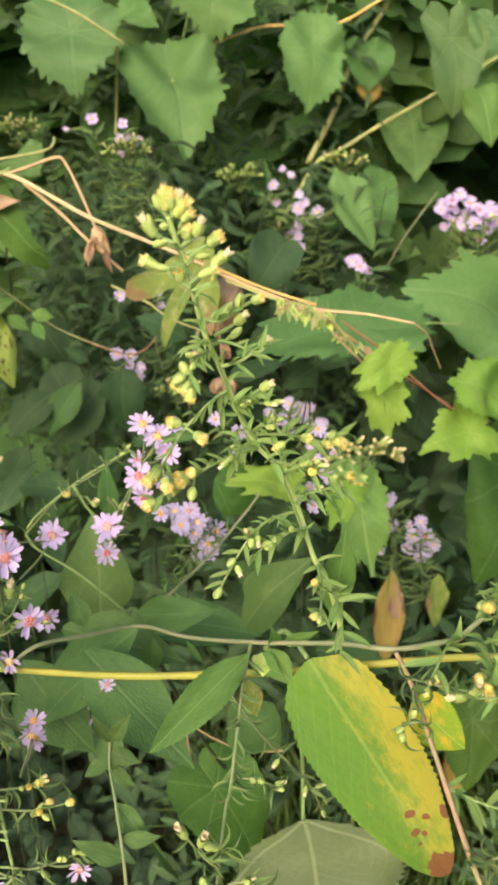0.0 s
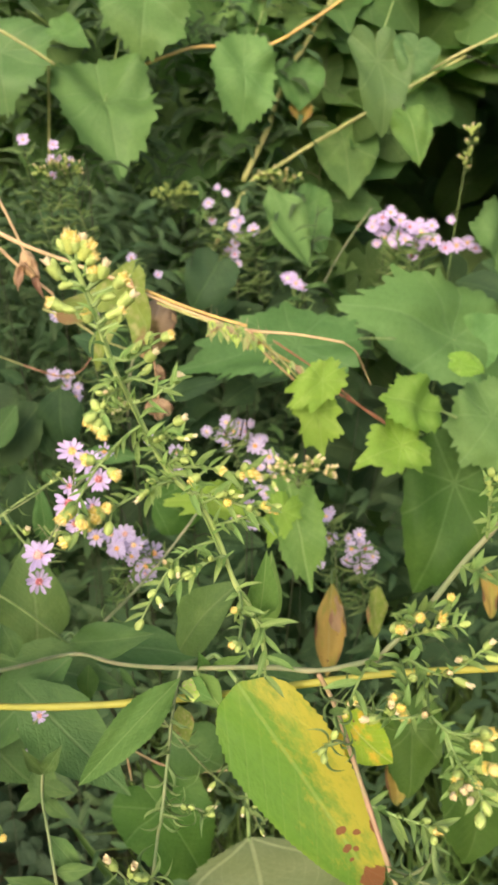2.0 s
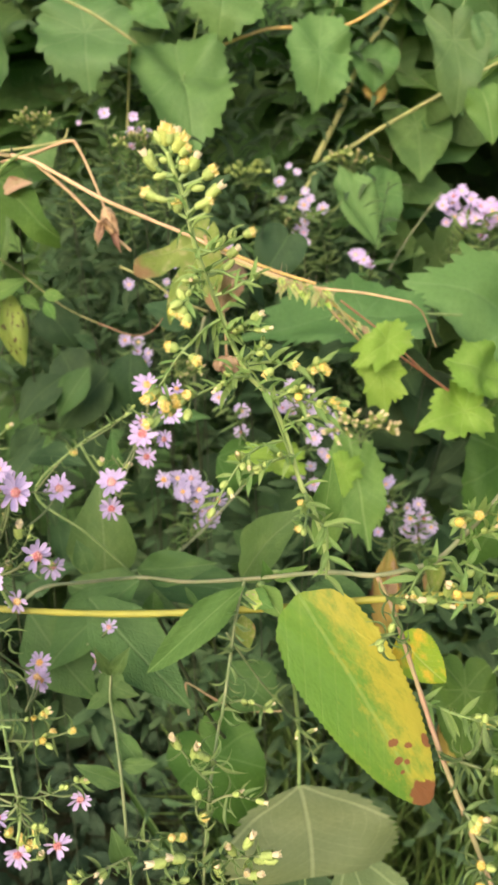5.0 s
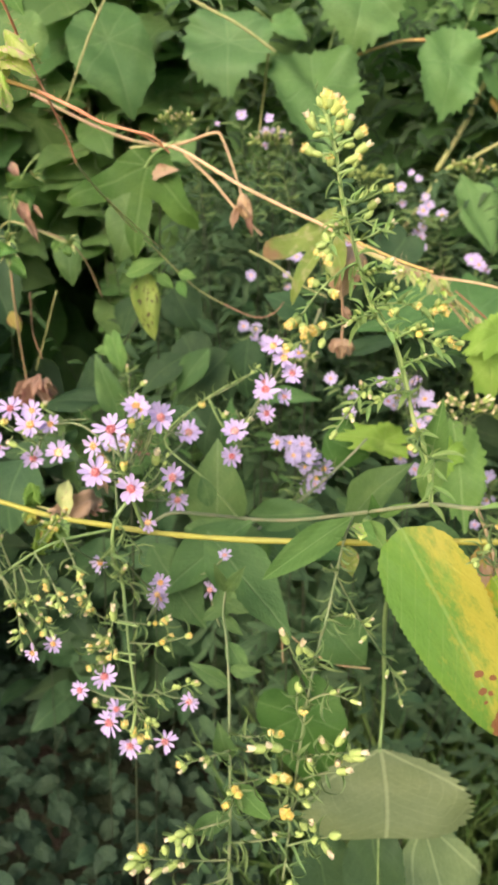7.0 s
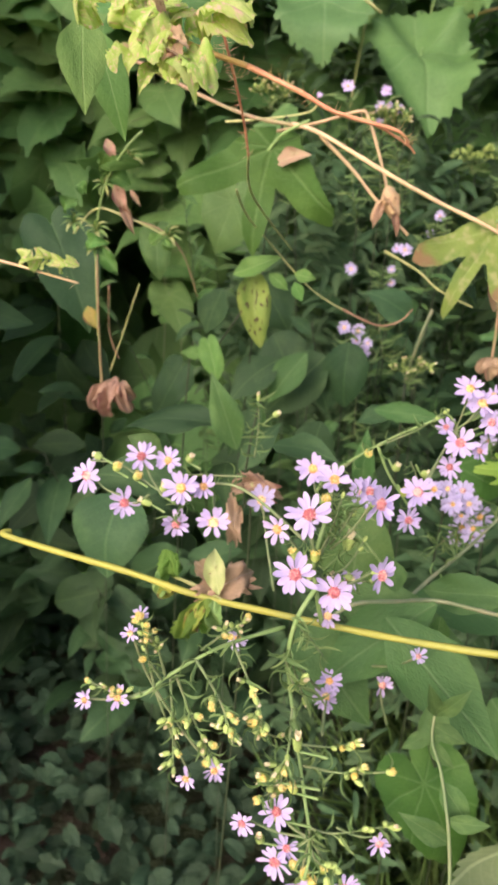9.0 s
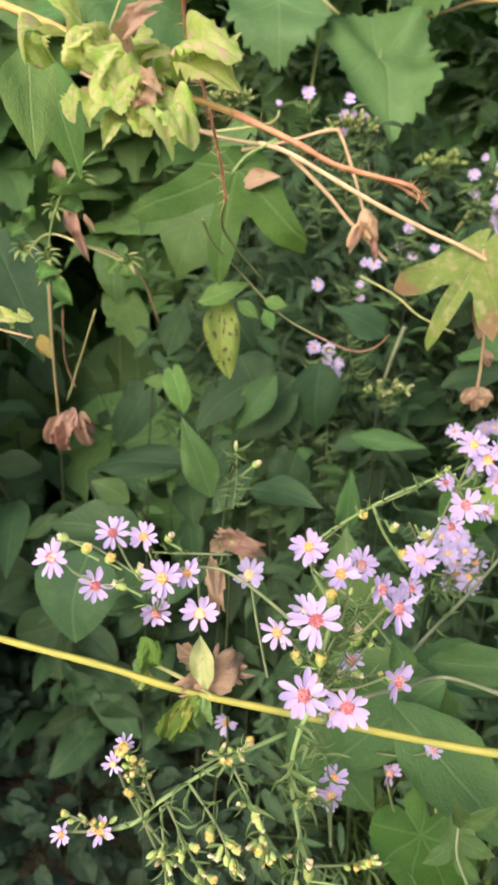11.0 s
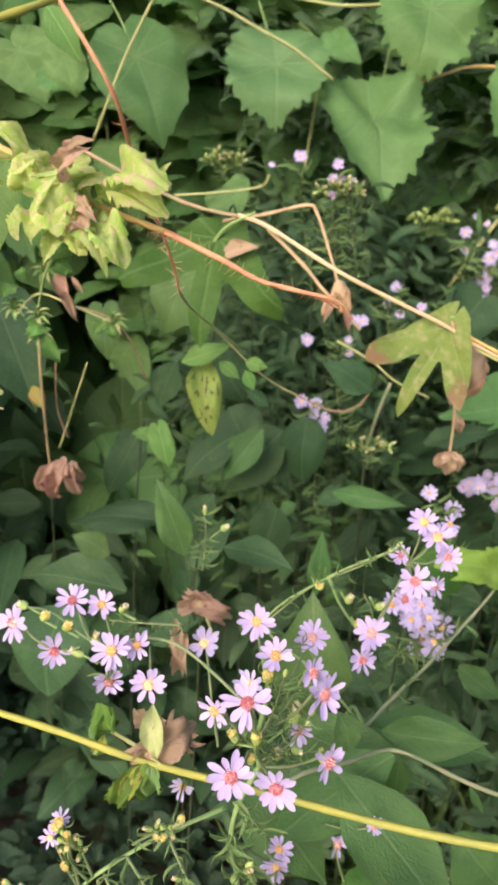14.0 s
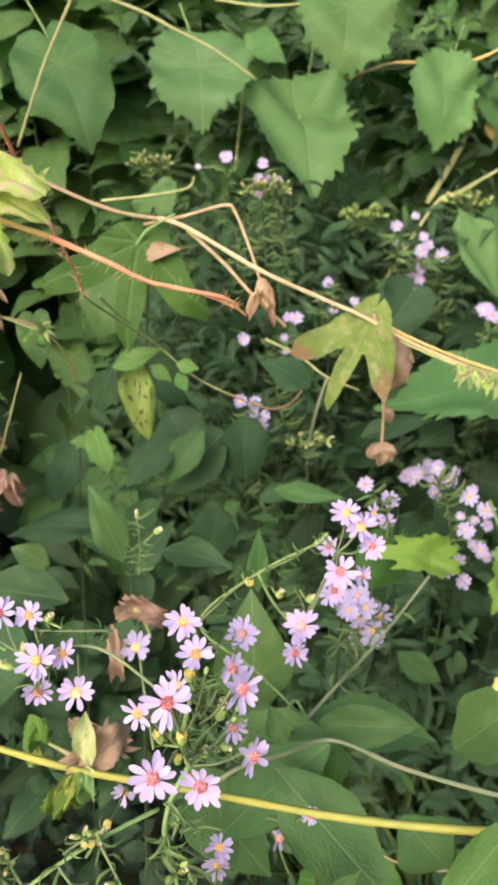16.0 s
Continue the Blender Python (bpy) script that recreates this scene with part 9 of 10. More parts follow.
leaf(shade, "young", DRY, (-0.1356, 0.335, 0.7507), (-0.1201, 0.335, 0.7453), 0.0114, arch=0.35, fold=1.1, wave=0.3)
leaf(shade, "young", DRY, (-0.1407, 0.31, 0.746), (-0.1382, 0.31, 0.729), 0.0093, arch=0.35, fold=1.1, wave=0.3)
leaf(shade, "young", DRY, (-0.1398, 0.335, 0.751), (-0.1435, 0.335, 0.7533), 0.0065, arch=0.35, fold=1.1, wave=0.3)
stem(shade, "leaf_stalk", [(-0.137, 0.335, 0.7514), (-0.1328, 0.333, 0.7453), (-0.1292, 0.33, 0.7382)], 0.0009, 0.0007, OLIVESTEM)
shade = plant("shade_plant", (-0.13, 0.62, 0.03), "shade plant with deep green pointed leaves", "plant", "shade plants")
stem(shade, "stalk", [(-0.13, 0.62, 0.03), (-0.1367, 0.62, 0.6547), (-0.1306, 0.62, 0.7093), (-0.1387, 0.62, 0.759)], 0.0007, 0.0006, SHADESTEM)
leaf(shade, "ovate", DEEP, (-0.1047, 0.6, 0.7502), (-0.1035, 0.6, 0.6929), 0.039)
leaf(shade, "lance", LANCE, (-0.1372, 0.58, 0.7444), (-0.1649, 0.57, 0.7016), 0.0267)
leaf(shade, "lance", DEEP, (-0.1592, 0.58, 0.7371), (-0.1948, 0.56, 0.7024), 0.0312)
leaf(shade, "lance", DEEP, (-0.138, 0.62, 0.7492), (-0.1577, 0.62, 0.7619), 0.0121)
leaf(shade, "lance", DEEP, (-0.1295, 0.6, 0.7278), (-0.1173, 0.6, 0.6885), 0.0232)
leaf(shade, "lance", DEEP, (-0.1261, 0.55, 0.7013), (-0.1279, 0.55, 0.6614), 0.0219)
leaf(shade, "lance", LANCE, (-0.0796, 0.52, 0.7264), (-0.0296, 0.5, 0.7318), 0.0156)
leaf(shade, "lance", DEEP, (-0.0673, 0.54, 0.7184), (-0.0912, 0.54, 0.706), 0.0151)
leaf(shade, "lance", LANCE, (-0.1168, 0.55, 0.6928), (-0.1042, 0.55, 0.6993), 0.0121)
shade = plant("shade_plant", (-0.26, 0.6, 0.03), "shade plant with deep green pointed leaves", "plant", "shade plants")
stem(shade, "stalk", [(-0.26, 0.6, 0.03), (-0.2286, 0.55, 0.6929), (-0.2084, 0.54, 0.7425), (-0.1837, 0.53, 0.784), (-0.1666, 0.55, 0.8216)], 0.0007, 0.0006, SHADESTEM)
leaf(shade, "heart", FRESH, (-0.1974, 0.5, 0.7639), (-0.1919, 0.5, 0.7412), 0.0179)
leaf(shade, "lance", FRESH, (-0.2106, 0.54, 0.7477), (-0.2301, 0.54, 0.7473), 0.0109)
leaf(shade, "heart", LANCE, (-0.2517, 0.55, 0.8283), (-0.2501, 0.55, 0.7985), 0.0263)
leaf(shade, "heart", DEEP, (-0.2504, 0.6, 0.7034), (-0.2683, 0.6, 0.664), 0.0338)
leaf(shade, "lance", DEEP, (-0.2153, 0.62, 0.7804), (-0.2291, 0.62, 0.7393), 0.0283)
leaf(shade, "heart", VINE, (-0.1962, 0.55, 0.8592), (-0.2078, 0.55, 0.8219), 0.0439)
shade = plant("shade_plant", (0.06, 0.6, 0.03), "shade plant with deep green pointed leaves", "plant", "shade plants")
stem(shade, "stalk", [(0.06, 0.6, 0.03), (0.0526, 0.6, 0.6899), (0.0348, 0.6, 0.7373), (0.0217, 0.6, 0.7642)], 0.0007, 0.0006, SHADESTEM)
leaf(shade, "lance", DEEP, (-0.0179, 0.56, 0.7544), (0.0307, 0.55, 0.7727), 0.0228, (0, -0.5, 0.8))
leaf(shade, "lance", DEEP, (0.0233, 0.58, 0.7894), (-0.0021, 0.58, 0.7688), 0.0209)
leaf(shade, "ovate", DEEP, (-0.17, 0.62, 0.745), (-0.1356, 0.6, 0.7061), 0.0435)
leaf(shade, "ovate", DEEP, (-0.1852, 0.64, 0.7843), (-0.16, 0.64, 0.7436), 0.0394)
leaf(shade, "ovate", DEEP, (-0.1235, 0.6, 0.7367), (-0.1722, 0.6, 0.6796), 0.0434)
leaf(shade, "lance", DEEP, (-0.0546, 0.64, 0.7642), (-0.0977, 0.64, 0.7843), 0.0294)
leaf(shade, "lance", DEEP, (0.0558, 0.6, 0.7516), (0.0271, 0.58, 0.739), 0.0278)
leaf(shade, "ovate", DEEP, (0.054, 0.56, 0.7126), (0.0732, 0.55, 0.6668), 0.0411)
leaf(shade, "ovate", DEEP, (-0.1153, 0.5, 0.7202), (-0.1235, 0.5, 0.6735), 0.0292)
leaf(shade, "lance", DEEP, (-0.1599, 0.5, 0.7247), (-0.1817, 0.5, 0.6831), 0.0249)
leaf(shade, "ovate", OLIVE, (-0.0234, 0.46, 0.7175), (0.0112, 0.46, 0.7044), 0.0386)
leaf(shade, "heart", DEEP, (0.0252, 0.7, 0.8264), (0.0047, 0.7, 0.7901), 0.052)

# smaller asters at the back
far = plant("aster_plant", (0.13, 0.76, 0.03), "thin-leaved aster with small pale violet flowers", "aster", "asters")
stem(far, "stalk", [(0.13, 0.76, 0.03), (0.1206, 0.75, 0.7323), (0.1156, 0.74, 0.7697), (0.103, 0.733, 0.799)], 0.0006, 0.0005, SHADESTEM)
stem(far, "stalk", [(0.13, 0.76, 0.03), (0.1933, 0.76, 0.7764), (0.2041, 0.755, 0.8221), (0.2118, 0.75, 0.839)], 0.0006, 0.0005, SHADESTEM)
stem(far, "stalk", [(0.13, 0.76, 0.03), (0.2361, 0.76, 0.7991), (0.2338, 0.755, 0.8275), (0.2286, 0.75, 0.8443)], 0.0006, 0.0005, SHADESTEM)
small_flower(far, (0.0981, 0.731, 0.814), (0, -0.8645, 0.5026), 0.0154, LILAC)
small_flower(far, (0.1061, 0.728, 0.8097), (0, -0.8645, 0.5026), 0.0154, LILAC)
small_flower(far, (0.1133, 0.731, 0.8049), (0, -0.8645, 0.5026), 0.0119, LILAC)
small_flower(far, (0.1034, 0.735, 0.8148), (0, -0.8645, 0.5026), 0.0119, LILAC)
small_flower(far, (0.1825, 0.75, 0.8589), (0, -0.8645, 0.5026), 0.0142, LILAC)
small_flower(far, (0.1923, 0.75, 0.8677), (0, -0.8645, 0.5026), 0.0153, LILAC)
small_flower(far, (0.1998, 0.75, 0.8728), (0, -0.8645, 0.5026), 0.0153, LILAC)
small_flower(far, (0.2098, 0.75, 0.8651), (0, -0.8645, 0.5026), 0.0165, LILAC)
small_flower(far, (0.2202, 0.75, 0.8589), (0, -0.8645, 0.5026), 0.0166, LILAC)
small_flower(far, (0.2315, 0.75, 0.8548), (0, -0.8645, 0.5026), 0.0178, LILAC)
small_flower(far, (0.2163, 0.75, 0.8469), (0, -0.8645, 0.5026), 0.0167, LILAC)
small_flower(far, (0.2278, 0.75, 0.8416), (0, -0.8645, 0.5026), 0.0167, LILAC)
small_flower(far, (0.2391, 0.75, 0.8469), (0, -0.8645, 0.5026), 0.0179, LILAC)
small_flower(far, (0.203, 0.75, 0.8443), (0, -0.8645, 0.5026), 0.0131, LILAC)
small_flower(far, (0.2237, 0.75, 0.831), (0, -0.8645, 0.5026), 0.0132, LILAC)
small_flower(far, (0.2416, 0.75, 0.8599), (0, -0.8645, 0.5026), 0.0154, LILAC)
small_flower(far, (0.2435, 0.745, 0.8472), (0, -0.8645, 0.5026), 0.0169, LILAC)
small_flower(far, (0.2556, 0.745, 0.839), (0, -0.8645, 0.5026), 0.017, LILAC)
small_flower(far, (0.2666, 0.745, 0.8415), (0, -0.8645, 0.5026), 0.0182, LILAC)
small_flower(far, (0.2776, 0.745, 0.8441), (0, -0.8645, 0.5026), 0.017, LILAC)
small_flower(far, (0.2867, 0.745, 0.8386), (0, -0.8645, 0.5026), 0.0134, LILAC)
small_flower(far, (0.2601, 0.75, 0.865), (0, -0.8645, 0.5026), 0.0109, LILAC)
sprig(far, [(0.1206, 0.75, 0.7323), (0.1156, 0.74, 0.7697), (0.103, 0.733, 0.799)], 39, 0.0242, 0, ("cream", "closed", "yellow"), 0.0172, 0.0006, seed=109)
sprig(far, [(0.1933, 0.76, 0.7764), (0.2041, 0.755, 0.8221), (0.2118, 0.75, 0.839)], 39, 0.024, 0, ("cream", "closed", "yellow"), 0.017, 0.0006, seed=110)
sprig(far, [(0.2361, 0.76, 0.7991), (0.2338, 0.755, 0.8275), (0.2286, 0.75, 0.8443)], 39, 0.0237, 0, ("cream", "closed", "yellow"), 0.0168, 0.0006, seed=111)
far = plant("aster_plant", (0.05, 0.84, 0.03), "thin-leaved aster with small pale violet flowers", "aster", "asters")
stem(far, "stalk", [(0.05, 0.84, 0.03), (0.0568, 0.84, 0.7325), (0.0543, 0.83, 0.8034), (0.0513, 0.82, 0.8459)], 0.0006, 0.0005, SHADESTEM)
stem(far, "stalk", [(0.05, 0.84, 0.03), (0.0367, 0.84, 0.7832), (0.0294, 0.83, 0.833), (0.0257, 0.82, 0.8684)], 0.0006, 0.0005, SHADESTEM)
stem(far, "stalk", [(0.05, 0.84, 0.03), (0.0808, 0.84, 0.7708), (0.0752, 0.83, 0.8153), (0.0702, 0.82, 0.8459)], 0.0006, 0.0005, SHADESTEM)
small_flower(far, (0.0244, 0.82, 0.875), (0, -0.8645, 0.5026), 0.0141)
small_flower(far, (0.0276, 0.82, 0.8583), (0, -0.8645, 0.5026), 0.0129)
small_flower(far, (0.052, 0.82, 0.8656), (0, -0.8645, 0.5026), 0.0116)
small_flower(far, (0.0512, 0.82, 0.8515), (0, -0.8645, 0.5026), 0.0168)
small_flower(far, (0.0569, 0.82, 0.8572), (0, -0.8645, 0.5026), 0.0142)
small_flower(far, (0.0713, 0.82, 0.8481), (0, -0.8645, 0.5026), 0.0156)
small_flower(far, (0.0528, 0.82, 0.8344), (0, -0.8645, 0.5026), 0.0131)
small_flower(far, (0.0519, 0.82, 0.8228), (0, -0.8645, 0.5026), 0.0131)
small_flower(far, (0.0546, 0.82, 0.8123), (0, -0.8645, 0.5026), 0.0119)
small_flower(far, (0.0433, 0.83, 0.8841), (0, -0.8645, 0.5026), 0.0103)
small_flower(far, (0.0344, 0.83, 0.8897), (0, -0.8645, 0.5026), 0.009)
sprig(far, [(0.0568, 0.84, 0.7325), (0.0543, 0.83, 0.8034), (0.0513, 0.82, 0.8459)], 39, 0.0268, 0, ("cream", "closed", "yellow"), 0.019, 0.0006, seed=112)
sprig(far, [(0.0367, 0.84, 0.7832), (0.0294, 0.83, 0.833), (0.0257, 0.82, 0.8684)], 39, 0.0262, 0, ("cream", "closed", "yellow"), 0.0185, 0.0006, seed=113)
sprig(far, [(0.0808, 0.84, 0.7708), (0.0752, 0.83, 0.8153), (0.0702, 0.82, 0.8459)], 39, 0.0263, 0, ("cream", "closed", "yellow"), 0.0186, 0.0006, seed=114)
far = plant("aster_plant", (-0.1, 0.7, 0.03), "thin-leaved aster with small pale violet flowers", "aster", "asters")
stem(far, "stalk", [(-0.1, 0.7, 0.03), (-0.1132, 0.7, 0.8298), (-0.1248, 0.69, 0.8878), (-0.1309, 0.69, 0.9322)], 0.0006, 0.0005, SHADESTEM)
stem(far, "stalk", [(-0.1, 0.7, 0.03), (-0.0945, 0.66, 0.8574), (-0.0986, 0.65, 0.8939), (-0.1005, 0.645, 0.9235)], 0.0006, 0.0005, SHADESTEM)
stem(far, "stalk", [(-0.1, 0.7, 0.03), (-0.0753, 0.66, 0.8498), (-0.0836, 0.65, 0.8863), (-0.0893, 0.645, 0.9201)], 0.0006, 0.0005, SHADESTEM)
stem(far, "stalk", [(-0.1, 0.7, 0.03), (-0.1722, 0.72, 0.8415), (-0.1771, 0.7, 0.8924), (-0.189, 0.7, 0.9327)], 0.0006, 0.0005, SHADESTEM)
small_flower(far, (-0.1315, 0.69, 0.9395), (0, -0.8645, 0.5026), 0.0122, LILAC)
small_flower(far, (-0.1542, 0.69, 0.9316), (0, -0.8645, 0.5026), 0.0061, LILAC)
small_flower(far, (-0.0992, 0.645, 0.9366), (0, -0.8645, 0.5026), 0.0104, LILAC)
small_flower(far, (-0.1019, 0.645, 0.9255), (0, -0.8645, 0.5026), 0.0104, LILAC)
small_flower(far, (-0.0876, 0.645, 0.9244), (0, -0.8645, 0.5026), 0.0095, LILAC)
small_flower(far, (-0.1017, 0.645, 0.9144), (0, -0.8645, 0.5026), 0.0086, LILAC)
small_flower(far, (-0.0957, 0.645, 0.9271), (0, -0.8645, 0.5026), 0.0066, LILAC)
sprig(far, [(-0.1132, 0.7, 0.8298), (-0.1248, 0.69, 0.8878), (-0.1309, 0.69, 0.9322)], 39, 0.0209, 0, ("cream", "closed", "yellow"), 0.0148, 0.0006, seed=115)
sprig(far, [(-0.0945, 0.66, 0.8574), (-0.0986, 0.65, 0.8939), (-0.1005, 0.645, 0.9235)], 39, 0.0193, 0, ("cream", "closed", "yellow"), 0.0137, 0.0006, seed=116)
sprig(far, [(-0.0753, 0.66, 0.8498), (-0.0836, 0.65, 0.8863), (-0.0893, 0.645, 0.9201)], 39, 0.0193, 0, ("cream", "closed", "yellow"), 0.0137, 0.0006, seed=117)
sprig(far, [(-0.1722, 0.72, 0.8415), (-0.1771, 0.7, 0.8924), (-0.189, 0.7, 0.9327)], 39, 0.0215, 0, ("cream", "closed", "yellow"), 0.0152, 0.0006, seed=118)
far = plant("aster_plant", (-0.09, 0.66, 0.03), "thin-leaved aster with small pale violet flowers", "aster", "asters")
stem(far, "stalk", [(-0.09, 0.66, 0.03), (-0.0929, 0.63, 0.6555), (-0.0964, 0.62, 0.7134), (-0.1023, 0.61, 0.7565)], 0.0006, 0.0005, SHADESTEM)
stem(far, "stalk", [(-0.09, 0.66, 0.03), (-0.0759, 0.655, 0.7228), (-0.0848, 0.655, 0.7633), (-0.0841, 0.655, 0.803)], 0.0006, 0.0005, SHADESTEM)
stem(far, "stalk", [(-0.09, 0.66, 0.03), (-0.0399, 0.66, 0.7864), (-0.0487, 0.66, 0.8194), (-0.0448, 0.66, 0.8432)], 0.0006, 0.0005, SHADESTEM)
small_flower(far, (-0.112, 0.654, 0.7987), (0, -0.8645, 0.5026), 0.0125)
small_flower(far, (-0.076, 0.65, 0.7718), (0, -0.8645, 0.5026), 0.0147)
small_flower(far, (-0.0843, 0.65, 0.774), (0, -0.8645, 0.5026), 0.0084)
small_flower(far, (-0.0694, 0.65, 0.8189), (0, -0.8645, 0.5026), 0.0132)
small_flower(far, (-0.0764, 0.65, 0.8192), (0, -0.8645, 0.5026), 0.0092)
small_flower(far, (-0.0783, 0.655, 0.8011), (0, -0.8645, 0.5026), 0.0083)
small_flower(far, (-0.0771, 0.655, 0.79), (0, -0.8645, 0.5026), 0.0084)
small_flower(far, (-0.0448, 0.66, 0.8464), (0, -0.8645, 0.5026), 0.0111)
small_flower(far, (-0.0503, 0.66, 0.832), (0, -0.8645, 0.5026), 0.0082)
small_flower(far, (-0.0392, 0.66, 0.825), (0, -0.8645, 0.5026), 0.0092)
small_flower(far, (-0.0228, 0.66, 0.8321), (0, -0.8645, 0.5026), 0.0091)
small_flower(far, (-0.1108, 0.61, 0.7595), (0, -0.8645, 0.5026), 0.013)
small_flower(far, (-0.0993, 0.61, 0.7578), (0, -0.8645, 0.5026), 0.014)
small_flower(far, (-0.1048, 0.61, 0.7426), (0, -0.8645, 0.5026), 0.0111)
small_flower(far, (-0.0934, 0.605, 0.7418), (0, -0.8645, 0.5026), 0.014)
small_flower(far, (-0.0905, 0.605, 0.7499), (0, -0.8645, 0.5026), 0.01)
small_flower(far, (-0.0997, 0.605, 0.7513), (0, -0.8645, 0.5026), 0.01)
sprig(far, [(-0.0929, 0.63, 0.6555), (-0.0964, 0.62, 0.7134), (-0.1023, 0.61, 0.7565)], 39, 0.0209, 0, ("cream", "closed", "yellow"), 0.0148, 0.0006, seed=119)
sprig(far, [(-0.0759, 0.655, 0.7228), (-0.0848, 0.655, 0.7633), (-0.0841, 0.655, 0.803)], 39, 0.0207, 0, ("cream", "closed", "yellow"), 0.0147, 0.0006, seed=120)
sprig(far, [(-0.0399, 0.66, 0.7864), (-0.0487, 0.66, 0.8194), (-0.0448, 0.66, 0.8432)], 39, 0.02, 0, ("cream", "closed", "yellow"), 0.0142, 0.0006, seed=121)
far = plant("aster_plant", (0.03, 0.5, 0.03), "thin-leaved aster with small pale violet flowers", "aster", "asters")
stem(far, "stalk", [(0.03, 0.5, 0.03), (0.0031, 0.47, 0.6967), (-0.0049, 0.46, 0.735), (-0.0178, 0.455, 0.7601)], 0.0006, 0.0005, SHADESTEM)
stem(far, "stalk", [(0.03, 0.5, 0.03), (0.0438, 0.5, 0.703), (0.0343, 0.49, 0.7377), (0.0248, 0.49, 0.7575)], 0.0006, 0.0005, SHADESTEM)
stem(far, "stalk", [(0.03, 0.5, 0.03), (0.1206, 0.52, 0.5829), (0.1118, 0.5, 0.6489), (0.1057, 0.5, 0.6735)], 0.0006, 0.0005, SHADESTEM)
stem(far, "stalk", [(0.03, 0.5, 0.03), (0.1444, 0.52, 0.5773), (0.1336, 0.5, 0.6235), (0.1313, 0.5, 0.6489)], 0.0006, 0.0005, SHADESTEM)
small_flower(far, (-0.022, 0.46, 0.762), (0, -0.8645, 0.5026), 0.0113)
small_flower(far, (-0.0065, 0.46, 0.7525), (0, -0.8645, 0.5026), 0.0129)
small_flower(far, (-0.0068, 0.46, 0.7368), (0, -0.8645, 0.5026), 0.0123)
small_flower(far, (0.0143, 0.5, 0.7503), (0, -0.8645, 0.5026), 0.0098)
small_flower(far, (0.0282, 0.5, 0.7571), (0, -0.8645, 0.5026), 0.0122)
small_flower(far, (0.0275, 0.5, 0.7468), (0, -0.8645, 0.5026), 0.0115)
small_flower(far, (0.0482, 0.49, 0.7425), (0, -0.8645, 0.5026), 0.0145)
small_flower(far, (0.0575, 0.48, 0.738), (0, -0.8645, 0.5026), 0.0135)
small_flower(far, (0.0444, 0.47, 0.7284), (0, -0.8645, 0.5026), 0.0134)
small_flower(far, (0.055, 0.47, 0.7147), (0, -0.8645, 0.5026), 0.0119)
small_flower(far, (0.0332, 0.46, 0.7048), (0, -0.8645, 0.5026), 0.0118)
small_flower(far, (0.0447, 0.46, 0.6972), (0, -0.8645, 0.5026), 0.0118)
small_flower(far, (0.1036, 0.5, 0.6783), (0, -0.8645, 0.5026), 0.0112)
small_flower(far, (0.1068, 0.5, 0.6589), (0, -0.8645, 0.5026), 0.0132)
small_flower(far, (0.1006, 0.5, 0.6363), (0, -0.8645, 0.5026), 0.0096)
small_flower(far, (0.1301, 0.5, 0.6613), (0, -0.8645, 0.5026), 0.0122)
small_flower(far, (0.1248, 0.5, 0.6489), (0, -0.8645, 0.5026), 0.0143)
small_flower(far, (0.1356, 0.5, 0.6489), (0, -0.8645, 0.5026), 0.0143)
small_flower(far, (0.142, 0.5, 0.6414), (0, -0.8645, 0.5026), 0.0124)
small_flower(far, (0.1329, 0.5, 0.6312), (0, -0.8645, 0.5026), 0.0135)
small_flower(far, (0.1213, 0.5, 0.6388), (0, -0.8645, 0.5026), 0.0105)
small_flower(far, (0.0393, 0.62, 0.7007), (0, -0.8645, 0.5026), 0.0142)
small_flower(far, (0.0519, 0.62, 0.6953), (0, -0.8645, 0.5026), 0.0121)
small_flower(far, (0.027, 0.62, 0.6953), (0, -0.8645, 0.5026), 0.0121)
small_flower(far, (0.0441, 0.62, 0.7087), (0, -0.8645, 0.5026), 0.0098)
sprig(far, [(0.0031, 0.47, 0.6967), (-0.0049, 0.46, 0.735), (-0.0178, 0.455, 0.7601)], 39, 0.0154, 0, ("cream", "closed", "yellow"), 0.0109, 0.0006, seed=122)
sprig(far, [(0.0438, 0.5, 0.703), (0.0343, 0.49, 0.7377), (0.0248, 0.49, 0.7575)], 39, 0.0162, 0, ("cream", "closed", "yellow"), 0.0114, 0.0006, seed=123)
sprig(far, [(0.1206, 0.52, 0.5829), (0.1118, 0.5, 0.6489), (0.1057, 0.5, 0.6735)], 39, 0.0195, 0, ("cream", "closed", "yellow"), 0.0138, 0.0006, seed=124)
sprig(far, [(0.1444, 0.52, 0.5773), (0.1336, 0.5, 0.6235), (0.1313, 0.5, 0.6489)], 39, 0.0196, 0, ("cream", "closed", "yellow"), 0.0139, 0.0006, seed=125)
far = plant("aster_plant", (-0.03, 0.42, 0.03), "thin-leaved aster with small pale violet flowers", "aster", "asters")
stem(far, "stalk", [(-0.03, 0.42, 0.03), (-0.0371, 0.38, 0.7018), (-0.0288, 0.365, 0.7265), (-0.0295, 0.36, 0.7439)], 0.0006, 0.0005, SHADESTEM)
small_flower(far, (-0.0395, 0.355, 0.752), (0, -0.8645, 0.5026), 0.0113)
small_flower(far, (-0.032, 0.355, 0.752), (0, -0.8645, 0.5026), 0.0133)
small_flower(far, (-0.0277, 0.355, 0.745), (0, -0.8645, 0.5026), 0.0127)
small_flower(far, (-0.0363, 0.35, 0.7462), (0, -0.8645, 0.5026), 0.0112)
small_flower(far, (-0.0223, 0.36, 0.7241), (0, -0.8645, 0.5026), 0.0138)
small_flower(far, (-0.0298, 0.36, 0.735), (0, -0.8645, 0.5026), 0.0102)
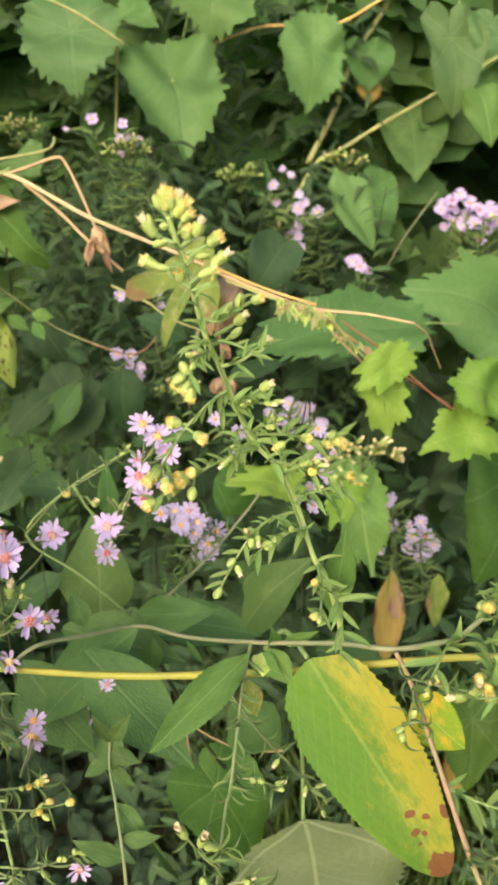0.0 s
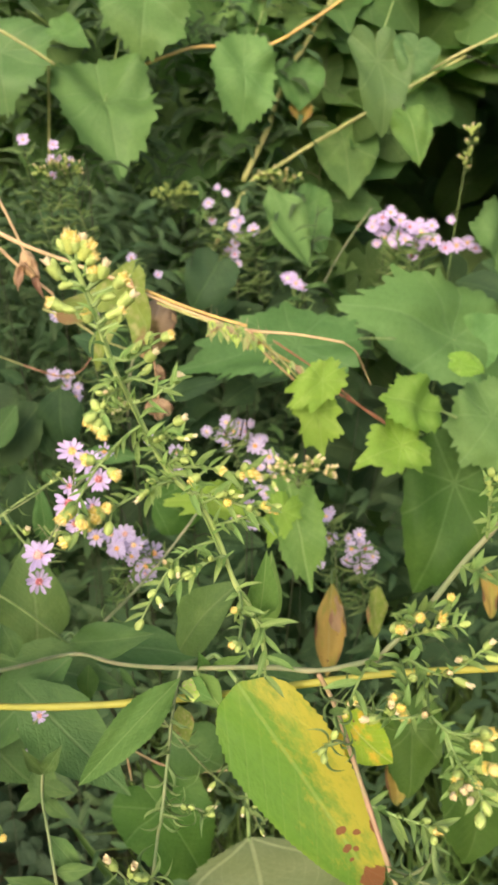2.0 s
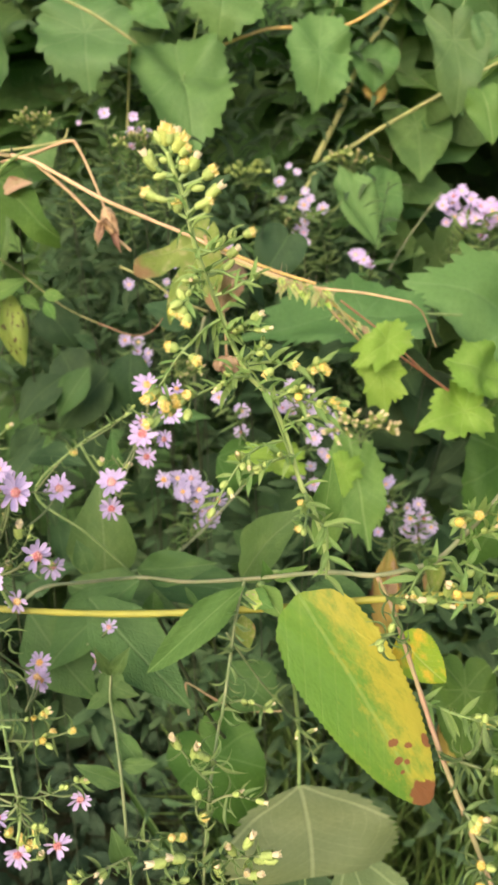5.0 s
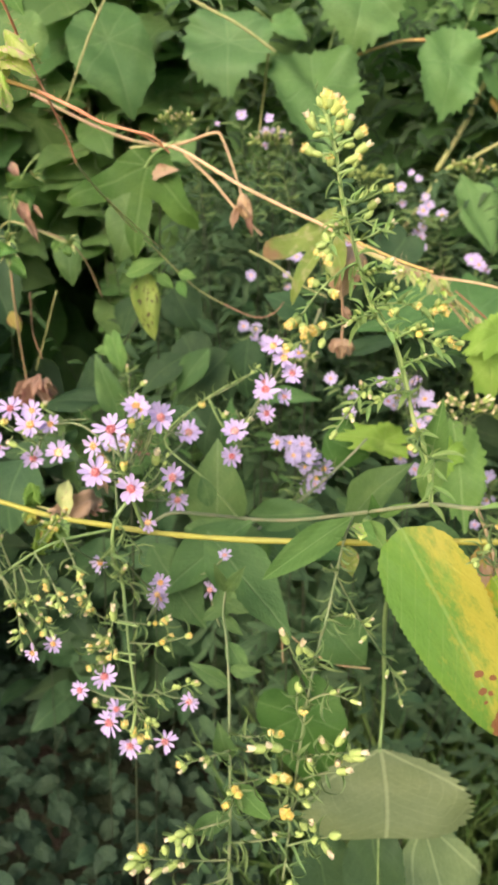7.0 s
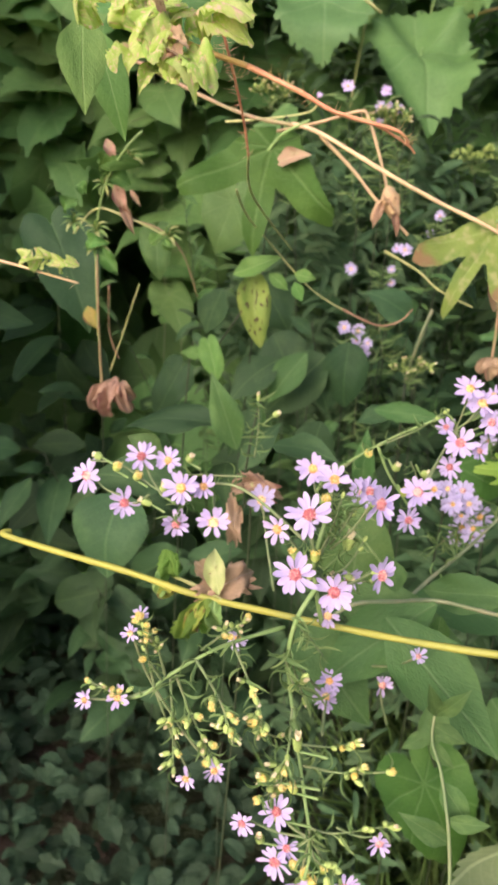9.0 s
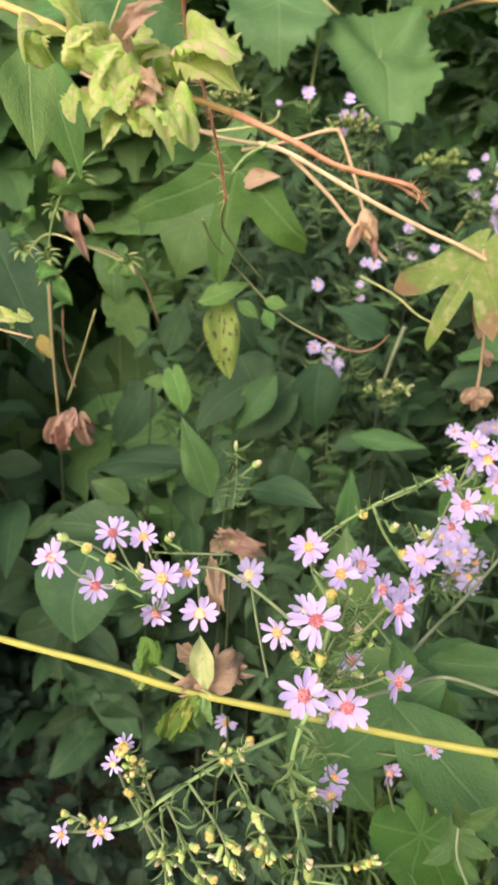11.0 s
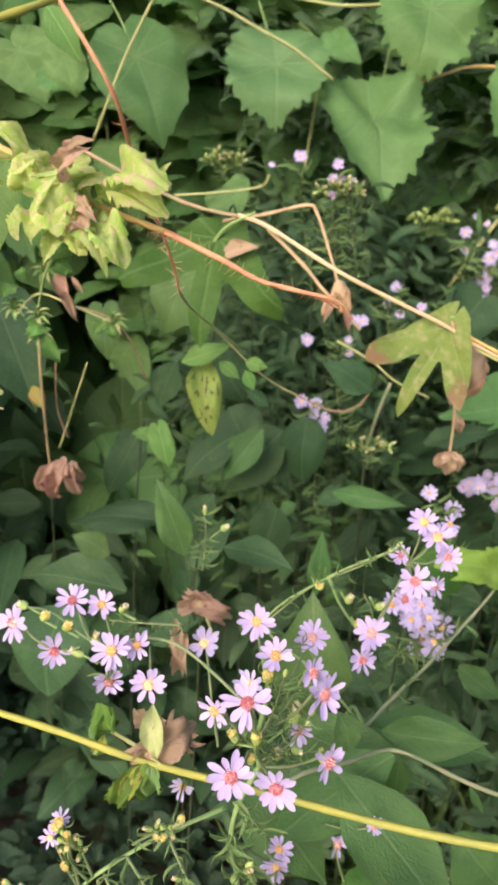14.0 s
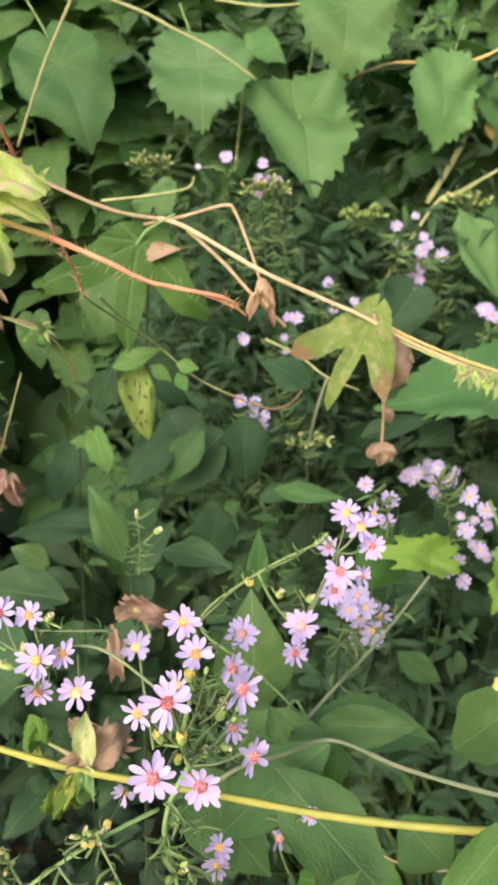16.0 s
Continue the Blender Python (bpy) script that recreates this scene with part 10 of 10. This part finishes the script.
sprig(far, [(-0.0371, 0.38, 0.7018), (-0.0288, 0.365, 0.7265), (-0.0295, 0.36, 0.7439)], 39, 0.014, 0, ("cream", "closed", "yellow"), 0.0099, 0.0006, seed=126)
small_flower(far, (0.0285, 0.5076, 0.7364), (0, -0.8645, 0.5026), 0.0083)
small_flower(far, (0.0311, 0.5097, 0.7329), (0, -0.8645, 0.5026), 0.0085)
small_flower(far, (0.0382, 0.5, 0.7518), (0, -0.8645, 0.5026), 0.0077)
small_flower(far, (0.0428, 0.5095, 0.7518), (0, -0.8645, 0.5026), 0.0074)
small_flower(far, (0.0301, 0.512, 0.7508), (0, -0.8645, 0.5026), 0.0092)
small_flower(far, (0.0529, 0.5004, 0.743), (0, -0.8645, 0.5026), 0.0077)
small_flower(far, (0.0517, 0.4814, 0.7301), (0, -0.8645, 0.5026), 0.0076)
small_flower(far, (0.043, 0.4715, 0.706), (0, -0.8645, 0.5026), 0.0094)
small_flower(far, (0.0508, 0.4741, 0.7161), (0, -0.8645, 0.5026), 0.0079)
small_flower(far, (0.0422, 0.4804, 0.7333), (0, -0.8645, 0.5026), 0.0071)
small_flower(far, (0.0603, 0.4816, 0.7267), (0, -0.8645, 0.5026), 0.0093)
small_flower(far, (0.0613, 0.477, 0.7062), (0, -0.8645, 0.5026), 0.0088)
small_flower(far, (0.1935, 0.7649, 0.8509), (0, -0.8645, 0.5026), 0.0107, LILAC)
small_flower(far, (0.2377, 0.7599, 0.8393), (0, -0.8645, 0.5026), 0.0115, LILAC)
small_flower(far, (0.2119, 0.7669, 0.8533), (0, -0.8645, 0.5026), 0.0116, LILAC)
small_flower(far, (0.1868, 0.7636, 0.8624), (0, -0.8645, 0.5026), 0.0144, LILAC)
small_flower(far, (0.2133, 0.7616, 0.8509), (0, -0.8645, 0.5026), 0.0133, LILAC)
small_flower(far, (0.1986, 0.7617, 0.8474), (0, -0.8645, 0.5026), 0.0127, LILAC)
small_flower(far, (0.1943, 0.7592, 0.8607), (0, -0.8645, 0.5026), 0.014, LILAC)
small_flower(far, (0.2046, 0.7587, 0.8481), (0, -0.8645, 0.5026), 0.0101, LILAC)
small_flower(far, (0.1913, 0.7643, 0.8409), (0, -0.8645, 0.5026), 0.0116, LILAC)
small_flower(far, (0.2254, 0.7658, 0.8448), (0, -0.8645, 0.5026), 0.0144, LILAC)
small_flower(far, (0.2114, 0.7665, 0.8352), (0, -0.8645, 0.5026), 0.0127, LILAC)
small_flower(far, (0.2339, 0.7595, 0.8512), (0, -0.8645, 0.5026), 0.0108, LILAC)
small_flower(far, (0.2311, 0.7558, 0.8613), (0, -0.8645, 0.5026), 0.0134, LILAC)
small_flower(far, (0.2295, 0.765, 0.8507), (0, -0.8645, 0.5026), 0.01, LILAC)
small_flower(far, (0.1991, 0.76, 0.857), (0, -0.8645, 0.5026), 0.0104, LILAC)
small_flower(far, (0.1904, 0.7658, 0.8549), (0, -0.8645, 0.5026), 0.0145, LILAC)
small_flower(far, (0.1392, 0.508, 0.6422), (0, -0.8645, 0.5026), 0.0114)
small_flower(far, (0.1341, 0.5053, 0.6362), (0, -0.8645, 0.5026), 0.0086)
small_flower(far, (0.1444, 0.5156, 0.6277), (0, -0.8645, 0.5026), 0.0103)
small_flower(far, (0.134, 0.5152, 0.6347), (0, -0.8645, 0.5026), 0.0091)
small_flower(far, (0.1354, 0.5142, 0.6447), (0, -0.8645, 0.5026), 0.0078)
small_flower(far, (0.1384, 0.5053, 0.6292), (0, -0.8645, 0.5026), 0.0101)
small_flower(far, (0.139, 0.512, 0.6282), (0, -0.8645, 0.5026), 0.0089)
small_flower(far, (0.1348, 0.5159, 0.6224), (0, -0.8645, 0.5026), 0.0085)
small_flower(far, (0.1226, 0.5053, 0.6554), (0, -0.8645, 0.5026), 0.0093)
small_flower(far, (0.1276, 0.5129, 0.6272), (0, -0.8645, 0.5026), 0.0084)
small_flower(far, (0.1084, 0.5109, 0.6677), (0, -0.8645, 0.5026), 0.0085)
small_flower(far, (0.1033, 0.5095, 0.6726), (0, -0.8645, 0.5026), 0.0103)
small_flower(far, (0.1085, 0.5135, 0.6745), (0, -0.8645, 0.5026), 0.011)
small_flower(far, (0.1111, 0.5051, 0.6572), (0, -0.8645, 0.5026), 0.0094)
small_flower(far, (0.1028, 0.5071, 0.6568), (0, -0.8645, 0.5026), 0.0104)
small_flower(far, (0.0482, 0.8288, 0.8287), (0, -0.8645, 0.5026), 0.0108)
small_flower(far, (0.051, 0.8358, 0.848), (0, -0.8645, 0.5026), 0.0121)
small_flower(far, (0.0539, 0.8364, 0.8354), (0, -0.8645, 0.5026), 0.0112)
small_flower(far, (0.0558, 0.8338, 0.8379), (0, -0.8645, 0.5026), 0.0157)
small_flower(far, (0.0496, 0.8313, 0.8282), (0, -0.8645, 0.5026), 0.0136)
small_flower(far, (0.0446, 0.8367, 0.8212), (0, -0.8645, 0.5026), 0.0126)
small_flower(far, (0.0498, 0.8263, 0.8133), (0, -0.8645, 0.5026), 0.011)
small_flower(far, (0.0327, 0.6241, 0.6902), (0, -0.8645, 0.5026), 0.0109)
small_flower(far, (0.0541, 0.6227, 0.7062), (0, -0.8645, 0.5026), 0.0107)
small_flower(far, (0.05, 0.6198, 0.7002), (0, -0.8645, 0.5026), 0.0098)
small_flower(far, (0.0312, 0.618, 0.7001), (0, -0.8645, 0.5026), 0.0118)
small_flower(far, (0.0622, 0.6205, 0.6934), (0, -0.8645, 0.5026), 0.0098)
small_flower(far, (0.045, 0.6226, 0.6972), (0, -0.8645, 0.5026), 0.0131)
small_flower(far, (0.0329, 0.6209, 0.698), (0, -0.8645, 0.5026), 0.0119)
small_flower(far, (0.0654, 0.6225, 0.6915), (0, -0.8645, 0.5026), 0.0122)

# pale bud panicles at the back
panicle = plant("seed_plant", (-0.02, 0.85, 0.03), "yellow-green panicle of unopened buds", "plant")
stem(panicle, "stalk", [(-0.02, 0.85, 0.03), (-0.0007, 0.9, 0.791), (-0.0037, 0.85, 0.8421), (-0.0093, 0.82, 0.8849)], 0.0006, 0.0005, SHADESTEM)
sprig(panicle, [(-0.0093, 0.82, 0.8684), (-0.0191, 0.82, 0.8822), (-0.0286, 0.81, 0.8863)], 13, 0.014, 10, ("closed",), 0.0074, 0.0005, seed=127)
sprig(panicle, [(-0.0093, 0.82, 0.8684), (-0.0127, 0.82, 0.8822), (-0.0159, 0.81, 0.8922)], 13, 0.014, 10, ("closed",), 0.0074, 0.0005, seed=128)
sprig(panicle, [(-0.0093, 0.82, 0.8684), (-0.0052, 0.82, 0.8822), (-0.0011, 0.81, 0.8916)], 13, 0.014, 10, ("closed",), 0.0074, 0.0005, seed=129)
sprig(panicle, [(-0.0093, 0.82, 0.8684), (0.0012, 0.82, 0.8822), (0.0114, 0.81, 0.8857)], 13, 0.014, 10, ("closed",), 0.0074, 0.0005, seed=130)
panicle = plant("seed_plant", (0.1, 0.93, 0.03), "pale panicle of small cream buds", "plant")
stem(panicle, "stalk", [(0.1, 0.93, 0.03), (0.1135, 0.98, 0.798), (0.1085, 0.93, 0.8574), (0.1052, 0.9, 0.8935)], 0.0006, 0.0005, SHADESTEM)
sprig(panicle, [(0.1061, 0.9, 0.8756), (0.0947, 0.9, 0.8905), (0.0829, 0.89, 0.8947)], 13, 0.0153, 8, ("cream", "closed"), 0.0081, 0.0005, seed=131)
sprig(panicle, [(0.1061, 0.9, 0.8756), (0.1016, 0.9, 0.8905), (0.0963, 0.89, 0.9011)], 13, 0.0153, 8, ("cream", "closed"), 0.0081, 0.0005, seed=132)
sprig(panicle, [(0.1061, 0.9, 0.8756), (0.1098, 0.9, 0.8905), (0.1124, 0.89, 0.9005)], 13, 0.0153, 8, ("cream", "closed"), 0.0081, 0.0005, seed=133)
sprig(panicle, [(0.1061, 0.9, 0.8756), (0.1167, 0.9, 0.8905), (0.1265, 0.89, 0.8941)], 13, 0.0153, 8, ("cream", "closed"), 0.0081, 0.0005, seed=134)
panicle = plant("seed_plant", (-0.15, 0.72, 0.03), "pale panicle of small cream buds", "plant")
stem(panicle, "stalk", [(-0.15, 0.72, 0.03), (-0.186, 0.77, 0.8593), (-0.1856, 0.72, 0.8996), (-0.1944, 0.69, 0.9327)], 0.0006, 0.0005, SHADESTEM)
sprig(panicle, [(-0.1938, 0.69, 0.9194), (-0.2024, 0.69, 0.93), (-0.2086, 0.68, 0.9326)], 13, 0.0113, 8, ("cream", "closed"), 0.006, 0.0005, seed=135)
sprig(panicle, [(-0.1938, 0.69, 0.9194), (-0.1972, 0.69, 0.9303), (-0.1985, 0.68, 0.938)], 13, 0.0113, 8, ("cream", "closed"), 0.006, 0.0005, seed=136)
sprig(panicle, [(-0.1938, 0.69, 0.9194), (-0.191, 0.69, 0.9307), (-0.1864, 0.68, 0.9383)], 13, 0.0113, 8, ("cream", "closed"), 0.006, 0.0005, seed=137)
sprig(panicle, [(-0.1938, 0.69, 0.9194), (-0.1858, 0.69, 0.931), (-0.1759, 0.68, 0.9341)], 13, 0.0113, 8, ("cream", "closed"), 0.006, 0.0005, seed=138)
panicle = plant("seed_plant", (-0.09, 0.68, 0.03), "aster panicle with pale unopened buds", "plant")
stem(panicle, "stalk", [(-0.09, 0.68, 0.03), (-0.0846, 0.728, 0.8573), (-0.0894, 0.678, 0.8916), (-0.0956, 0.648, 0.9175)], 0.0006, 0.0005, SHADESTEM)
sprig(panicle, [(-0.0943, 0.648, 0.905), (-0.1028, 0.648, 0.9149), (-0.1099, 0.638, 0.9176)], 13, 0.0105, 9, ("cream", "closed"), 0.0056, 0.0005, seed=139)
sprig(panicle, [(-0.0943, 0.648, 0.905), (-0.098, 0.648, 0.9152), (-0.1009, 0.638, 0.9227)], 13, 0.0105, 9, ("cream", "closed"), 0.0056, 0.0005, seed=140)
sprig(panicle, [(-0.0943, 0.648, 0.905), (-0.0924, 0.648, 0.9156), (-0.0899, 0.638, 0.923)], 13, 0.0105, 9, ("cream", "closed"), 0.0056, 0.0005, seed=141)
sprig(panicle, [(-0.0943, 0.648, 0.905), (-0.0877, 0.648, 0.9159), (-0.0801, 0.638, 0.9192)], 13, 0.0105, 9, ("cream", "closed"), 0.0056, 0.0005, seed=142)
panicle = plant("seed_plant", (0.07, 0.66, 0.03), "panicle of cream-pink buds", "plant")
stem(panicle, "stalk", [(0.07, 0.66, 0.03), (0.0797, 0.475, 0.6964), (0.0709, 0.425, 0.7411), (0.0661, 0.395, 0.7685)], 0.0006, 0.0005, SHADESTEM)
sprig(panicle, [(0.0668, 0.395, 0.7577), (0.0574, 0.395, 0.7667), (0.0474, 0.385, 0.7698)], 13, 0.0079, 11, ("cream",), 0.0067, 0.0005, seed=143)
sprig(panicle, [(0.0668, 0.395, 0.7577), (0.0631, 0.395, 0.7667), (0.0582, 0.385, 0.776)], 13, 0.0079, 11, ("cream",), 0.0067, 0.0005, seed=144)
sprig(panicle, [(0.0668, 0.395, 0.7577), (0.0699, 0.395, 0.7667), (0.0714, 0.385, 0.7754)], 13, 0.0079, 11, ("cream",), 0.0067, 0.0005, seed=145)
sprig(panicle, [(0.0668, 0.395, 0.7577), (0.0756, 0.395, 0.7667), (0.0829, 0.385, 0.7693)], 13, 0.0079, 11, ("cream",), 0.0067, 0.0005, seed=146)
panicle = plant("seed_plant", (-0.03, 0.6, 0.03), "thin aster shoot with pale buds", "plant")
stem(panicle, "stalk", [(-0.03, 0.6, 0.03), (-0.0437, 0.64, 0.657), (-0.0509, 0.59, 0.7116), (-0.0563, 0.56, 0.7477)], 0.0006, 0.0005, SHADESTEM)
sprig(panicle, [(-0.0547, 0.56, 0.734), (-0.0631, 0.56, 0.7446), (-0.0706, 0.55, 0.7505)], 13, 0.0102, 7, ("cream", "closed"), 0.0054, 0.0005, seed=147)
sprig(panicle, [(-0.0547, 0.56, 0.734), (-0.0585, 0.56, 0.7451), (-0.0622, 0.55, 0.7564)], 13, 0.0102, 7, ("cream", "closed"), 0.0054, 0.0005, seed=148)
sprig(panicle, [(-0.0547, 0.56, 0.734), (-0.0532, 0.56, 0.7457), (-0.0516, 0.55, 0.7572)], 13, 0.0102, 7, ("cream", "closed"), 0.0054, 0.0005, seed=149)
sprig(panicle, [(-0.0547, 0.56, 0.734), (-0.0486, 0.56, 0.7463), (-0.0422, 0.55, 0.7534)], 13, 0.0102, 7, ("cream", "closed"), 0.0054, 0.0005, seed=150)

panicle = plant("seed_plant", (0.33, 1.0, 0.03), "slender spike of pale unopened buds against dark foliage", "plant")
stem(panicle, "stalk", [(0.33, 1.0, 0.03), (0.332, 0.96, 0.70), (0.336, 0.95, 0.88), (0.338, 0.94, 0.945)], 0.0008, 0.0005, STEM)
sprig(panicle, [(0.335, 0.95, 0.875), (0.337, 0.945, 0.91), (0.338, 0.94, 0.945)], 12, 0.012, 16, ("closed", "cream"), 0.009, 0.0005, seed=151)

# leafy aster shoots filling the middle distance


def filler(base, top, seed, leaf_len):
    """A slender shoot set with narrow leaves."""
    n = plant("aster_shoot", base, "slender aster shoot with narrow dull-green leaves", "shoot", "slender aster shoots")
    rnd = random.Random(seed)
    mid = Vector(base).lerp(Vector(top), 0.6) + Vector((rnd.uniform(-0.06, 0.06), 0.02, 0.03))
    pts = [base, mid, top]
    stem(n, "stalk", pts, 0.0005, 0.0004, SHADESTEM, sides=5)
    path = smooth_path(pts, 20)
    for i in range(20):
        k = len(path) - 2 - int(i * 1.1)
        a = rnd.uniform(0, 6.283)
        side = Vector((math.cos(a), -0.3 + 0.7 * math.sin(a), rnd.uniform(-0.3, 0.7)))
        ln = leaf_len * rnd.uniform(0.5, 1.2)
        leaflet(n, path[k], side, ln, ln * rnd.uniform(0.2, 0.34), LANCE, 0.15)


_r = random.Random(77)
for i in range(26):
    x, y = _r.uniform(-0.32, 0.2), _r.uniform(0.66, 0.95)
    filler((x, y + 0.12, 0.04), (x + _r.uniform(-0.05, 0.05), y - _r.uniform(0, 0.06), _r.uniform(0.62, 0.96)), i, 0.026)
